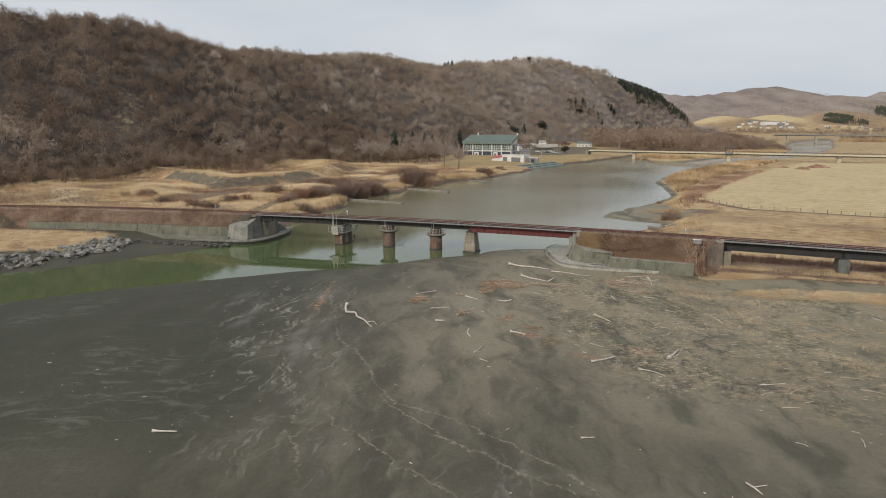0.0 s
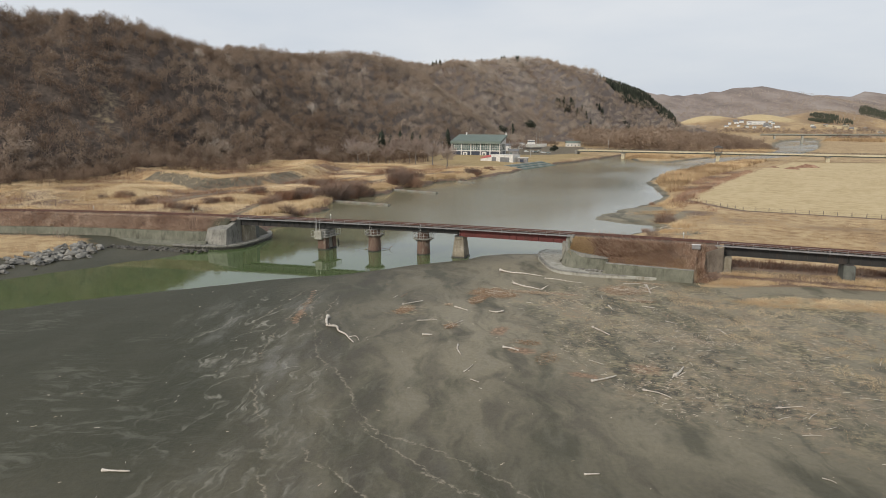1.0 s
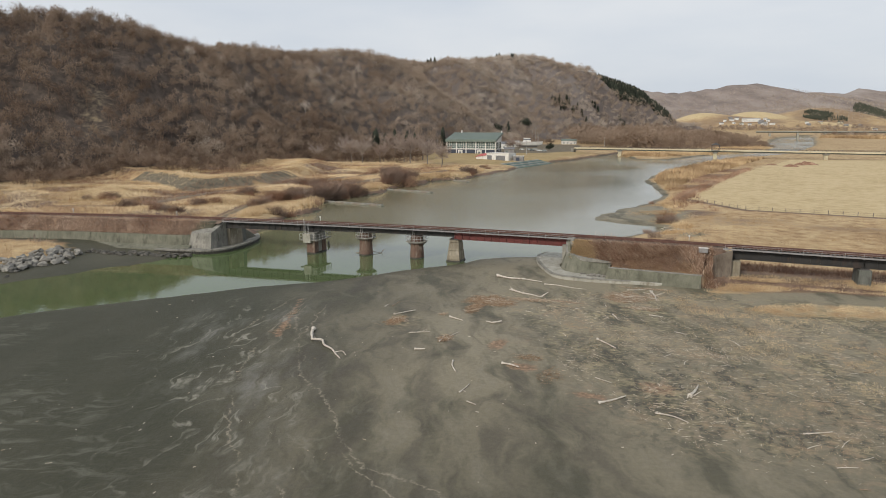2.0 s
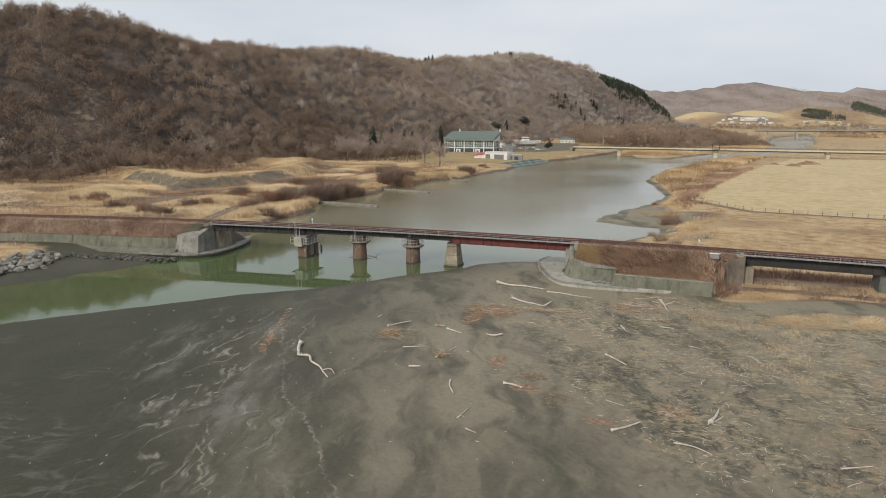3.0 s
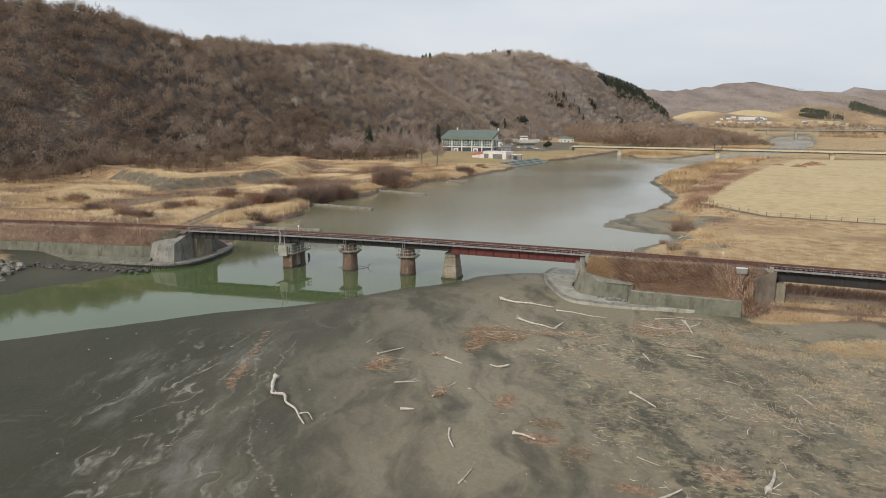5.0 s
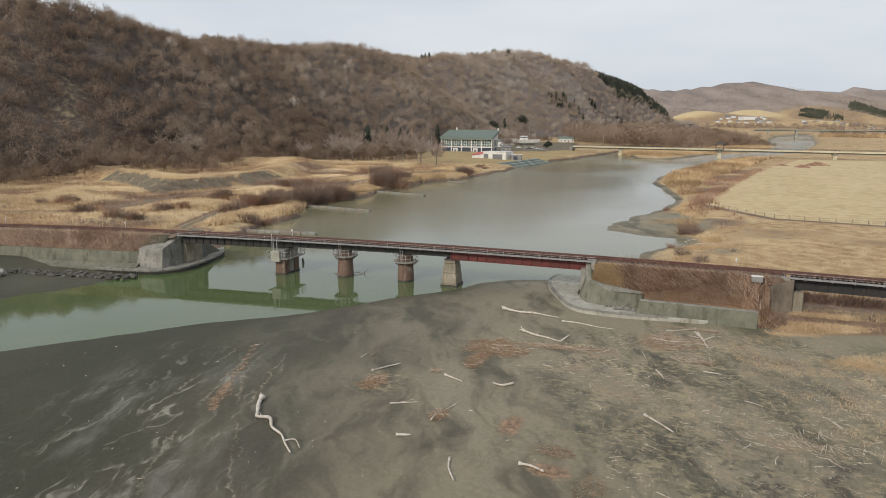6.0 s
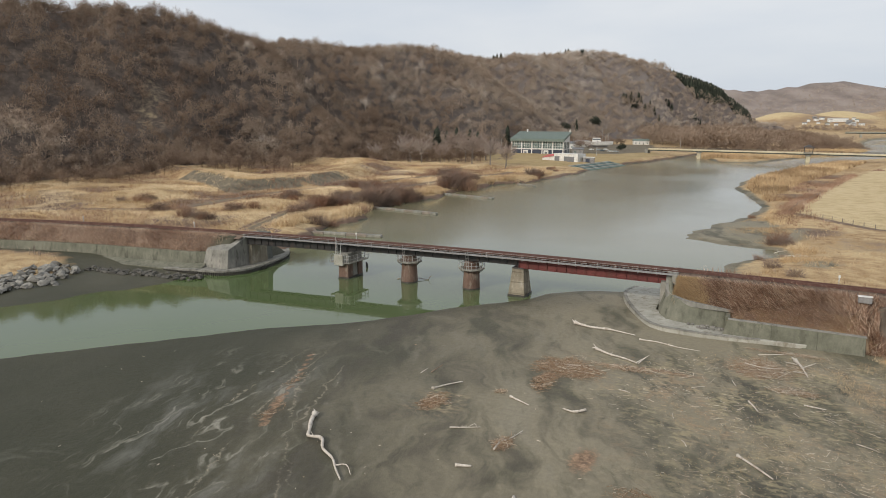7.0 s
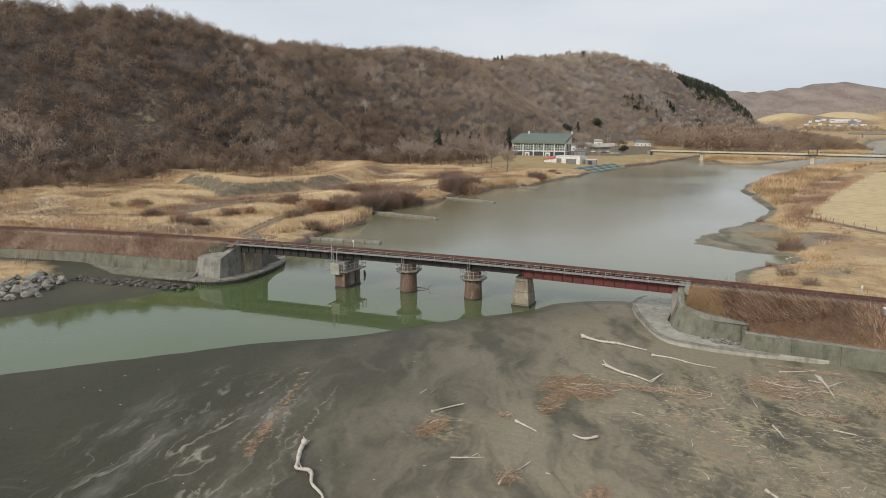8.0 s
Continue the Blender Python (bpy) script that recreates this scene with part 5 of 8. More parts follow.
def bare_tree(r, height, crown, limbs=9, twigs=110, wide=0.16, trunk=0.16):
    """Arrays of one leafless tree round the origin: a forked trunk and a crown of thin twigs."""
    v, f = [], []

    def sliver(p, q, w):
        d = q - p
        s = np.cross(d, r.normal(size=3))
        s = s / (np.linalg.norm(s) + 1e-9) * w / 2
        k = len(v)
        v.extend([p - s, p + s, q])
        f.append((k, k + 1, k + 2))

    def stem(p, q, w0, w1):
        d = q - p
        s = np.cross(d, [0.3, 0.2, 1.0])
        s /= np.linalg.norm(s) + 1e-9
        c_ = np.cross(d, s)
        c_ /= np.linalg.norm(c_) + 1e-9
        k = len(v)
        for base, w in ((p, w0), (q, w1)):
            for j in range(3):
                an = 2 * math.pi * j / 3
                v.append(base + (math.cos(an) * s + math.sin(an) * c_) * w)
        for j in range(3):
            a, b_ = k + j, k + (j + 1) % 3
            f.extend([(a, b_, b_ + 3), (a, b_ + 3, a + 3)])

    top = np.array([r.normal(0, 0.4), r.normal(0, 0.4), height * 0.6])
    fork = np.array([top[0] * 0.4, top[1] * 0.4, height * 0.3])
    stem(np.array([0, 0, -0.6]), fork, trunk, trunk * 0.7)
    stem(fork, top, trunk * 0.7, trunk * 0.3)
    arms = []
    for i in range(limbs):
        u = r.uniform(0.1, 1.0)
        p = fork + (top - fork) * u
        an = 2 * math.pi * (i + r.uniform(-0.4, 0.4)) / limbs
        reach = crown * r.uniform(0.55, 1.0)
        q = np.array([math.cos(an) * reach, math.sin(an) * reach, p[2] + height * r.uniform(0.02, 0.4)])
        q[2] = min(q[2], height * 0.98)
        stem(p, q, trunk * 0.42, trunk * 0.12)
        arms.append((p, q))
    for i in range(twigs):
        p, q = arms[r.integers(len(arms))]
        s = p + (q - p) * r.uniform(0.35, 1.0)
        d = (q - p) / (np.linalg.norm(q - p) + 1e-9) * 0.6 + r.normal(0, 0.55, 3) + np.array([0, 0, 0.5])
        d /= np.linalg.norm(d)
        sliver(s, s + d * r.uniform(0.8, 2.0) * height / 10, wide * r.uniform(0.5, 1.3))
    return np.array(v), np.array(f)


def puff_tree(r, height, crown, twigs=170, wide=0.2, trunk=0.14, lobes=5):
    """Arrays of one leafless woodland tree: a thin trunk and limbs that carry rounded lobes of fine twigs."""
    v, f = [np.array([-trunk, 0, -0.6]), np.array([trunk, 0, -0.6]), np.array([0, 0, height * 0.75]), np.array([0, -trunk, -0.6]), np.array([0, trunk, -0.6])], [(0, 1, 2), (3, 4, 2)]
    centres = [(np.array([0, 0, height * 0.66]), crown * 0.68)]
    for i in range(lobes):
        an = 2 * math.pi * (i + r.uniform(-0.3, 0.3)) / lobes
        out = crown * r.uniform(0.4, 0.62)
        c_ = np.array([math.cos(an) * out, math.sin(an) * out, height * r.uniform(0.36, 0.62)])
        centres.append((c_, crown * r.uniform(0.44, 0.6)))
        k = len(v)
        side = np.array([-math.sin(an), math.cos(an), 0]) * trunk * 0.6
        p = np.array([0, 0, height * r.uniform(0.25, 0.42)])
        v.extend([p - side, p + side, c_ + [0, 0, height * 0.06]])
        f.append((k, k + 1, k + 2))
    weight = np.array([c[1] ** 2 for c in centres])
    which = r.choice(len(centres), size=twigs, p=weight / weight.sum())
    for i in range(twigs):
        c_, rad = centres[which[i]]
        d = r.normal(size=3)
        d[2] += 0.25
        d /= np.linalg.norm(d)
        p = c_ + d * rad * r.random() ** 0.3 * np.array([1, 1, 0.9])
        # sprays lie along the round of the lobe, tips turned up and out
        w = np.cross(d, r.normal(size=3)) * 0.8 + d * 0.35 + np.array([0, 0, 0.45])
        w /= np.linalg.norm(w)
        q = p + w * r.uniform(0.6, 1.5) * height / 10
        s = np.cross(w, d + r.normal(0, 0.25, 3))
        s = s / (np.linalg.norm(s) + 1e-9) * wide * r.uniform(0.5, 1.3) / 2
        k = len(v)
        v.extend([p - s, p + s, q])
        f.append((k, k + 1, k + 2))
    return np.array(v), np.array(f)


def conifer(r, height, base, tiers=12, per=13):
    """Arrays of one dark conifer: close, ragged sprays round a trunk, narrowing upwards."""
    v, f = [], []
    for i in range(tiers):
        u = i / tiers
        z = height * (0.06 + 0.9 * u)
        rad = base * (1 - u) ** 0.62 * r.uniform(0.85, 1.1) + 0.12
        for j in range(per):
            an = 2 * math.pi * (j + r.uniform(-0.5, 0.5)) / per
            w = 2.2 * rad / per + 0.12
            out = np.array([math.cos(an), math.sin(an), 0])
            q = out * rad * r.uniform(0.6, 1.2)
            s = np.array([-math.sin(an), math.cos(an), 0]) * w
            dz = r.uniform(-0.3, 0.3) * height / tiers
            k = len(v)
            v.extend([out * 0.1 * rad + np.array([0, 0, z + height / tiers * 1.6 + dz]), q * 0.7 - s + [0, 0, z + dz], q * 0.7 + s + [0, 0, z + dz], q + [0, 0, z + dz + r.uniform(-0.5, 0.25)]])
            f.extend([(k, k + 1, k + 2), (k + 1, k + 3, k + 2)])
    k = len(v)
    v.extend([np.array([-0.2, 0, -0.6]), np.array([0.2, 0, -0.6]), np.array([0, 0, height * 0.8])])
    f.append((k, k + 1, k + 2))
    return np.array(v), np.array(f)


def vase_shrub(r, height, wide, twigs=420, thin=0.045):
    """Arrays of one leafless shrub: many stems fanning up from the ground, hazy towards the tips."""
    v, f = [], []
    for i in range(twigs):
        a, u = r.uniform(0, 2 * math.pi), r.random() ** 0.6
        foot = np.array([math.cos(a), math.sin(a), 0]) * u * wide * 0.6
        foot[2] = height * r.random() ** 1.5 * 0.55
        d = np.array([math.cos(a) * u * 0.75, math.sin(a) * u * 0.75, 1.0]) + r.normal(0, 0.28, 3)
        d /= np.linalg.norm(d)
        tip = foot + np.array([d[0] * wide * 0.35, d[1] * wide * 0.35, 0]) + d * height * r.uniform(0.25, 0.5)
        s = np.cross(d, r.normal(size=3))
        s = s / (np.linalg.norm(s) + 1e-9) * thin * r.uniform(0.5, 1.3)
        k = len(v)
        v.extend([foot - s - [0, 0, 0.2], foot + s - [0, 0, 0.2], tip])
        f.append((k, k + 1, k + 2))
    return np.array(v), np.array(f)


def stand(name, protos, x, y, size, mat, label, category, seed, tone=None, sink=0.2):
    """Many trees as one mesh."""
    r = np.random.default_rng(seed)
    z = ground_z(x, y) - sink
    which = r.integers(len(protos), size=len(x))
    V, F, T, base = [], [], [], 0
    for k, (pv, pf) in enumerate(protos):
        i = np.where(which == k)[0]
        if not len(i):
            continue
        a, s = r.uniform(0, 2 * np.pi, len(i)), size[i]
        ca, sa = np.cos(a), np.sin(a)
        px, py, pz = pv[:, 0], pv[:, 1], pv[:, 2]
        vx = (ca[:, None] * px - sa[:, None] * py) * s[:, None] + x[i][:, None]
        vy = (sa[:, None] * px + ca[:, None] * py) * s[:, None] + y[i][:, None]
        vz = pz[None, :] * (s * r.uniform(0.85, 1.15, len(i)))[:, None] + z[i][:, None]
        V.append(np.stack([vx, vy, vz], 2).reshape(-1, 3))
        F.append((pf[None] + (np.arange(len(i)) * len(pv))[:, None, None]).reshape(-1, 3) + base)
        t_ = (tone[i] if tone is not None else r.uniform(0.1, 0.9, len(i)))[:, None] + r.normal(0, 0.06, (len(i), len(pv)))
        T.append(np.clip(t_, 0, 1).ravel())
        base += len(i) * len(pv)
    me = fast_mesh(name, np.concatenate(V), np.concatenate(F), mat, np.concatenate(T))
    return tagged(new(name, me), label, category, kind="stuff")


tr = np.random.default_rng(21)
BARE = [puff_tree(tr, 10, tr.uniform(3.2, 4.8), 255, 0.27) for _ in range(10)]
FARBARE = [puff_tree(tr, 10, tr.uniform(4.2, 5.8), 150, 0.55) for _ in range(7)]
CONIFERS = [conifer(tr, 10, tr.uniform(2.9, 3.5), 5, 6) for _ in range(6)]
SCRUB = [puff_tree(tr, 10, tr.uniform(3.2, 4.8), 130, 0.36) for _ in range(7)]
PINES = [conifer(tr, 10, tr.uniform(3.0, 3.7), 13, 14) for _ in range(3)]

# the woods on the ridge, closer set where near
cx, cy = [], []
for (y0, y1, step) in ((60, 480, 6.3), (480, 900, 6.9), (900, 1820, 8.4)):
    gx, gy = np.meshgrid(np.arange(-520, 40, step), np.arange(y0, y1, step))
    cx.append((gx + tr.uniform(-0.5, 0.5, gx.shape) * step).ravel())
    cy.append((gy + tr.uniform(-0.5, 0.5, gy.shape) * step).ravel())
cx, cy = np.concatenate(cx), np.concatenate(cy)
_, up_c, w_c = hill(cx, cy)
dc_c = line_dist(cx, cy, CREST)[0]
scar = zone(cx, cy, SCAR, 6) * 0.6
keep = (up_c > 0.012) & ((up_c < 1.0) | (dc_c < 26)) & (tr.random(len(cx)) > scar) & (tr.random(len(cx)) < 0.94)
plantation = (w_c > 15.2) & (w_c < 18.5) & (up_c > 0.64)
wood = keep & ~plantation
extra = np.random.default_rng(23)
ex, ey = [], []
for i in range(len(CREST) - 1):
    a, b_ = np.array(CREST[i][:2]), np.array(CREST[i + 1][:2])
    n = int(np.linalg.norm(b_ - a) / (2.2 if a[1] < 700 else 4.0))
    u = extra.random(n)[:, None]
    q = a + (b_ - a) * u + extra.normal(0, 9, (n, 2))
    ex.append(q[:, 0])
    ey.append(q[:, 1])
ex, ey = np.concatenate(ex), np.concatenate(ey)
wx, wy = np.concatenate([cx[wood], ex]), np.concatenate([cy[wood], ey])
up_w = np.concatenate([up_c[wood], np.full(len(ex), 0.95)])
tone = np.clip(0.2 + 0.5 * vnoise(wx, wy, 42, 2) + 0.26 * (vnoise(wx, wy, 15, 4) - 0.4) + tr.normal(0, 0.08, len(wx)), 0, 0.9)
tone = np.where(tr.random(len(wx)) < 0.005, 0.98, tone)
size = tr.uniform(0.7, 1.3, len(wx)) * np.where(wy > 900, 1.1, 1.0) * np.clip(0.6 + up_w * 6, 0.6, 1.0)
# twigs beyond y 380 get a paler tint, partly to stand for haze
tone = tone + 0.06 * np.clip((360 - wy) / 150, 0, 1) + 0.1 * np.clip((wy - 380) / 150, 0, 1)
low = np.where(up_w > 0.86, 3.0 * size, 0.3)
nearw = wy < 620
woods_near = stand("woods", BARE, wx[nearw], wy[nearw], size[nearw], wood_mat, "leafless grey-brown deciduous woods on a steep hillside", "woods", 31, tone[nearw], low[nearw])
# far trees: tint lifted and flattened with distance, haze put into the twig colour
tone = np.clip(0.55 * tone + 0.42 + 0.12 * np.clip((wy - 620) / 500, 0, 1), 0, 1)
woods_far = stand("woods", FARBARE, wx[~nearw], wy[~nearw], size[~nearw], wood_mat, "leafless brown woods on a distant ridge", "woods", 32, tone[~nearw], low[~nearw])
gx, gy = np.meshgrid(np.arange(-190, 30, 4.3), np.arange(1380, 1800, 4.3))
gx, gy = (gx + tr.uniform(-1.6, 1.6, gx.shape)).ravel(), (gy + tr.uniform(-1.6, 1.6, gy.shape)).ravel()
_, up_g, w_g = hill(gx, gy)
plant = (w_g > 15.2) & (w_g < 18.55) & (up_g > 0.56) & (line_dist(gx, gy, CREST)[0] < 105)
stand("conifer_plantation", CONIFERS, gx[plant], gy[plant], tr.uniform(1.0, 1.2, plant.sum()), needle_mat, "dark green conifer plantation on the ridge end", "woods", 33)
# clumps of pines within the woods
hx, hy = [], []
for (ax, ay, sx, n) in ((-208, 1075, 7, 8), (-202, 1098, 8, 9), (-190, 1128, 9, 9), (-178, 1160, 6, 4), (-164, 1240, 6, 6), (-119, 1311, 7, 4), (-332, 830, 12, 7), (-296, 1095, 20, 12)):
    hx += list(tr.normal(ax, sx, n))
    hy += list(tr.normal(ay, sx * 0.5, n))
stand("pine_clump", PINES, np.array(hx), np.array(hy), tr.uniform(0.9, 1.3, len(hx)), needle_mat, "dark pines among leafless woods", "woods", 34)
# scrub at the foot of the ridge and along the far river
fx, fy = scatter(650, [(-262, 120), (-230, 120), (-245, 170), (-258, 228), (-244, 264), (-236, 340), (-205, 395), (-196, 470), (-214, 470), (-240, 390), (-262, 300), (-275, 220)], 41)
stand("scrub", SCRUB, fx, fy, tr.uniform(0.3, 0.75, len(fx)), wood_mat, "tangled leafless brown scrub along the wood's edge", "scrub", 42, tr.uniform(0.2, 0.8, len(fx)))
fx, fy = scatter(380, [(-275, 232), (-236, 236), (-214, 252), (-206, 272), (-222, 296), (-226, 345), (-214, 372), (-262, 372), (-280, 300)], 143)
stand("scrub", SCRUB, fx, fy, tr.uniform(0.4, 0.95, len(fx)), wood_mat, "tangled leafless brush behind the gravel terrace", "scrub", 144, tr.uniform(0.05, 0.55, len(fx)))
fx, fy = scatter(210, [(-246, 336), (-214, 366), (-184, 390), (-166, 404), (-158, 400), (-178, 382), (-210, 356), (-240, 328)], 145)
stand("scrub", SCRUB, fx, fy, tr.uniform(0.22, 0.42, len(fx)), wood_mat, "low brown brush in front of bare trees", "scrub", 146, tr.uniform(0.15, 0.7, len(fx)))
FOOT_SCRUB = [(-266, 120), (-238, 136), (-230, 158), (-223, 170), (-224, 180), (-231, 200), (-235, 220), (-250, 250), (-275, 240), (-270, 180)]
fx, fy = scatter(360, FOOT_SCRUB, 155)
stand("scrub", SCRUB, fx, fy, tr.uniform(0.3, 0.75, len(fx)), wood_mat, "dark tangled brush at the foot of the hill", "scrub", 156, tr.uniform(0.0, 0.5, len(fx)))
fx, fy = scatter(420, [(-246, 340), (-214, 372), (-184, 396), (-168, 410), (-172, 432), (-196, 462), (-250, 470), (-262, 400)], 141)
stand("scrub", SCRUB, fx, fy, tr.uniform(0.45, 1.15, len(fx)), wood_mat, "dense dark leafless trees and brush beside the lawn", "scrub", 142, tr.uniform(0.05, 0.6, len(fx)))
fx, fy = scatter(1050, [(-120, 760), (-60, 700), (0, 720), (60, 800), (90, 1000), (60, 1400), (-20, 1500), (-120, 1180), (-150, 900)], 43)
stand("scrub", FARBARE, fx, fy, tr.uniform(0.7, 1.3, len(fx)) * (0.7 + 1.1 * vnoise(fx, fy, 60, 3)) * np.clip(1.25 - (fx + 60) / 240, 0.75, 1.35), wood_mat, "leafless riverside woodland beyond the road bridge", "woods", 44, np.clip(0.3 + 0.35 * vnoise(fx, fy, 50, 6) + tr.normal(0, 0.06, len(fx)), 0, 1))
fx, fy = scatter(550, [(-88, 740), (-40, 705), (10, 715), (70, 800), (104, 960), (70, 960), (20, 800), (-80, 840), (-104, 900), (-98, 830)], 243)
stand("scrub", FARBARE, fx, fy, tr.uniform(0.3, 0.62, len(fx)), wood_mat, "low brown brush along the edge of the woods", "scrub", 244, tr.uniform(0.25, 0.6, len(fx)))
fx, fy = scatter(260, [(-222, 600), (-196, 590), (-172, 640), (-176, 720), (-150, 790), (-190, 840), (-215, 700)], 245)
stand("scrub", SCRUB, fx, fy, tr.uniform(0.5, 1.0, len(fx)), wood_mat, "leafless trees close behind the hall", "woods", 246, tr.uniform(0.2, 0.6, len(fx)))
fx, fy = scatter(420, [(40, 2060), (150, 2040), (330, 2100), (480, 2180), (500, 2300), (330, 2215), (200, 2190), (60, 2200)], 247, lambda x, y: np.clip(vnoise(x, y, 50, 3) * 3 - 0.7, 0, 1))
stand("scrub", FARBARE, fx, fy, tr.uniform(0.6, 1.1, len(fx)), wood_mat, "leafless thickets round the far village", "woods", 248, tr.uniform(0.4, 0.8, len(fx)))
fx, fy = scatter(700, [(230, 1300), (420, 1300), (900, 2300), (300, 2300)], 45, lambda x, y: np.clip(vnoise(x, y, 90, 3) * 3 - 1.3, 0, 1))
stand("scrub", FARBARE, fx, fy, tr.uniform(0.7, 1.2, len(fx)), wood_mat, "distant leafless thickets on the plain", "woods", 46)
TINY = [puff_tree(tr, 10, tr.uniform(4.0, 5.4), 14, 1.7, lobes=3) for _ in range(5)]
fx, fy = scatter(6400, [(-900, 2800), (-300, 3000), (500, 3400), (1300, 4000), (2200, 4700), (2200, 5250), (1400, 4980), (700, 4230), (100, 3790), (-700, 3240)], 47, lambda x, y: line_dist(x, y, FAR_RIDGE)[0] > 90)
# pale grey end of the twig tint, standing in for haze over the hills
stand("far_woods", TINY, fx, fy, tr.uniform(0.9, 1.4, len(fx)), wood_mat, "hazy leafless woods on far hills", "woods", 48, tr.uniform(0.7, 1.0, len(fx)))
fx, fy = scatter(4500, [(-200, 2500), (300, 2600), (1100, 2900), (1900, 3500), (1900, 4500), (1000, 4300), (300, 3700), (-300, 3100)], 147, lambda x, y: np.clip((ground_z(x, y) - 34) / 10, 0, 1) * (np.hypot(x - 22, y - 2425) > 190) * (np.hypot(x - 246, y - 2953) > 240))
# same pale tint here: the haze is in the twig colour
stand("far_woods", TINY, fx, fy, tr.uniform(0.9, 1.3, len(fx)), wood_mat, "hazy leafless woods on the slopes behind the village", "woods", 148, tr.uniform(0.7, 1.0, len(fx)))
fx, fy = scatter(800, [(430, 3040), (455, 3010), (560, 2960), (590, 3010), (520, 3110), (470, 3160), (440, 3130)], 49, lambda x, y: np.clip(vnoise(x, y, 40, 2) * 4 - 0.6, 0, 1))
stand("far_conifers", CONIFERS, fx, fy, tr.uniform(0.8, 1.2, len(fx)), needle_mat, "dark conifer plantation on a far spur", "woods", 150, np.full(len(fx), 0.9))
fx, fy = scatter(800, [(720, 3600), (860, 3540), (960, 3640), (900, 3760), (800, 3900), (740, 3740)], 149, lambda x, y: np.clip(vnoise(x, y, 60, 2) * 4 - 0.8, 0, 1))
stand("far_conifers", CONIFERS, fx, fy, tr.uniform(1.0, 1.5, len(fx)), needle_mat, "far dark conifer woods", "woods", 50, np.full(len(fx), 0.9))


def single_tree(name, proto, x, y, s, mat, label, category, group, seed, sink=0.15):
    """One tree as a thing: its trunk and its crown."""
    pv, pf = proto
    split = (pf < 12).all(axis=1)
    top = holder(name, (x, y, gz(x, y) - sink), label, category, group)
    top.rotation_euler = (0, 0, seed * 1.3)
    top.scale = (s, s, s)
    for nm, sel, mt in (("trunk", split, bark), ("crown", ~split, mat)):
        if sel.any():
            idx = np.unique(pf[sel])
            back = np.zeros(len(pv), int)
            back[idx] = np.arange(len(idx))
            me = fast_mesh(nm, pv[idx], back[pf[sel]], mt, np.full(len(idx), 0.78 + 0.12 * math.sin(seed)))
            ob = new(nm, me)
            ob.parent = top
    return top


BIG = [bare_tree(np.random.default_rng(60 + i), 10, 3.6 + 0.5 * i, 26, 900, 0.085, 0.22) for i in range(3)]
for i, (x, y, s) in enumerate([(-147, 372, 1.7), (-136, 366, 1.5), (-160, 376, 1.9), (-152, 384, 1.6), (-141, 381, 1.35), (-142, 548, 1.3), (-137, 556, 1.1), (-186, 364, 1.5), (-194, 366, 1.6), (-178, 372, 1.3), (-199, 440, 2.0), (-188, 452, 1.8), (-206, 410, 1.6), (-216, 396, 1.5), (-176, 404, 1.6), (-196, 424, 1.9), (-182, 430, 1.7), (-228, 420, 1.6), (-171, 424, 1.5), (-222, 372, 1.3), (-206, 384, 1.5), (-190, 402, 1.4)]):
    single_tree("bare_tree", BIG[i % 3], x, y, s, twig_mat, "leafless grey tree with spreading branches on dry grass", "tree", "bare riverside trees", i + 1)
for i, (x, y, s, w) in enumerate([(-221, 455, 1.9, 0), (-215, 458, 1.7, 1), (-210, 464, 2.0, 2), (-196, 470, 1.7, 2), (-226, 462, 1.6, 1), (-209, 566, 1.75, 0), (-204, 474, 1.8, 1), (-214, 815, 1.5, 1)]):
    pv, pf = PINES[w]
    t_ = holder("conifer_tree", (x, y, gz(x, y) - 0.2), "dark green pointed conifer beside bare woods", "tree", "conifers by the hall")
    t_.scale, t_.rotation_euler = (s, s, s), (0, 0, i)
    for nm, a, mt in (("crown", pf[:-1], needle_mat), ("trunk", pf[-1:], bark)):
        idx = np.unique(a)
        back = np.zeros(len(pv), int)
        back[idx] = np.arange(len(idx))
        ob = new(nm, fast_mesh(nm, pv[idx], back[a], mt, np.full(len(idx), 0.4)))
        ob.parent = t_
DOME = puff_tree(np.random.default_rng(66), 10, 5.4, 1100, 0.55, 0.3, 7)
for i, (x, y, s) in enumerate([(-205, 868, 1.5), (-221, 786, 1.4), (-121, 612, 0.72), (-129, 640, 0.4)]):
    t_ = holder("evergreen_tree", (x, y, gz(x, y) - 0.3), "broad rounded dark evergreen tree", "tree", "evergreens by the hall")
    t_.scale, t_.rotation_euler = (s, s, s), (0, 0, i)
    for nm, a, mt in (("trunk", DOME[1][:2], bark), ("crown", DOME[1][2:], needle_mat)):
        idx = np.unique(a)
        back = np.zeros(len(DOME[0]), int)
        back[idx] = np.arange(len(idx))
        ob = new(nm, fast_mesh(nm, DOME[0][idx], back[a], mt, np.full(len(idx), 0.35)))
        ob.parent = t_

# bare shrubs on the western bank and beside the track
SHRUB = [vase_shrub(np.random.default_rng(80 + i), 3.2, 2.4, 420, 0.03) for i in range(4)]
WILLOWS = []
wr_ = random.Random(9)
WILLOWS += [(-7.6, 181, 1.1), (-6.2, 178.5, 0.9), (-8.8, 178.6, 0.7), (-11, 161, 0.5), (-9, 150, 0.8), (-6, 143, 0.7), (-13, 222, 0.5)]
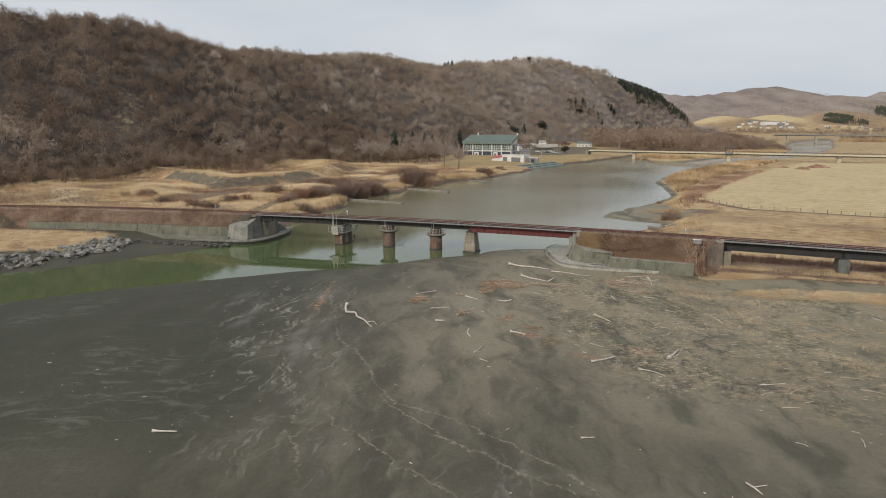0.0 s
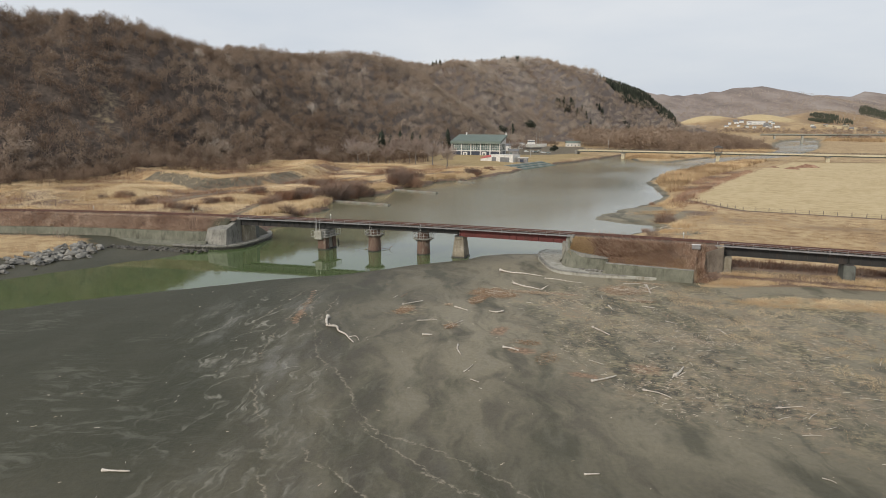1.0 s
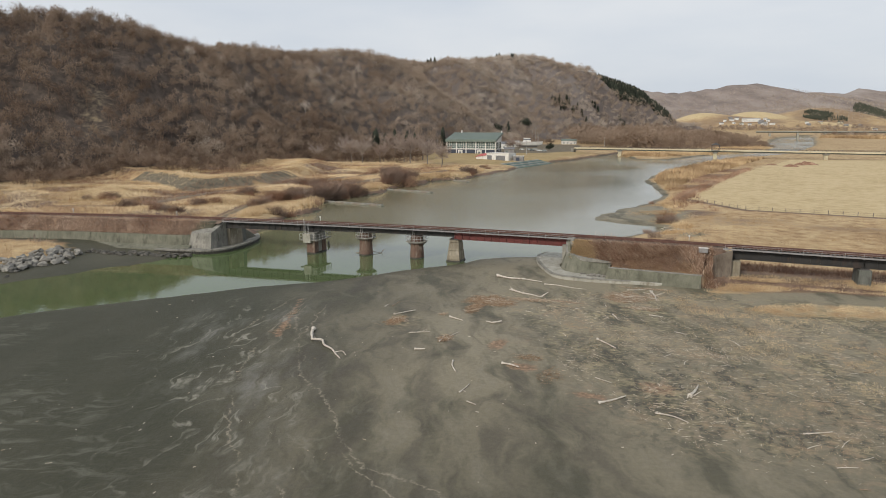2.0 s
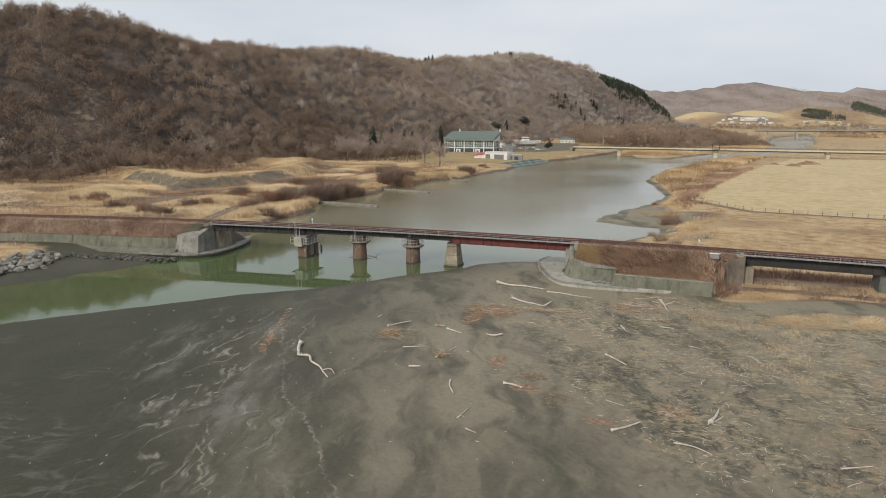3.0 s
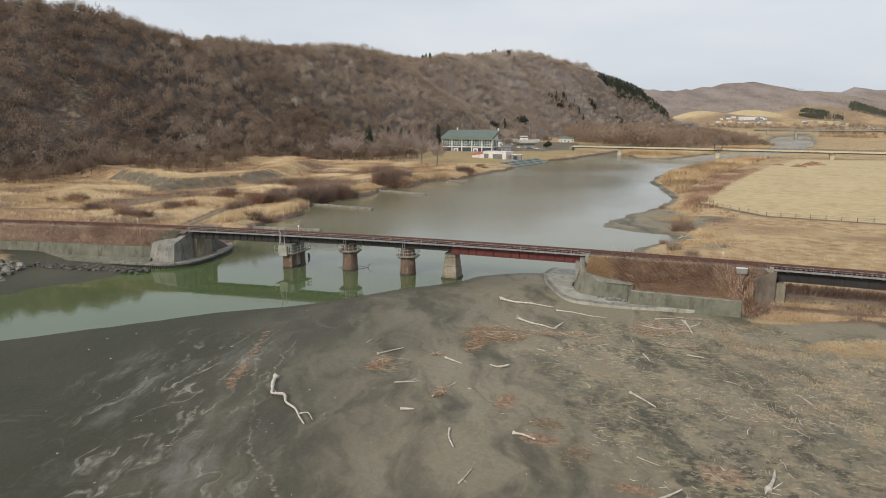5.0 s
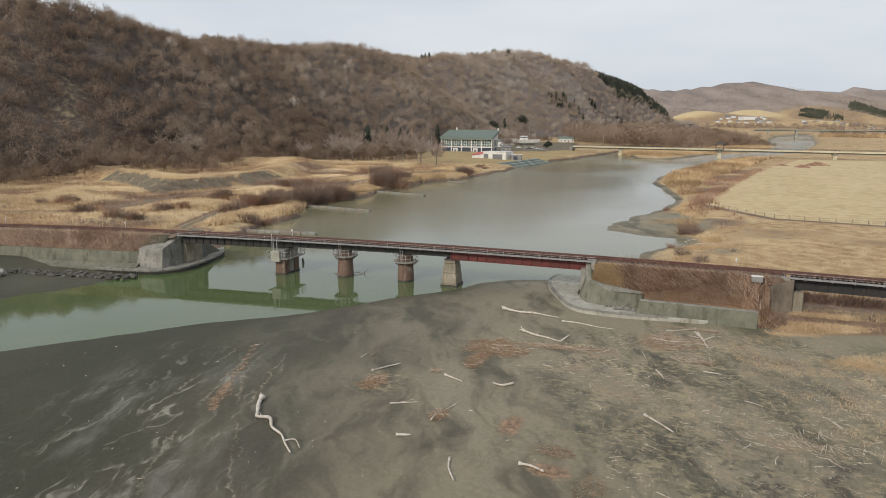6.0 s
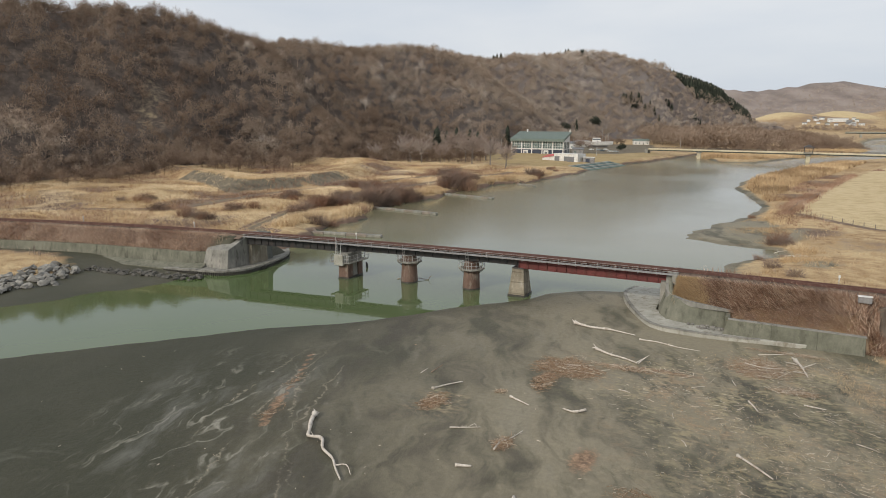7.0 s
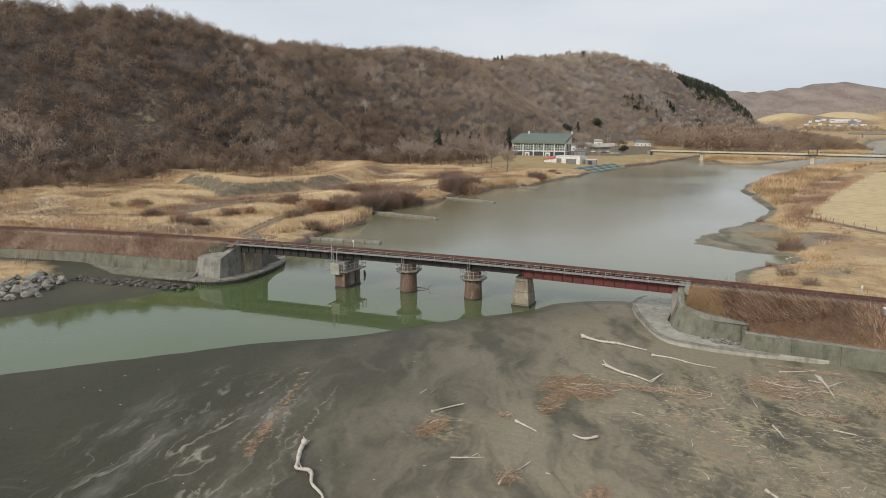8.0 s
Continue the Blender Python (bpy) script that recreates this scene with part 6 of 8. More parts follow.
# thickets: centre, half length along and across the bank, shrubs, size
for x, y, sx, sy, n, s in ((-104, 352, 3, 8, 7, 0.5), (-112, 368, 5, 5, 8, 0.5), (-118, 182, 4.5, 7, 15, 1.25), (-114, 200, 4, 8, 20, 1.5), (-113, 214, 3, 5, 9, 1.35), (-115, 256, 3.2, 9, 22, 1.7), (-119, 274, 4, 6, 10, 1.5), (-104, 318, 2.2, 4, 7, 1.3), (-118, 164, 2, 3, 5, 0.9), (-129, 144, 3, 3, 7, 0.9), (-141, 190, 5, 4, 6, 0.9), (-150, 152, 5, 3, 6, 0.8), (-140, 232, 5, 8, 8, 1.1), (-139, 300, 6, 7, 9, 1.2), (-128, 200, 3, 6, 6, 1.0), (-170, 165, 6, 5, 5, 0.8), (-104, 158, 2, 4, 4, 0.8), (-133, 160, 3, 4, 5, 0.8)):
    for k in range(n):
        WILLOWS.append((x + wr_.gauss(0, sx * 0.6), y + wr_.gauss(0, sy * 0.6), s * wr_.uniform(0.7, 1.4)))
for i, (x, y, s) in enumerate(WILLOWS):
    pv, pf = SHRUB[i % 4]
    me = fast_mesh("bare_shrub", pv * s, pf, twig_mat if i % 3 else stalk_mat, np.full(len(pv), 0.48 + 0.16 * math.sin(i * 1.7)))
    ob = tagged(new("bare_shrub", me), "leafless brown willow shrub among dry reeds", "shrub", "bare shrubs on the banks")
    ob.location, ob.rotation_euler = (x, y, gz(x, y) - 0.2), (0, 0, i * 0.9)


def clumps(x, y, size, shift, lo, gain):
    return np.clip((vnoise(x, y, size, shift) - lo) * gain, 0, 1)


# reeds on both banks
LEFT_BANK = [(-100, 134), (-106, 150), (-104, 172), (-115, 194), (-112, 228), (-114, 240), (-111, 285), (-103, 296), (-100, 330), (-110, 372), (-160, 372), (-205, 380), (-236, 340), (-245, 262), (-256, 228), (-244, 170), (-228, 128), (-224, 104), (-190, 97), (-150, 110), (-112, 121)]
x, y = scatter(52000, LEFT_BANK, 51, lambda x, y: np.clip(clumps(x, y, 15, 8, 0.25, 3) + 0.1, 0, 1) * np.clip(west_path(x, y) / 1.6 - 0.7, 0, 1) * (1 - 0.93 * ((terrace(x, y) > 0.5) & (terrace(x, y) < 7.5) & (x > -222) & (y < 255))))
shade = np.clip(0.14 + 1.15 * vnoise(x, y, 15, 8) + 0.5 * (vnoise(x, y, 5, 3) - 0.5), 0, 1)
blades("dry_reeds", x, y, 0.95, 0.1, 0.75, shade, reed_mat, "tall dry tan reeds along the riverbank", "reeds", 52, swirl=lambda x, y: vnoise(x, y, 11, 5) * 8)
x, y = scatter(15000, LEFT_BANK, 151, lambda x, y: clumps(x, y, 15, 8, 0.52, -7) * clumps(x, y, 5, 2, 0.25, 3) * np.clip(west_path(x, y) / 1.6 - 0.7, 0, 1))
blades("dead_stalks", x, y, 1.2, 0.1, 0.55, np.clip(0.15 + 0.6 * vnoise(x, y, 6, 2), 0, 1), stalk_mat, "brown dead weed stalks in the hollows among reeds", "weeds", 152, spread=0.5)
x, y = scatter(3000, [(-232, 128), (-190, 112), (-140, 118), (-134, 136), (-150, 148), (-176, 140), (-205, 150), (-226, 160)], 251, lambda x, y: clumps(x, y, 9, 4, 0.35, 4))
blades("dead_stalks", x, y, 1.1, 0.1, 0.7, np.clip(0.2 + 0.6 * vnoise(x, y, 5, 2), 0, 1), stalk_mat, "brown dead weeds beside the railway", "weeds", 252, spread=0.6)
x, y = scatter(1500, [(-222, 226), (-206, 217), (-168, 193), (-161, 232), (-170, 240), (-176, 212), (-208, 232)], 153, lambda x, y: ((terrace(x, y) > 6.5) & (terrace(x, y) < 10.5)) * 1.0)
blades("dry_reeds", x, y, 1.3, 0.14, 0.5, 0.85, reed_mat, "a pale fringe of dry grass along a gravel terrace", "reeds", 154, spread=0.5)
EDGE = [(-100, 134), (-104, 150), (-102.5, 172), (-113, 195), (-109, 230), (-112, 240), (-109, 285), (-101, 296), (-100, 312), (-112, 312), (-114, 285), (-118, 240), (-116, 230), (-119, 195), (-111, 172), (-112, 150)]
x, y = scatter(6500, EDGE, 53, lambda x, y: clumps(x, y, 8, 2, 0.4, 6))
blades("dry_reeds", x, y, 1.5, 0.16, 0.5, np.clip(0.5 + 0.5 * vnoise(x, y, 6, 1), 0, 1), reed_mat, "tall pale dry reeds at the water's edge", "reeds", 54)
RIGHT_BANK = [(-12, 180), (-6, 172), (-10, 150), (-14, 133), (-6, 126), (20, 124), (60, 122), (110, 150), (140, 176), (60, 194), (34, 200), (12, 205), (2, 220), (-5, 232), (6, 292), (28, 400), (60, 528), (46, 560), (12, 470), (-8, 388), (-15, 350), (-15, 305), (-9, 270), (-8, 240), (-13, 222), (-8, 205)]
x, y = scatter(40000, RIGHT_BANK, 55, lambda x, y: np.clip(clumps(x, y, 14, 5, 0.3, 2.2) + 0.15, 0, 1))
shade = np.clip(0.22 + 0.6 * vnoise(x, y, 16, 9) + 0.35 * (vnoise(x, y, 5, 3) - 0.5), 0, 1)
blades("dry_reeds", x, y, 0.5, 0.09, 1.05, shade, reed_mat, "dry tan reeds and grass between river and field", "reeds", 56)
x, y = scatter(5000, [(-8, 388), (-15, 350), (-16, 305), (-9, 270), (-4, 290), (4, 340), (24, 420), (50, 540), (36, 540), (12, 470)], 57)
blades("dry_reeds", x, y, 2.2, 0.3, 0.3, np.clip(0.1 + 0.75 * vnoise(x, y, 9, 1), 0, 1), reed_mat, "tall russet reeds on the eastern riverbank", "reeds", 58)
x, y = scatter(5000, [(-22, 186), (-20, 200), (-14, 218), (-6, 226), (-3, 205), (-6, 186), (-9, 178)], 157, lambda x, y: clumps(x, y, 11, 3, 0.42, 3) * np.clip((x + 19) / 9, 0, 1))
blades("dry_reeds", x, y, 0.4, 0.07, 1.15, np.clip(0.25 + 0.6 * vnoise(x, y, 4, 2), 0, 1), reed_mat, "pale grass tufts on a muddy sand bar", "reeds", 158)
x, y = scatter(2600, [(-6, 300), (-10, 268), (-5, 240), (-9, 222), (-4, 200), (6, 200), (2, 222), (0, 240), (8, 292), (26, 396), (14, 400), (2, 340)], 159, lambda x, y: clumps(x, y, 7, 6, 0.42, 5))
blades("dead_stalks", x, y, 1.2, 0.14, 0.7, np.clip(0.2 + 0.6 * vnoise(x, y, 5, 2), 0, 1), stalk_mat, "brown dead stalks in patches on the eastern bank", "weeds", 160, spread=0.6)
x, y = scatter(9000, [(-60, 560), (-20, 545), (10, 610), (60, 720), (100, 900), (60, 900), (10, 700), (-60, 660)], 59)
blades("dry_reeds", x, y, 2.0, 0.5, 0.3, np.clip(0.35 + 0.5 * vnoise(x, y, 20, 1), 0, 1), reed_mat, "dry reeds beyond the road bridge", "reeds", 60)
x, y = scatter(5000, [(215, 1330), (300, 1240), (420, 1260), (520, 1340), (520, 1460), (250, 1470)], 259, lambda x, y: clumps(x, y, 40, 3, 0.35, 4))
blades("dry_reeds", x, y, 5.0, 1.6, 0.4, np.clip(0.2 + 0.5 * vnoise(x, y, 40, 1), 0, 1), reed_mat, "russet reeds and brush before the highway bridge", "reeds", 260, spread=1.5)
es = np.random.default_rng(270)
y = es.uniform(136, 400, 9000)
x = np.interp(y, [136, 150, 165, 178, 200, 222, 240, 270, 303, 348, 400], [-16, -11, -4, -6, -11, -10, -8, -10, -15, -15, -8]) + np.abs(es.normal(0, 3.0, 9000))
ok = es.random(9000) < clumps(x, y, 6, 4, 0.42, 5)
x, y = x[ok], y[ok]
blades("dry_reeds", x, y, 0.9, 0.12, 0.7, np.clip(0.35 + 0.6 * vnoise(x, y, 6, 1), 0, 1), reed_mat, "clumps of pale reeds along the muddy eastern shore", "reeds", 271, spread=0.5)
# a brown hedge and the pasture's stubble
x = np.interp(np.linspace(0, 3, 2200), [0, 1, 2, 3], [-5, -2, 6, 29]) + np.random.default_rng(160).normal(0, 1.2, 2200)
y = np.interp(np.linspace(0, 3, 2200), [0, 1, 2, 3], [229, 250, 293, 404]) + np.random.default_rng(161).normal(0, 2, 2200)
blades("dead_stalks", x, y, 1.2, 0.14, 0.6, np.clip(0.4 + 0.5 * vnoise(x, y, 6, 2), 0, 1), stalk_mat, "brown hedge of dead stalks beside the pasture", "weeds", 162, spread=0.5)
x, y = scatter(9000, [(-2, 232), (12.5, 209), (35, 205), (110, 190), (150, 300), (100, 420), (40, 400), (10, 293)], 61)
blades("stubble", x, y, 0.14, 0.12, 1.0, np.clip(0.62 + 0.3 * vnoise(x, y, 9, 1), 0, 1), reed_mat, "short dry pasture grass", "grass", 62)

# dead vines and grass on the railway banks
EAST_BANK = [(-19.8, 113.6), (-13.6, 113.4), (-13.6, 110.7), (-0.6, 110.7), (0.8, 111.8), (0.9, 116.0), (-19.8, 116.8)]
COMBED = [(-17.5, 116.6), (-15.5, 113.8), (-13.4, 113.2), (-13.4, 112.2), (-5, 114.6), (-3.6, 116.2)]
MATTED = [(-13.5, 112.6), (-13.5, 110.7), (-1.2, 110.7), (-2.6, 112.6), (-5.5, 115.4)]
TANGLE = [(-4.2, 116.2), (-2.2, 111.6), (-0.6, 110.8), (0.9, 111.8), (1.0, 116.0)]
x, y = scatter(5200, [(max(a, -16.4), b_) for a, b_ in EAST_BANK], 63)
blades("dead_vines", x, y, 0.55, 0.05, 1.38, np.clip(0.45 + 0.5 * vnoise(x, y, 1.6, 6), 0, 1), stalk_mat, "tangled reddish-brown dead vines on the railway bank", "vines", 64, spread=0.35, swirl=lambda x, y: -2.2 + 1.2 * vnoise(x, y, 2.5, 3))
x, y = scatter(2100, COMBED, 163)
blades("dead_vines", x, y, 1.4, 0.07, 1.22, np.clip(np.random.default_rng(5).choice([0.3, 0.55, 0.75, 0.95], len(x)) + 0.3 * (vnoise(x, y, 0.9, 9) - 0.5), 0, 1), stalk_mat, "long brown and pale dead canes combed down the bank", "vines", 164, spread=0.3, swirl=lambda x, y: -2.75 + 0.5 * vnoise(x, y, 2.2, 3))
x, y = scatter(2600, MATTED, 263)
blades("dead_vines", x, y, 0.6, 0.045, 1.46, np.clip(0.45 + 0.35 * vnoise(x, y, 1.2, 9), 0, 1), stalk_mat, "flattened russet dead growth above the low wall", "vines", 264, spread=0.3, swirl=lambda x, y: -2.9 + 0.5 * vnoise(x, y, 3, 3))
x, y = scatter(1200, TANGLE, 363, lambda x, y: np.clip(0.2 + clumps(x, y, 1.3, 3, 0.4, 4), 0, 1))
blades("dead_vines", x, y, 1.0, 0.06, 1.1, np.clip(np.random.default_rng(6).choice([0.2, 0.5, 0.7, 0.95], len(x)) + 0.3 * (vnoise(x, y, 0.8, 9) - 0.5), 0, 1), stalk_mat, "arching dead canes in a dark hollow of the bank", "vines", 364, spread=0.3, swirl=lambda x, y: vnoise(x, y, 2.6, 3) * 7)
x, y = scatter(260, [(-0.5, 109.9), (1.0, 109.8), (1.8, 112.6), (-0.3, 112)], 463)
blades("dead_vines", x, y, 1.1, 0.06, 0.9, np.random.default_rng(7).choice([0.1, 0.4, 0.9], len(x)), stalk_mat, "dead canes hanging round the end of the low wall", "vines", 464, spread=0.25)
x, y = scatter(3600, [(-20.4, 113.6), (-16.6, 113.2), (-16.2, 115), (-17.6, 117), (-20.4, 117)], 65)
blades("dry_grass", x, y, 0.45, 0.06, 1.2, np.clip(0.55 + 0.4 * vnoise(x, y, 2, 1), 0, 1), reed_mat, "tan dry grass by the bridge end", "grass", 66, swirl=lambda x, y: -1.8 + 0 * x)
x, y = scatter(9000, [(-150, 96.5), (-128, 104.3), (-115, 107.3), (-105, 108.7), (-95, 110.4), (-91, 113.5), (-91, 114.6), (-110, 111.2), (-131, 107), (-150, 101.5)], 67)
shade = np.clip(0.3 + 0.75 * vnoise(x, y, 3.5, 6), 0, 1)
blades("dead_vines", x, y, 0.8, 0.06, 1.0, shade, stalk_mat, "brown dead grass and vines on the railway bank", "vines", 68, spread=0.35)
x, y = scatter(2600, [(-140, 100.3), (-128, 104.1), (-115, 107.1), (-105, 108.5), (-96, 109.9), (-93.4, 111.2), (-93.8, 111.9), (-96, 110.8), (-105, 109.4), (-115, 108), (-128, 105), (-140, 101.2)], 167)
blades("dead_vines", x, y, 0.7, 0.05, 1.2, np.clip(0.3 + 0.7 * vnoise(x, y, 2.5, 6), 0, 1), stalk_mat, "dead growth along the top of the retaining wall", "vines", 168, spread=0.25)
x, y = scatter(5200, [(-150, 106), (-131, 111.2), (-110, 115.4), (-92, 118.6), (-92, 122), (-112, 120.5), (-150, 111)], 69)
blades("dead_vines", x, y, 0.8, 0.07, 0.8, np.clip(0.3 + 0.7 * vnoise(x, y, 4, 6), 0, 1), stalk_mat, "brown dead stalks beyond the track", "vines", 70)
x, y = scatter(3600, [(-18, 121.5), (2, 121), (40, 118.5), (60, 118), (60, 124), (20, 126), (-6, 127), (-14, 127)], 71)
blades("dead_vines", x, y, 1.0, 0.07, 0.7, np.clip(0.2 + 0.7 * vnoise(x, y, 3, 6), 0, 1), stalk_mat, "russet dead stalks below the eastern bridge", "vines", 72)
x, y = scatter(6000, [(-0.5, 107.8), (6, 109.2), (13, 112.2), (40, 111.5), (40, 118), (4, 118), (3, 112)], 73, lambda x, y: np.clip(0.25 + clumps(x, y, 3, 4, 0.4, 4), 0, 1))
blades("dry_grass", x, y, 0.45, 0.06, 0.8, np.clip(0.3 + 0.7 * vnoise(x, y, 3, 2), 0, 1), reed_mat, "dry tan grass at the foot of the bridge", "grass", 74)
x, y = scatter(3400, ISLE, 75, lambda x, y: np.clip(0.08 + clumps(x, y, 2.4, 4, 0.4, 4), 0, 1))
blades("dry_grass", x, y, 0.32, 0.05, 1.0, np.clip(0.35 + 0.55 * vnoise(x, y, 4, 2) + (y - 101) * 0.1, 0, 1), reed_mat, "a low mound of dry tan and russet grass", "grass", 76)
x, y = scatter(2600, [(-150, 66), (-113, 84), (-110, 97), (-122, 103.5), (-150, 95)], 77)
blades("dry_grass", x, y, 0.4, 0.08, 0.8, np.clip(0.5 + 0.5 * vnoise(x, y, 4, 2), 0, 1), reed_mat, "dry yellow grass behind boulders", "grass", 78)
# thin dead grass lying over the landward sand
x, y = scatter(11000, [(-26, 96), (-14, 70), (-2, 58), (16, 52), (44, 60), (44, 96), (8, 98), (-2, 106), (-12, 106)], 79, lambda x, y: np.clip(clumps(x, y, 5, 7, 0.38, 3) * np.clip((x + 26) / 22, 0.15, 1), 0, 1))
blades("beach_grass", x, y, 0.3, 0.03, 1.4, np.clip(0.35 + 0.5 * vnoise(x, y, 5, 2), 0, 1), reed_mat, "thin dead grass lying on dark sand", "grass", 80, spread=0.4)

x, y = scatter(15000, [(-6, 107), (-3, 94), (2, 84), (8, 74), (20, 62), (44, 58), (44, 98), (20, 97), (9, 97), (2, 107)], 179, lambda x, y: np.clip(clumps(x, y, 4.5, 2, 0.4, 4) + 0.12, 0, 1) * clumps(x, y, 1.2, 6, 0.35, 4))
blades("beach_grass", x, y, 0.34, 0.035, 1.0, np.clip(0.45 + 0.5 * vnoise(x, y, 4, 2), 0, 1), reed_mat, "small tan grass tufts in dark sand", "grass", 180, spread=0.22)
x, y = scatter(3600, [(-22, 92), (-12, 72), (-4, 62), (14, 60), (8, 78), (-2, 96), (-12, 100)], 181, lambda x, y: clumps(x, y, 3.2, 4, 0.55, 6))
blades("beach_grass", x, y, 0.26, 0.03, 1.2, np.clip(0.15 + 0.6 * vnoise(x, y, 3, 2), 0, 1), reed_mat, "flattened brown grass tufts among drift litter", "grass", 182, spread=0.25)

# ---- driftwood ----


def log(points, r0, r1, mat, label, branches=(), group="driftwood on the sand"):
    """A bent, tapering log lying on the sand, with knots, broken roots at its thick end and side branches."""
    rr = random.Random(int(abs(points[0][0] * 97 + points[0][1] * 31)))
    thick, thin = max(r0, r1), min(r0, r1)
    base = [(x + rr.gauss(0, thick * 0.35), y + rr.gauss(0, thick * 0.35), gz(x, y) + thick * 0.6 + dz) for x, y, dz in points]
    pts = curve_points(base, 5)
    n = len(pts)
    first, last = (r0 * 0.74, r1 * 0.6) if r0 >= r1 else (r0 * 0.6, r1 * 0.74)
    rad = [max(0.02, (first + (last - first) * (i / (n - 1)) ** 0.85) * (1 + rr.uniform(-0.2, 0.2))) for i in range(n)]
    if r0 >= 0.12:
        rad[0], rad[1] = rad[0] * 1.5, rad[1] * 1.2
    ob = thing("driftwood_log", Geo().tube(pts, rad, 8), mat, label, "driftwood", group, smooth=True)
    for br in branches:
        bp = curve_points([(x, y, gz(x, y) + r1 * 0.8 + dz) for x, y, dz in br], 3)
        part("branch", Geo().tube(bp, [max(0.018, r1 * 0.6 * (1 - 0.7 * i / len(bp))) for i in range(len(bp))], 6), mat, ob)
    if r0 >= 0.18:
        d = (pts[0] - pts[2]).normalized()
        for k in range(4):
            q = pts[0] + (d * rr.uniform(0.1, 0.3) + Vector((rr.uniform(-0.35, 0.35), rr.uniform(-0.35, 0.35), rr.uniform(-0.1, 0.2)))) * (r0 / 0.22)
            part("root", Geo().tube([pts[0] - d * 0.1, (pts[0] + q) / 2 + Vector((0, 0, 0.04)), q], [r0 * 0.45, r0 * 0.28, 0.02], 5), mat, ob)
    if n > 14 and r0 >= 0.09:
        for k in range(2):
            i = rr.randrange(4, n - 2)
            q = pts[i] + Vector((rr.uniform(-0.5, 0.5), rr.uniform(-0.5, 0.5), rr.uniform(0.05, 0.25)))
            part("stub", Geo().tube([pts[i], q], [rad[i] * 0.45, 0.015], 5), mat, ob)
    return ob


log([(-42.6, 71.8, 0.12), (-42.1, 70.8, 0.02), (-41.3, 69.6, 0), (-40.7, 68.75, 0.08), (-39.6, 68.6, 0.1), (-38.7, 67.6, 0.02), (-37.4, 66.9, 0), (-36.3, 65.9, 0), (-35.2, 64.9, 0)], 0.24, 0.1, drift_pale, "long forked bleached driftwood trunk on dark sand", [[(-36.6, 66.2, 0.05), (-35.8, 66.4, 0.2), (-35.0, 65.7, 0.02)]])
log([(-30.6, 106.6, 0.15), (-28.5, 106.1, 0), (-26, 105.9, 0), (-23.3, 105.4, 0)], 0.24, 0.08, drift_pale, "long straight bleached trunk with a root end", [[(-30.2, 106.5, 0.1), (-30.9, 107.2, 0.35)], [(-28, 106.1, 0.05), (-26.5, 106.5, 0.1), (-25, 105.9, 0.02)]])
log([(-22.6, 104.2, 0), (-20.5, 104.1, 0), (-18.4, 103.4, 0), (-16.2, 103.3, 0)], 0.12, 0.05, drift_pale, "thin grey driftwood pole on the sand")
log([(-26.1, 98.7, 0.1), (-24.4, 97.7, 0), (-22.9, 97.2, 0), (-21.4, 96.4, 0)], 0.2, 0.1, drift_pale, "bleached trunk with tangled roots at one end", [[(-26, 98.6, 0.1), (-26.5, 99.2, 0.4)], [(-21.6, 96.6, 0), (-20.6, 97.8, 0.5)], [(-21.4, 96.4, 0), (-20.8, 97.6, 0.4)]])
log([(-36.8, 81.3, 0), (-36.0, 82.8, 0), (-35.0, 83.9, 0.05)], 0.14, 0.08, drift_pale, "short bent bleached branch beside brown litter")
log([(-32.0, 75.0, 0), (-31.0, 75.4, 0), (-29.9, 76.0, 0)], 0.09, 0.05, drift_pale, "thin pale branch lying on sand", [[(-30.8, 75.5, 0), (-30.4, 76.0, 0.2), (-30.0, 75.6, 0.1)]])
log([(-27.6, 73.0, 0), (-27.7, 74.4, 0), (-27.1, 75.4, 0), (-26.7, 76.6, 0.1)], 0.1, 0.05, drift_pale, "crooked pale branch over brown litter")
log([(-29.9, 82.8, 0), (-28.8, 82.2, 0), (-27.8, 81.7, 0)], 0.12, 0.07, drift_pale, "short pale driftwood pole")
log([(-25.2, 82.4, 0), (-24.2, 82.2, 0), (-23.3, 82.8, 0.1)], 0.1, 0.16, drift_pale, "short bleached log with a thick end")
log([(-29.2, 69.8, 0), (-28.2, 70.0, 0)], 0.13, 0.12, drift_pale, "short sawn bleached log")
log([(-24.3, 67.8, 0), (-23.9, 66.6, 0), (-23.1, 65.2, 0)], 0.12, 0.1, drift_pale, "slightly bent bleached pole")
log([(-19.5, 68.8, 0), (-18.6, 68.6, 0), (-17.7, 68.3, 0)], 0.15, 0.12, drift_pale, "short thick bleached log")
log([(-11.8, 80.3, 0), (-10.8, 79.2, 0), (-9.6, 77.8, 0)], 0.12, 0.09, drift_pale, "straight pale driftwood pole")
log([(-9.5, 63.0, 0), (-8.6, 64.0, 0), (-7.5, 65.3, 0)], 0.13, 0.1, drift_pale, "straight bleached pole on stained sand")
log([(-2.2, 67.0, 0), (-1.9, 68.4, 0.05), (-1.6, 69.9, 0)], 0.2, 0.08, drift_pale, "pale root stump lying on dark sand", [[(-2.0, 67.4, 0), (-1.4, 68.0, 0.25)]])
log([(-21.3, 60.9, 0), (-21.1, 61.7, 0), (-20.9, 62.8, 0.05)], 0.1, 0.06, drift_pale, "small forked bleached stick", [[(-21.2, 61.5, 0), (-20.7, 61.0, 0.1)]])
log([(-20.1, 59.4, 0), (-19.2, 59.1, 0)], 0.09, 0.06, drift_pale, "small bleached stick on sand")
log([(-38.2, 34.8, 0), (-37.3, 34.9, 0), (-36.3, 35.3, 0)], 0.12, 0.1, drift_pale, "short bleached log on wet sand")
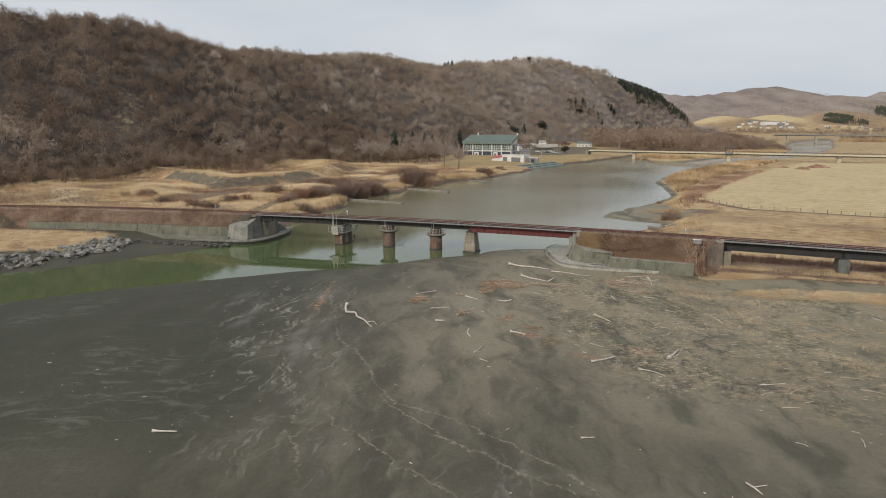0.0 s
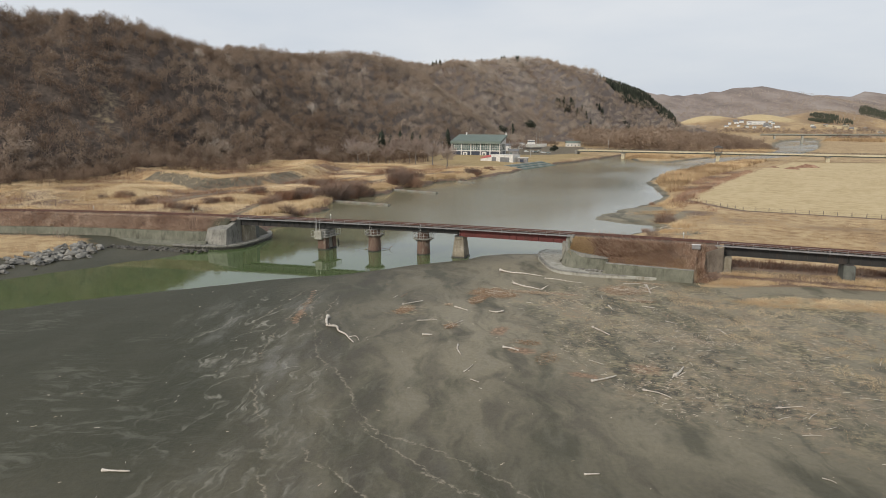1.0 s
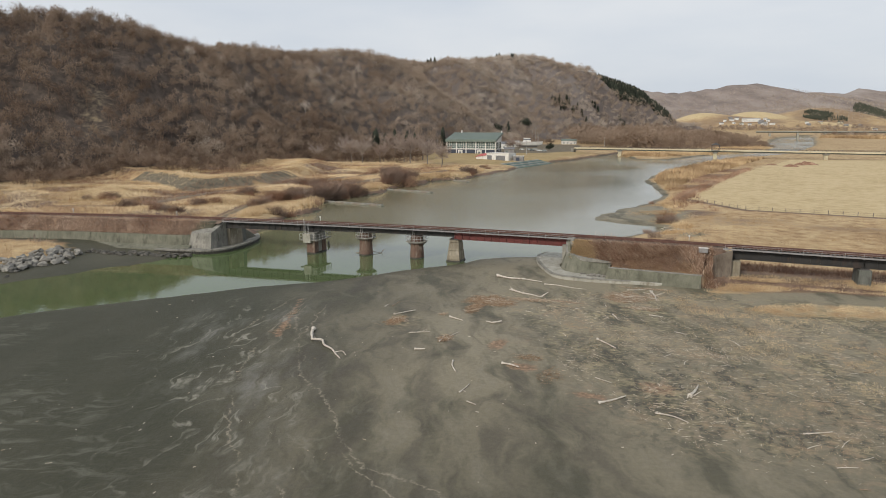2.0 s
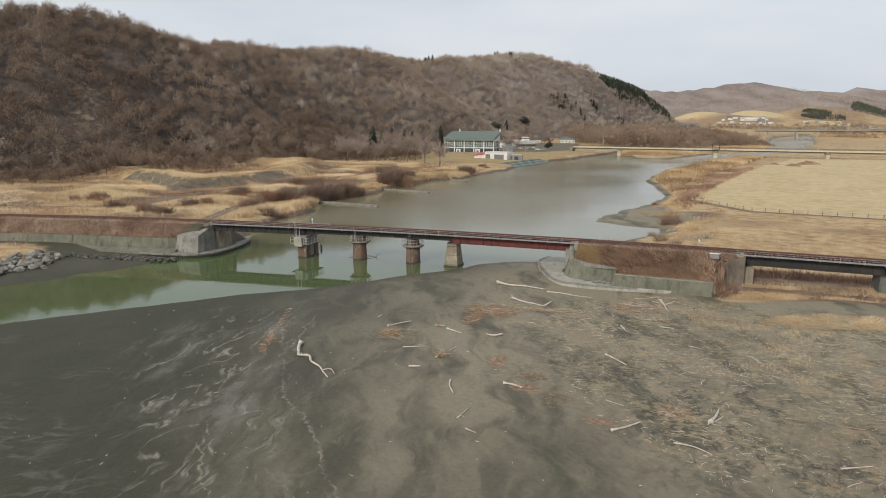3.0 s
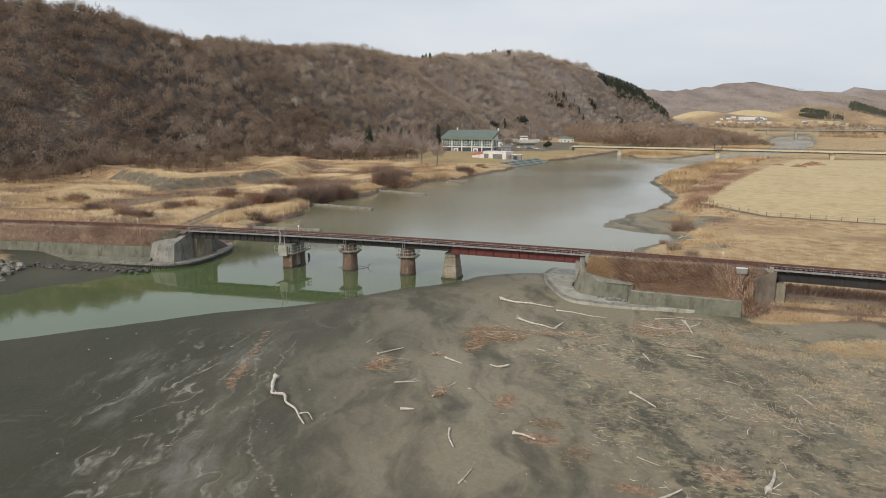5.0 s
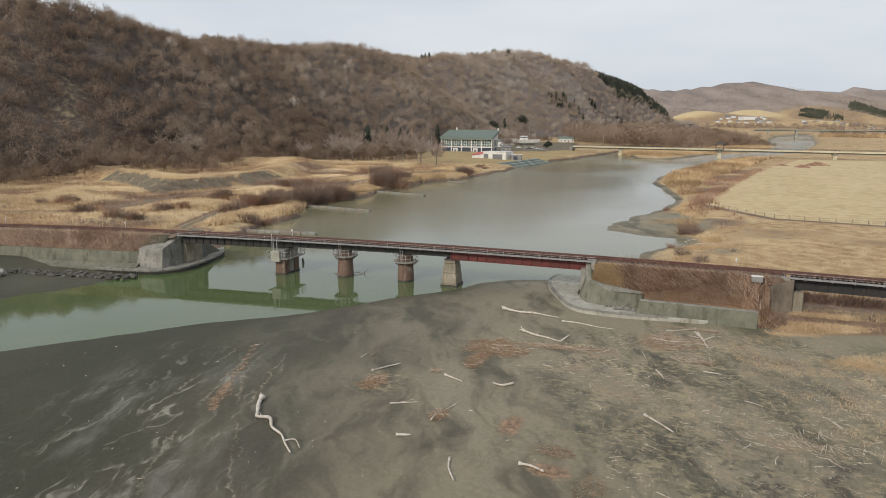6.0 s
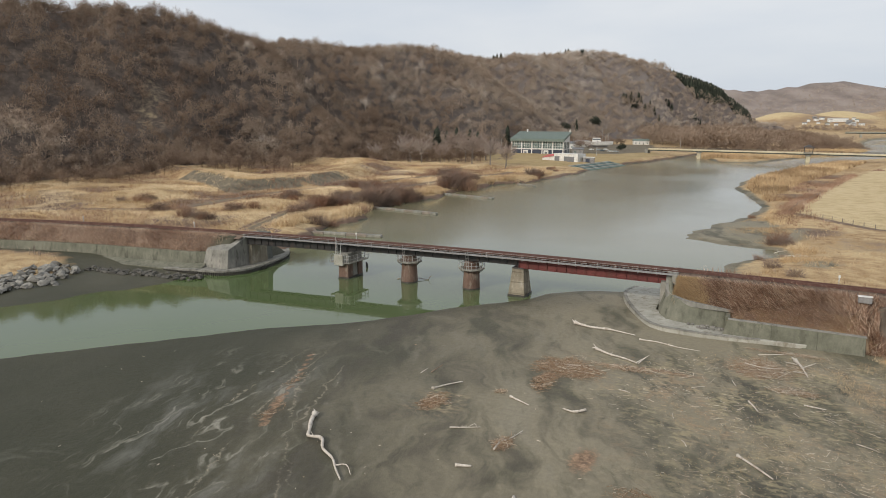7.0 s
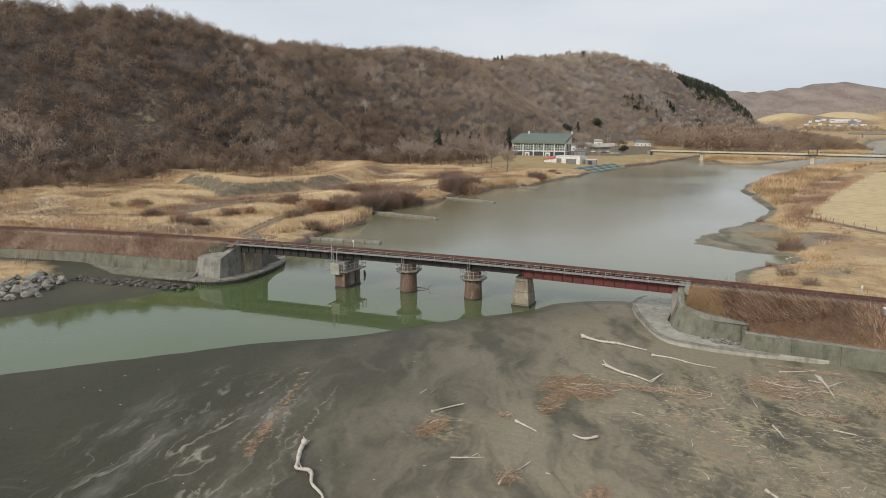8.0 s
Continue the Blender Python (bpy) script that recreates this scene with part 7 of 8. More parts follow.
log([(5.7, 62.5, 0), (6.8, 63.0, 0), (7.9, 63.6, 0)], 0.09, 0.06, drift_pale, "straight pale pole among grass bits")
log([(-7.6, 46.1, 0), (-6.6, 46.5, 0)], 0.09, 0.06, drift_pale, "small pale branch on sand")
log([(3.6, 43.4, 0), (4.0, 42.8, 0.1), (4.5, 42.2, 0)], 0.1, 0.07, drift_pale, "crooked pale branch on sand", [[(4.0, 42.8, 0.1), (4.8, 43.0, 0.3)]])
log([(2.2, 84.8, 0), (2.9, 83.3, 0)], 0.09, 0.06, drift_pale, "small pale pole on dark sand")
log([(-11.3, 91.6, 0), (-10.9, 90.6, 0), (-10.5, 89.6, 0)], 0.1, 0.06, drift_pale, "short grey branch on the sand")
log([(-7.0, 92.7, 0), (-5.4, 92.6, 0)], 0.09, 0.06, drift_pale, "short pale pole on dark sand")
log([(-7.3, 104.1, 0.1), (-7.0, 102.4, 0.1), (-6.4, 100.0, 0)], 0.22, 0.1, drift_pale, "grey weathered trunk in a heap of branches", [[(-7.1, 103, 0.1), (-8.3, 102.4, 0.4)], [(-6.9, 102, 0.1), (-5.6, 103.0, 0.5)], [(-6.6, 101, 0), (-7.6, 100.2, 0.3)]])
log([(-10.6, 104.8, 0), (-9.0, 105.6, 0), (-7.4, 106.6, 0.05)], 0.09, 0.05, drift_pale, "long thin grey branch below the wall")
log([(-5.0, 62.5, 0), (-3.6, 62.4, 0), (-2.4, 61.6, 0)], 0.09, 0.04, drift_pale, "long thin pale branch")
log([(-38.6, 84.8, 0.0), (-38.1, 86.2, 0.35)], 0.08, 0.06, drift_brown, "short dark branch standing in sand")
log([(-39.4, 84.2, 0), (-39.1, 85.0, 0.2)], 0.06, 0.04, drift_pale, "small pale twisted branch")
log([(-12.5, 98.5, 0), (-10.2, 99.5, 0.1), (-8.4, 99.6, 0)], 0.1, 0.05, drift_brown, "brown branch on a litter heap")
log([(-11.8, 101.5, 0), (-10.0, 100.6, 0.1), (-8.2, 101.8, 0)], 0.1, 0.05, drift_pale, "pale crooked branch on a litter heap")
for k, (x, y, a, ln) in enumerate(((-9.0, 171.5, 0.4, 3.2), (-8.2, 169.0, -0.5, 2.6), (-6.6, 165.5, -1.0, 3.4), (-7.4, 167.4, 0.9, 2.2), (-5.4, 163.2, 0.2, 2.4), (-16, 172.6, 0.1, 3.0))):
    log([(x, y, 0), (x + ln * math.cos(a) * 0.5, y + ln * math.sin(a) * 0.5, 0.15), (x + ln * math.cos(a), y + ln * math.sin(a), 0.05)], 0.16, 0.06, drift_brown if k % 2 else drift_pale, "stranded branch on the muddy riverbank", [[(x + ln * math.cos(a) * 0.5, y + ln * math.sin(a) * 0.5, 0.15), (x + ln * math.cos(a + 0.7) * 0.8, y + ln * math.sin(a + 0.7) * 0.8, 0.5)]])
rr = random.Random(77)
for i in range(46):
    x = rr.uniform(-24, 22)
    y = rr.uniform(50, 102)
    if x < -24 + (102 - y) * 0.55 - 6:
        continue
    a, ln = rr.uniform(-0.7, 2.2), rr.uniform(0.5, 1.7)
    log([(x, y, 0), (x + ln * math.cos(a) * 0.5 + rr.uniform(-0.1, 0.1), y + ln * math.sin(a) * 0.5, 0.02), (x + ln * math.cos(a), y + ln * math.sin(a), 0)], rr.uniform(0.032, 0.06), 0.025, drift_pale if rr.random() < 0.8 else drift_brown, "small bleached driftwood stick on dark sand", group="small driftwood sticks")


def lying(name, x, y, length, wide, tint, label, seed, bias=None, pile=0.0):
    """Small sticks lying flat on the sand: thin square bars in one mesh."""
    r = np.random.default_rng(seed)
    n = len(x)
    z = ground_z(x, y) + 0.015 + r.random(n) * pile
    a = r.uniform(0, np.pi, n) if bias is None else bias(x, y) + r.normal(0, 0.45, n)
    ln, w = length * r.lognormal(0, 0.5, n) / 2, wide * r.uniform(0.6, 1.4, n) / 2
    tilt = r.normal(0, 0.12, n) * (1 if pile else 0.3)
    d = np.stack([np.cos(a) * ln, np.sin(a) * ln, tilt * ln], 1)
    s = np.stack([-np.sin(a) * w, np.cos(a) * w, np.zeros(n)], 1)
    p = np.stack([x, y, z], 1)
    up = np.zeros((n, 3))
    up[:, 2] = w * 1.3
    v = np.stack([p - d - s, p - d + s, p + d + s, p + d - s, p - d + up, p + d + up], 1).reshape(-1, 3)
    k = np.arange(n)[:, None] * 6
    quads = np.concatenate([k + [0, 3, 5, 4], k + [1, 4, 5, 2]], 0)
    tv = np.repeat(np.clip(tint + r.normal(0, 0.15, n), 0, 1), 6)
    return tagged(new(name, fast_mesh(name, v, quads, litter_mat, tv)), label, "litter", kind="stuff")


x, y = scatter(4000, [(-29, 95), (-22, 84), (-13.5, 69), (-9, 63), (-1, 56), (18, 50), (36, 60), (36, 100), (4, 106), (-8, 106), (-24, 98)], 81, lambda x, y: np.clip(0.12 + clumps(x, y, 4, 9, 0.5, 4), 0, 1))
lying("drift_litter", x, y, 0.24, 0.028, 0.75, "scattered pale twigs on dark sand", 82)
x, y = scatter(170, [(-60, 32), (20, 32), (30, 60), (-20, 80), (-50, 96), (-70, 80)], 83)
lying("drift_litter", x, y, 0.16, 0.05, 0.85, "sparse pale chips on dark sand", 84)
MATS = [((-27.4, 92.0), 2.8, 2.6, 1700), ((-28.4, 87.6), 1.0, 2.2, 420), ((-35.4, 78.8), 1.0, 1.8, 320), ((-27.4, 74.2), 0.7, 1.0, 160), ((-22.6, 94.6), 3.0, 0.7, 350), ((-10.4, 100.6), 2.6, 3.0, 1300), ((-7.5, 95.5), 2.0, 0.8, 240), ((-17.5, 71.2), 1.6, 1.0, 110), ((-14.6, 67.2), 1.0, 2.0, 100), ((-46.3, 71.2), 0.6, 1.5, 45), ((-48.9, 77.5), 0.4, 1.6, 25), ((-0.5, 79), 1.8, 1.5, 40), ((-31, 83.5), 0.6, 0.5, 50), ((-8, 106.4), 4.0, 0.5, 260)]
for i, ((ax, ay), sx, sy, n) in enumerate(MATS):
    r = np.random.default_rng(90 + i)
    n = int(n * 1.8)
    pa, pr = r.uniform(0, 2 * np.pi, n), np.sqrt(r.random(n)) * (0.75 + 0.5 * r.random(n))
    pr = pr * (0.75 + 0.5 * vnoise(np.cos(pa) * 2, np.sin(pa) * 2, 0.8, i))
    lying("debris_mat", ax + np.cos(pa) * pr * sx, ay + np.sin(pa) * pr * sy, 0.34, 0.02, r.uniform(0.05, 0.6, n) if i < 4 or i in (7, 8, 9, 10) else r.uniform(0.2, 0.75, n), "a mat of brown reed stalks and twigs on sand", 120 + i, pile=0.12)
r = np.random.default_rng(85)
x, y = r.normal(0.8, 1.8, 80), r.normal(79.6, 1.4, 80)
lying("drift_litter", x, y, 0.8, 0.03, 0.8, "a fan of pale sticks washed together", 86, lambda x, y: 0.3 + (x + y) * 0.02, 0.08)
for (ax, ay, sx, sy, n, sd) in ((-9.5, 100.6, 1.9, 1.7, 90, 170), (-7.2, 101.8, 1.0, 1.6, 60, 171), (-26.5, 92.4, 2.2, 1.0, 40, 172), (-18.5, 95.2, 3.0, 0.8, 50, 173), (-8.0, 95.6, 1.6, 0.9, 40, 174), (-35.2, 79.0, 0.8, 1.4, 22, 175), (-27.4, 74.2, 0.6, 0.9, 16, 176)):
    r = np.random.default_rng(sd)
    lying("debris_mat", r.normal(ax, sx * 0.6, n), r.normal(ay, sy * 0.6, n), 0.7, 0.032, r.uniform(0.35, 0.95, n), "pale branches tangled over a brown litter mat", sd + 20, pile=0.3)

# sticks sorted by the flood into loose drifts
for i, (ax, ay, sx, sy, n, turn) in enumerate(((-0.5, 78.5, 2.2, 1.3, 36, -0.35), (8.5, 72, 3.0, 2.0, 40, 0.2), (15, 66, 4.0, 3.0, 60, 0.3), (20, 62, 4.0, 2.4, 60, 0.2), (-4, 64, 3.0, 1.5, 30, -0.4), (-9, 84, 3.0, 2.0, 30, 0.6), (-16, 90, 5.0, 2.0, 60, -0.2), (10, 84, 5.0, 4.0, 40, 0.4))):
    r = np.random.default_rng(400 + i)
    lying("drift_litter", r.normal(ax, sx, n), r.normal(ay, sy, n), 0.5, 0.032, 0.75, "pale sticks strewn together on dark sand", 420 + i, lambda x, y, k=turn: k + 0 * x, 0.05)

# ---- groynes, fence, trackside things ----


def groyne(line, label):
    """A low jetty of short concrete-capped timber bays standing in the river."""
    a, c_ = Vector((*line[0], 0)), Vector((*line[-1], 0))
    pts = curve_points([(x, y, 0) for x, y in line], 4)
    ob = holder("groyne", (line[-1][0], line[-1][1], WATER), label, "groyne", "river groynes")
    for i in range(len(pts) - 1):
        p, q = pts[i], pts[i + 1]
        d = q - p
        m = Matrix.Translation(p) @ Matrix.Rotation(math.atan2(d.y, d.x), 4, "Z")
        rr_ = random.Random(i)
        part("bay", Geo().box(0.04, d.length - 0.04, -0.65, 0.65, -2.2, -0.22 + rr_.uniform(-0.06, 0.06), m=m), concrete if i % 2 else wood_old, ob, bevel=0.08)
    return ob


groyne([(-137, 147), (-120, 148.2), (-103, 149.3), (-84.3, 151.6)], "long low weathered groyne reaching into the river")
groyne([(-112.7, 193.6), (-101, 191.8), (-90, 190)], "low weathered groyne with reeds at its root")
groyne([(-112.5, 238.6), (-101, 235.6), (-90.4, 232.6)], "low weathered groyne below bare shrubs")
groyne([(-101.5, 288.5), (-96.5, 286), (-92.6, 283)], "short broken groyne near the lawn")

fence = holder("fence", (12.5, 206.5, 0.8), "old wooden post and wire fence around a pasture", "fence")
FENCE = [(8, 293), (-1, 250), (-4, 231), (3, 220.5), (12.5, 206.5), (35, 202), (60, 195.5), (110, 187)]
post_mesh = mesh_of("post", Geo().box(-0.07, 0.07, -0.07, 0.07, -0.4, 1.15, (0.015, 0.015)), wood_old)
tops = []
acc = 0.0
for i in range(len(FENCE) - 1):
    a, c_ = Vector((*FENCE[i], 0)), Vector((*FENCE[i + 1], 0))
    n = max(1, int((c_ - a).length / 3.2))
    for k in range(n):
        p = a + (c_ - a) * k / n
        z = gz(p.x, p.y)
        tops.append(Vector((p.x, p.y, z)))
        rr_ = random.Random(i * 50 + k)
        piece("post", post_mesh, fence, Matrix.Translation((p.x, p.y, z)) @ Euler((rr_.uniform(-0.08, 0.08), rr_.uniform(-0.08, 0.08), rr_.uniform(0, 3))).to_matrix().to_4x4())
for h in (0.45, 0.95):
    g = Geo()
    for a, c_ in zip(tops[:-1], tops[1:]):
        g.bar(a + Vector((0, 0, h)), c_ + Vector((0, 0, h)), 0.012, 3)
    part("wire", g, dark_metal, fence, "thin fence wire")

# trackside cabinet, marker posts and an iron pile, snags in the river
cab = holder("relay_cabinet", (-0.6, 114.8, 4.6), "small pale grey trackside cabinet on the bank", "cabinet")
part("body", Geo().box(-1.2, 0.1, 114.6, 115.2, 4.3, 5.0), walk_grey, cab, bevel=0.04)
part("lid", Geo().box(-1.25, 0.15, 114.55, 115.25, 5.0, 5.06), white_paint, cab, bevel=0.02)
for x in (-101.5, -69.9, -2.6, -125.0):
    p = along(x)[0]
    z = 4.75 if x != -69.9 else 4.7
    mk = holder("marker_post", (x, p.y + 2.0, z), "thin white post beside the railway track", "post", "trackside posts")
    part("stake", Geo().box(x - 0.05, x + 0.05, p.y + 1.95, p.y + 2.05, z - 0.4, z + 1.3), steel_grey, mk)
    part("plate", Geo().box(x - 0.11, x + 0.11, p.y + 1.92, p.y + 1.95, z + 1.0, z + 1.32), white_paint, mk, "small white plate")
log_w = thing("river_snag", Geo().tube([(-62.4, 119.2, WATER - 0.1), (-61, 120.0, WATER + 0.35), (-58.5, 120.7, WATER + 0.25), (-57, 121.2, WATER - 0.1)], [0.05, 0.06, 0.05, 0.03], 5).tube([(-57.6, 121.2, WATER - 0.2), (-57.2, 121, WATER + 0.5), (-56.9, 121.3, WATER + 0.7)], [0.06, 0.05, 0.02], 5), drift_brown, "dark branch snagged in the river", "driftwood")
pile = thing("mooring_pile", Geo().tube([(-71, 124.8, -2.5), (-71.05, 124.7, WATER + 0.4), (-71.15, 124.7, WATER + 0.85)], [0.22, 0.2, 0.14], 8), dark_metal, "dark stub of a pile standing in the river", "pile")
frame_w = holder("timber_frame", (-123, 101, 0.6), "leaning old timber stakes on the grass shelf", "stakes")
for i in range(7):
    x, y = -124 + 0.45 * i, 100.6 + 0.2 * (i % 3)
    part("stake", Geo().bar((x, y, gz(x, y) - 0.3), (x + 0.3 * math.sin(i * 2.1), y + 0.2, gz(x, y) + 1.2 + 0.4 * math.sin(i)), 0.06, 5), wood_old, frame_w)

# ---- the hall by the river ----


def frame_at(a, c_, z=0.0):
    """A pose with x from plan point a to c_."""
    return Matrix.Translation((a[0], a[1], z)) @ Matrix.Rotation(math.atan2(c_[1] - a[1], c_[0] - a[0]), 4, "Z")


HALL = frame_at((-188.0, 519.0), (-148.0, 521.6), 1.3)
HL, HD, EAVE, RIDGE = 40.4, 25.0, 10.4, 16.6
hall = holder("hall", HALL.translation, "large hall with green metal roof and white-framed windows", "building")


def hbox(g, *a):
    return g.box(*a, m=HALL)


def slab(z0, z1, y0, y1, x0, x1, m, thick):
    """A sloping slab from (y0, z0) to (y1, z1)."""
    p = [m @ Vector(q) for q in ((x0, y0, z0), (x1, y0, z0), (x1, y1, z1), (x0, y1, z1), (x0, y0, z0 + thick), (x1, y0, z0 + thick), (x1, y1, z1 + thick), (x0, y1, z1 + thick))]
    return Geo().add(p, [(3, 2, 1, 0), (4, 5, 6, 7), (0, 1, 5, 4), (1, 2, 6, 5), (2, 3, 7, 6), (3, 0, 4, 7)])


wall_ = Geo()
side = lambda x0, x1: wall_.add([HALL @ Vector(q) for q in ((x0, 0.4, -1), (x1, 0.4, -1), (x1, HD, -1), (x0, HD, -1), (x0, 0.4, EAVE), (x1, 0.4, EAVE), (x1, HD, RIDGE), (x0, HD, RIDGE))], [(3, 2, 1, 0), (4, 5, 6, 7), (0, 1, 5, 4), (1, 2, 6, 5), (2, 3, 7, 6), (3, 0, 4, 7)])
side(0.2, HL - 0.2)
hall_wall = part("wall", wall_, white_paint, hall, "white rendered walls")
part("roof", slab(EAVE + 1.2, RIDGE + 0.4, -1.4, HD + 0.8, -0.9, HL + 0.9, HALL, 0.35), roof_green, hall, "green standing-seam metal roof")
g = Geo()
for i in range(28):
    x = -0.8 + (HL + 1.6) * i / 27
    for y0, y1, z0, z1 in ((-1.4, HD + 0.8, EAVE + 1.55, RIDGE + 0.75),):
        p = [HALL @ Vector(q) for q in ((x - 0.06, y0, z0), (x + 0.06, y0, z0), (x + 0.06, y1, z1), (x - 0.06, y1, z1), (x - 0.06, y0, z0 + 0.12), (x + 0.06, y0, z0 + 0.12), (x + 0.06, y1, z1 + 0.12), (x - 0.06, y1, z1 + 0.12))]
        g.add(p, [(4, 5, 6, 7), (0, 1, 5, 4), (1, 2, 6, 5), (2, 3, 7, 6), (3, 0, 4, 7)])
part("seam", g, roof_green, hall, "raised roof seams")
part("fascia", hbox(Geo(), -0.9, HL + 0.9, -1.5, -1.2, EAVE - 0.4, EAVE + 1.5), roof_green, hall, "deep green eaves board")
g = Geo()
for x0, x1 in ((-0.9, -0.5), (HL + 0.5, HL + 0.9)):
    p = [HALL @ Vector(q) for q in ((x0, -1.2, EAVE - 0.3), (x1, -1.2, EAVE - 0.3), (x1, HD + 0.8, RIDGE - 0.5), (x0, HD + 0.8, RIDGE - 0.5), (x0, -1.2, EAVE + 1.2), (x1, -1.2, EAVE + 1.2), (x1, HD + 0.8, RIDGE + 0.4), (x0, HD + 0.8, RIDGE + 0.4))]
    g.add(p, [(3, 2, 1, 0), (4, 5, 6, 7), (0, 1, 5, 4), (1, 2, 6, 5), (2, 3, 7, 6), (3, 0, 4, 7)])
part("verge", g, roof_green, hall, "green verge boards")
bays = 5
for i in range(bays + 1):
    x = HL * i / bays
    part("column", hbox(Geo(), x - 0.35, x + 0.35, -0.5, 0.38, -1, EAVE), white_paint, hall, "white concrete column")
part("beam", hbox(Geo(), 0, HL, -0.3, 0.38, 4.0, 4.6), white_paint, hall, "white floor beam")
for i in range(bays):
    x0, x1 = HL * i / bays + 0.36, HL * (i + 1) / bays - 0.36
    w = part("window", hbox(Geo(), x0, x1, 0.15, 0.39, 4.65, EAVE - 0.42), glass, hall, "tall glazed window bay")
    g = Geo()
    for k in range(5):
        xx = x0 + (x1 - x0) * k / 4
        hbox(g, xx - 0.09, xx + 0.09, 0.02, 0.3, 4.65, EAVE - 0.42)
    for k in range(4):
        zz = 4.75 + (EAVE - 5.2) * k / 3
        hbox(g, x0, x1, 0.05, 0.28, zz - 0.08, zz + 0.08)
    part("window_frame", g, white_paint, w, "white glazing bars")
    part("panel", hbox(Geo(), x0, x1, 0.1, 0.39, -0.8, 3.98), navy, hall, "dark navy ground-floor panel")
for x0 in (9.6, 25.6):
    d = part("entrance", hbox(Geo(), x0, x0 + 3.6, -0.9, 0.08, 0, 3.4), white_paint, hall, "white entrance porch")
    part("door", hbox(Geo(), x0 + 0.9, x0 + 2.7, -1.0, -0.88, 0, 2.4), shutter_grey, d, "grey double door")
for k in range(4):
    y0 = 2.2 + k * 5.6
    w = part("window", hbox(Geo(), HL - 0.25, HL - 0.1, y0, y0 + 3.6, 4.6, 9.6), glass, hall, "side window")
    part("panel", hbox(Geo(), HL - 0.22, HL - 0.12, y0, y0 + 3.6, 0.4, 3.8), navy, hall, "dark navy side panel")
for x0, h in ((5.5, 2.6), (HL - 0.6, 2.4)):
    part("chimney", hbox(Geo(), x0, x0 + 1.0, HD - 1.2, HD - 0.2, RIDGE, RIDGE + h), white_paint, hall, "white roof stack")

BOAT = frame_at((-138.5, 439.5), (-112.0, 431.0), 1.2)
shed = holder("boathouse", BOAT.translation, "low white boathouse with grey shutters and red lean-to roof", "building")
part("wall", Geo().box(9, 26.5, 0, 9, -0.8, 4.7, m=BOAT), white_paint, shed, "white painted wall", bevel=0.05)
part("roof", Geo().box(8.8, 26.8, -0.3, 9.3, 4.7, 4.95, m=BOAT), white_paint, shed, "flat pale roof")
lean = part("lean_to", Geo().add([BOAT @ Vector(q) for q in ((0, 0.5, -0.8), (9, 0.5, -0.8), (9, 8, -0.8), (0, 8, -0.8), (0, 0.5, 2.0), (9, 0.5, 3.2), (9, 8, 4.2), (0, 8, 3.6))], [(3, 2, 1, 0), (4, 5, 6, 7), (0, 1, 5, 4), (1, 2, 6, 5), (2, 3, 7, 6), (3, 0, 4, 7)]), white_paint, shed, "white lean-to")
part("lean_to_roof", Geo().add([BOAT @ Vector(q) for q in ((-0.4, 0.1, 2.0), (9, 0.1, 3.25), (9, 8.2, 4.45), (-0.4, 8.2, 3.7), (-0.4, 0.1, 2.2), (9, 0.1, 3.45), (9, 8.2, 4.65), (-0.4, 8.2, 3.9))], [(3, 2, 1, 0), (4, 5, 6, 7), (0, 1, 5, 4), (1, 2, 6, 5), (2, 3, 7, 6), (3, 0, 4, 7)]), roof_red, lean, "red metal roof")
for x0, x1 in ((9.6, 13.2), (16.5, 23.8)):
    part("shutter", Geo().box(x0, x1, -0.12, 0.0, -0.6, 3.3, m=BOAT), shutter_grey, shed, "grey roller shutter")
annex = holder("store_shed", (-108, 436, 1.2), "small pale grey store shed beside the boathouse", "building")
A2M = frame_at((-110.5, 433.5), (-103.5, 434.5), 1.0)
part("wall", Geo().box(0, 6.5, 0, 5, -0.8, 3.2, m=A2M), walk_grey, annex)
part("roof", Geo().box(-0.3, 6.8, -0.3, 5.3, 3.2, 3.45, m=A2M), white_paint, annex)
part("door", Geo().box(1.5, 4, -0.08, 0, -0.5, 2.4, m=A2M), navy, annex, "dark door")

steps_ = holder("bank_steps", (-92, 415, -0.5), "broad teal and grey terrace steps down to the water", "steps")
SM = frame_at((-96.5, 388), (-87.2, 450), 0)
for i in range(6):
    part("step", Geo().box(0, 62, 0.4 + i * 1.9, 0.4 + (i + 1) * 1.9 - 0.25, -1.6, -0.45 + i * 0.42, m=SM), teal if i % 2 == 0 else concrete_pale, steps_, "teal-painted step" if i % 2 == 0 else "grey concrete step", bevel=0.03)

# a boat laid up ashore with masts
BM_ = frame_at((-172, 684), (-152, 690), gz(-162, 687) + 0.8) @ Matrix.Scale(1.35, 4)
boat = holder("laid_up_boat", BM_.translation, "white boat laid up ashore with upright masts", "boat")
hull = Geo()
secs = [(0, 1.2, 2.2), (3, 2.3, 1.4), (10, 2.6, 1.0), (17, 2.2, 1.3), (21, 0.3, 2.6)]
for x, w, b0 in secs:
    hull.v.extend(tuple(BM_ @ Vector(q)) for q in ((x, -w, 3.4 + 0.1 * abs(x - 10) * 0.5), (x, -w * 0.6, b0), (x, 0, b0 - 0.8), (x, w * 0.6, b0), (x, w, 3.4 + 0.1 * abs(x - 10) * 0.5)))
for i in range(4):
    for j in range(4):
        hull.f.append((5 * i + j, 5 * i + 5 + j, 5 * i + 6 + j, 5 * i + 1 + j))
    hull.f.append((5 * i, 5 * i + 4, 5 * i + 9, 5 * i + 5))
hull.f += [(0, 1, 2, 3, 4), (24, 23, 22, 21, 20)]
part("hull", hull, white_paint, boat, "white hull")
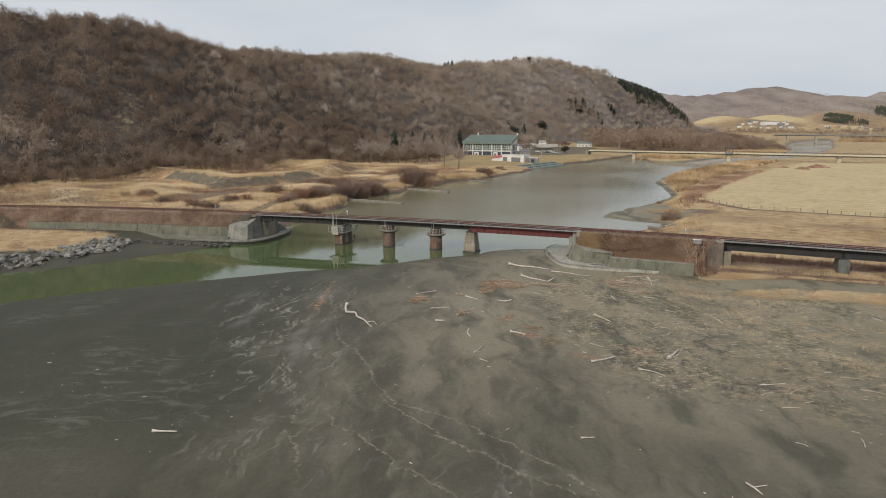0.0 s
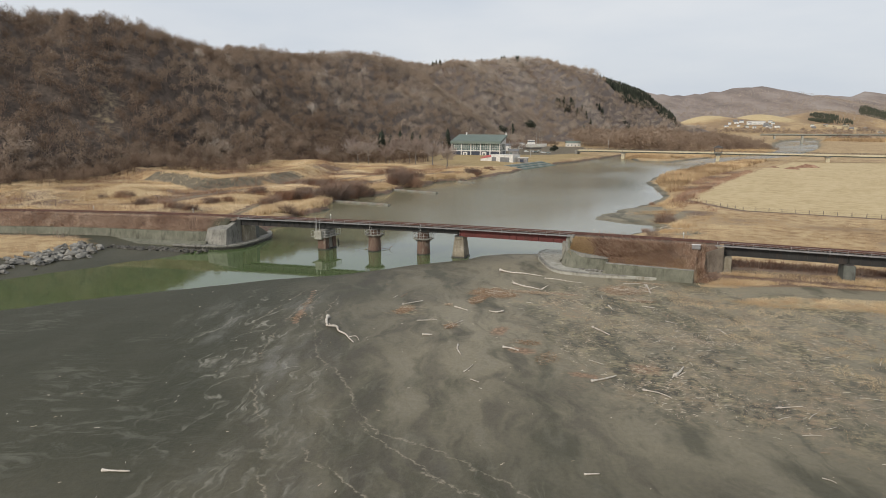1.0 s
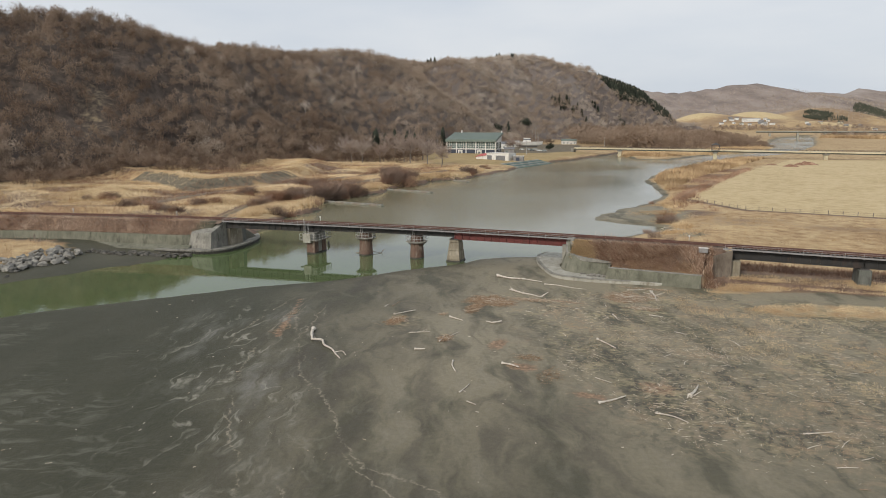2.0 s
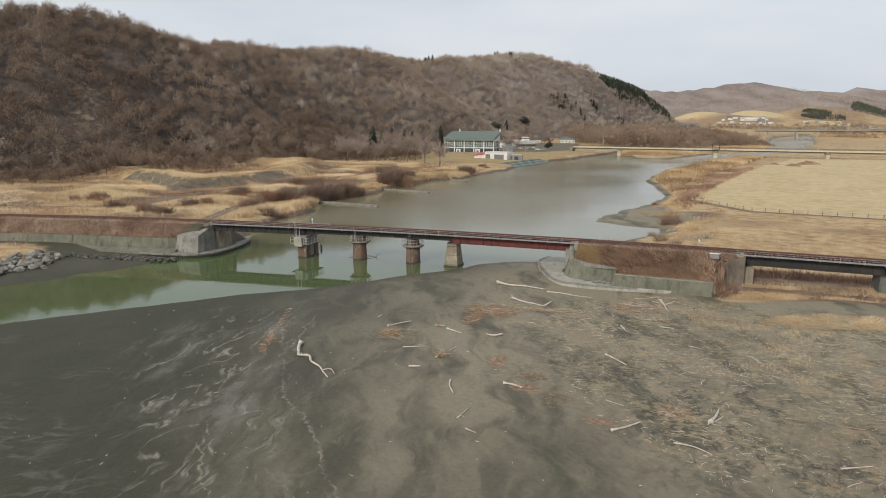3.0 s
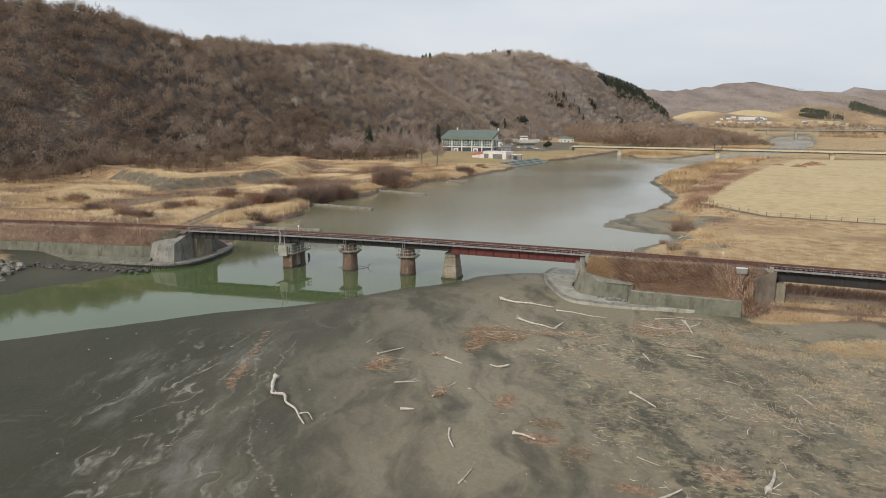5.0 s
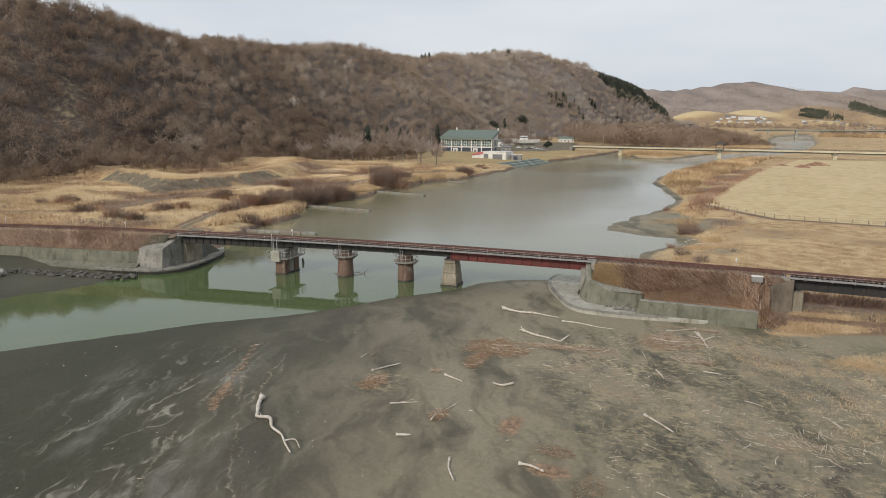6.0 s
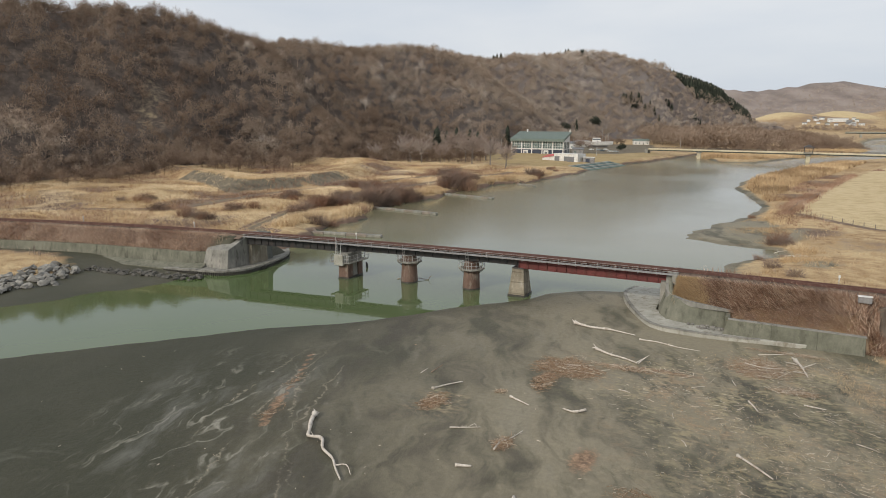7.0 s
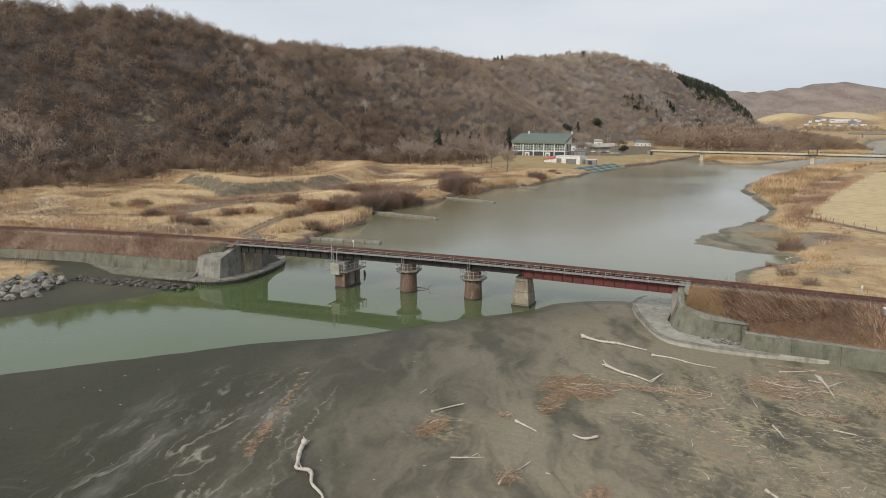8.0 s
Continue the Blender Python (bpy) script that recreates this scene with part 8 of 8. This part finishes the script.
part("cabin", Geo().box(6, 12, -1.6, 1.6, 3.6, 6.4, (0.3, 0.2), m=BM_), white_paint, boat, "white wheelhouse")
part("cabin_window", Geo().box(6.2, 11.8, -1.62, 1.62, 5.0, 5.7, m=BM_), navy, boat, "dark wheelhouse windows")
part("cradle", Geo().box(3, 17, -1.2, 1.2, -0.6, 0.7, m=BM_), dark_metal, boat, "dark steel cradle")
for x, h in ((13, 13), (15.5, 14.5), (17, 11)):
    part("mast", Geo().bar(BM_ @ Vector((x, 0, 3)), BM_ @ Vector((x, 0, h)), 0.12, 6), steel_grey, boat, "pale mast")


def car(x, y, turn, paint, label):
    """A parked car: body, cabin glass, wheels."""
    top = holder("car", (0, 0, 0), label, "car", "parked cars")
    part("body", Geo().add([(-2.2, -0.85, 0.35), (2.2, -0.85, 0.35), (2.2, 0.85, 0.35), (-2.2, 0.85, 0.35), (-2.15, -0.85, 0.9), (2.1, -0.82, 0.85), (2.1, 0.82, 0.85), (-2.15, 0.85, 0.9)], [(3, 2, 1, 0), (4, 5, 6, 7), (0, 1, 5, 4), (1, 2, 6, 5), (2, 3, 7, 6), (3, 0, 4, 7)]), paint, top, bevel=0.08)
    part("roof", Geo().box(-1.75, 1.0, -0.75, 0.75, 1.35, 1.5, (0.12, 0.06)), paint, top, bevel=0.04)
    part("glass", Geo().box(-2.0, 1.4, -0.8, 0.8, 0.88, 1.36, (0.35, 0.1)), glass, top)
    for wx_ in (-1.35, 1.35):
        for wy_ in (-0.8, 0.8):
            part("wheel", Geo().tube([(wx_, wy_ - 0.1, 0.32), (wx_, wy_ + 0.1, 0.32)], 0.32, 10), rubber, top)
    top.location, top.rotation_euler = (x, y, gz(x, y)), (0, 0, turn)
    return top


for x, y, a, p, l in ((-146, 606, 0.3, white_paint, "white car parked by the hall"), (-140.5, 609, 0.5, steel_grey, "silver car parked in the yard"), (-137, 622, 0.4, white_paint, "white car parked in the yard"), (-124, 578, 0.3, white_paint, "white car parked on the gravel yard"), (-118.5, 573, 0.4, steel_grey, "silver car parked on the gravel yard"), (-133, 590, 0.2, navy, "dark car parked by the hall"), (-92, 935, 0.4, white_paint, "white car beside a blue shed")):
    car(x, y, a, p, l)


def house(x, y, turn, w, d, h, rise, wall_mat, roof_mat, label, group="houses"):
    """A simple gabled house: walls, roof, windows and a door."""
    top = holder("house", (0, 0, 0), label, "house", group)
    part("wall", Geo().box(-w / 2, w / 2, -d / 2, d / 2, -2.0, h), wall_mat, top)
    g = Geo()
    o = 0.5
    p = [(-w / 2 - o, -d / 2 - o, h - 0.15), (w / 2 + o, -d / 2 - o, h - 0.15), (w / 2 + o, d / 2 + o, h - 0.15), (-w / 2 - o, d / 2 + o, h - 0.15), (-w / 2 - o, 0, h + rise), (w / 2 + o, 0, h + rise)]
    g.add(p, [(0, 1, 5, 4), (2, 3, 4, 5), (1, 2, 5), (3, 0, 4), (3, 2, 1, 0)])
    part("roof", g, roof_mat, top)
    n = max(2, int(w / 3.5))
    for i in range(n):
        xx = -w / 2 + w * (i + 0.5) / n
        if i == n // 2:
            part("door", Geo().box(xx - 0.6, xx + 0.6, -d / 2 - 0.06, -d / 2 + 0.02, 0, 2.1), shutter_grey, top)
        else:
            part("window", Geo().box(xx - 0.8, xx + 0.8, -d / 2 - 0.05, -d / 2 + 0.02, 1.0, 2.2), glass, top)
    top.location, top.rotation_euler = (x, y, gz(x, y)), (0, 0, turn)
    return top


house(-137, 808, 0.35, 17, 8, 4.2, 2.2, white_paint, roof_green, "white house with a green roof by the bridge")
house(-99, 1015, 0.2, 16, 8, 4.6, 2.0, yellow, roof_green, "yellow clad building at the wood's edge")
house(-93, 940, 0.3, 14, 7, 4.0, 1.2, blue_paint, shutter_grey, "low blue shed beside the road")
house(-139, 533, 0.2, 8, 6, 3.6, 1.2, walk_grey, shutter_grey, "small grey shed beside the hall")
house(-178, 700, 0.3, 13, 7, 5.5, 1.0, white_paint, walk_grey, "white flat-roofed store behind the boat")
house(-92, 1351, 0.2, 12, 7, 4.0, 1.5, white_paint, walk_grey, "small white house at the wood's edge")
house(-176, 640, 0.2, 12, 8, 5.0, 2.0, white_paint, shutter_grey, "white house behind the hall")
rr = random.Random(5)
for i in range(26):
    x, y = rr.uniform(84, 235) if i < 19 else rr.uniform(290, 520), rr.uniform(2210, 2340)
    house(x, y, rr.uniform(-0.3, 0.5), rr.uniform(8, 15), 8, rr.uniform(3.5, 6), rr.uniform(1, 2.5), rr.choice([white_paint, white_paint, cream, walk_grey]), rr.choice([shutter_grey, shutter_grey, walk_grey, roof_green]), "distant village house on the plain", "village houses")

house(180, 2290, 0.1, 52, 12, 9, 1.5, white_paint, walk_grey, "long white school building in the far village", "village houses")

# ---- the road bridges ----
RB = [(-93, 576.2), (-55, 568.5), (17, 556), (89, 541), (160, 526)]
road_bridge = holder("road_bridge", (-19, 563, 0), "long cream road bridge with thin railings over the river", "bridge")
for i in range(len(RB) - 1):
    m = frame_at(RB[i], RB[i + 1])
    L = math.hypot(RB[i + 1][0] - RB[i][0], RB[i + 1][1] - RB[i][1])
    dk = part("deck", Geo().box(0.03, L - 0.03, -2.6, 2.6, 5.3, 6.2, m=m), cream, road_bridge, "cream-painted deck span")
    part("soffit_girder", Geo().box(0.3, L - 0.3, -1.8, 1.8, 4.4, 5.29, m=m), concrete_dark, dk, "dark girder below the deck")
    g = Geo()
    for s in (-2.5, 2.5):
        n = int(L / 2.4)
        for k in range(n):
            g.box(L * k / n, L * k / n + 0.12, s - 0.06, s + 0.06, 6.2, 7.3, m=m)
        for h in (6.75, 7.25):
            g.box(0, L, s - 0.05, s + 0.05, h, h + 0.1, m=m)
    part("railing", g, dark_metal, dk, "dark thin railing")
for x, y in RB[1:-1]:
    pr = part("pier", Geo().box(x - 1.3, x + 1.3, y - 2.0, y + 2.0, -2.5, 4.4, (0.1, 0.1)), cream, road_bridge, "pale concrete pier", bevel=0.1)
    part("pier_cap", Geo().box(x - 1.8, x + 1.8, y - 2.6, y + 2.6, 3.6, 4.38), concrete, pr, bevel=0.08)
ra = frame_at(RB[0], RB[1])
part("abutment", Geo().box(-2.5, 0.0, -2.8, 2.8, -3, 5.6, m=ra), concrete, road_bridge, "grey concrete bridge end", bevel=0.08)
gx_, gy_ = 17.0, 559.5
gaz = holder("lookout_shelter", (gx_, gy_, 6.2), "small roofed wooden lookout shelter on the bridge pier", "shelter")
part("balcony", Geo().box(gx_ - 3, gx_ + 3, gy_ - 6.8, gy_ - 1.6, 5.4, 6.25), concrete, gaz, "concrete balcony")
for dx in (-2.6, 2.6):
    for dy in (-6.4, -2.0):
        part("post", Geo().box(gx_ + dx - 0.14, gx_ + dx + 0.14, gy_ + dy - 0.14, gy_ + dy + 0.14, 6.25, 9.8), dark_metal, gaz)
part("roof", Geo().add([(gx_ - 3.6, gy_ - 7.4, 9.7), (gx_ + 3.6, gy_ - 7.4, 9.7), (gx_ + 3.6, gy_ - 1.0, 9.7), (gx_ - 3.6, gy_ - 1.0, 9.7), (gx_, gy_ - 4.2, 11.6)], [(3, 2, 1, 0), (0, 1, 4), (1, 2, 4), (2, 3, 4), (3, 0, 4)]), dark_metal, gaz, "dark hipped roof")
FB = [(125, 1470), (225, 1476), (317, 1480), (460, 1486), (620, 1493)]
far_bridge = holder("highway_bridge", (225, 1476, 1), "distant highway bridge on pale piers over the plain", "bridge")
for i in range(len(FB) - 1):
    m = frame_at(FB[i], FB[i + 1])
    L = math.hypot(FB[i + 1][0] - FB[i][0], FB[i + 1][1] - FB[i][1])
    part("deck", Geo().box(0, L, -5, 5, 14.2, 15.4, m=m), concrete_pale, far_bridge, "pale deck")
    part("soffit_girder", Geo().box(0, L, -3.5, 3.5, 12.6, 14.2, m=m), concrete_dark, far_bridge, "dark girders below the deck")
    part("railing", Geo().box(0, L, -5.0, -4.7, 15.4, 16.4, m=m), concrete, far_bridge, "grey parapet")
    for k in range(2):
        part("pier", Geo().box(L * (k + 0.5) / 2 - 1.6, L * (k + 0.5) / 2 + 1.6, -4, 4, -3, 12.6, m=m), concrete_pale, far_bridge, "pale pier")
# ---- poles ----
for x, y, h in ((-85, 721, 11), (-186, 491, 12), (-120, 512, 11), (-172, 800, 12), (-128, 861, 12), (-150, 560, 11)):
    z = gz(x, y)
    up_ = holder("utility_pole", (x, y, z), "grey concrete utility pole with a crossarm", "pole", "utility poles")
    part("shaft", Geo().tube([(x, y, z - 0.8), (x, y, z + h)], [0.19, 0.12], 8), steel_grey, up_)
    part("crossarm", Geo().box(x - 0.9, x + 0.9, y - 0.06, y + 0.06, z + h - 0.9, z + h - 0.78), dark_metal, up_)

# ---- heaps of earth and old straw on the pasture ----
for i, (x, y, sx, sy, h) in enumerate(((53.2, 434, 4.5, 3.0, 1.5), (65.6, 460, 6.5, 3.5, 2.2), (60.5, 455, 3.5, 2.6, 1.4), (45, 448, 3.6, 2.0, 0.8))):
    r_ = np.random.default_rng(300 + i)
    n = 17
    u, w = np.meshgrid(np.linspace(-1, 1, n), np.linspace(-1, 1, n), indexing="xy")
    d2 = np.sqrt(u * u + w * w)
    hz = h * np.clip(1 - d2 ** 1.6, 0, 1) * (0.65 + 0.7 * vnoise(u * 3, w * 3, 1.0, i)) + r_.normal(0, 0.06, u.shape) * (d2 < 0.9) - 0.12
    px, py = x + u * sx, y + w * sy
    v = np.stack([px.ravel(), py.ravel(), ground_z(px.ravel(), py.ravel()) + hz.ravel()], 1)
    k = (np.arange(n - 1)[:, None] * n + np.arange(n - 1)[None, :]).ravel()
    me = fast_mesh("dirt_heap", v, np.stack([k, k + 1, k + n + 1, k + n], 1), stalk_mat, np.clip(0.2 + 0.5 * r_.random(len(v)), 0, 1))
    tagged(new("dirt_heap", me), "low brown heap of earth and straw on the pasture", "heap", "heaps on the pasture")
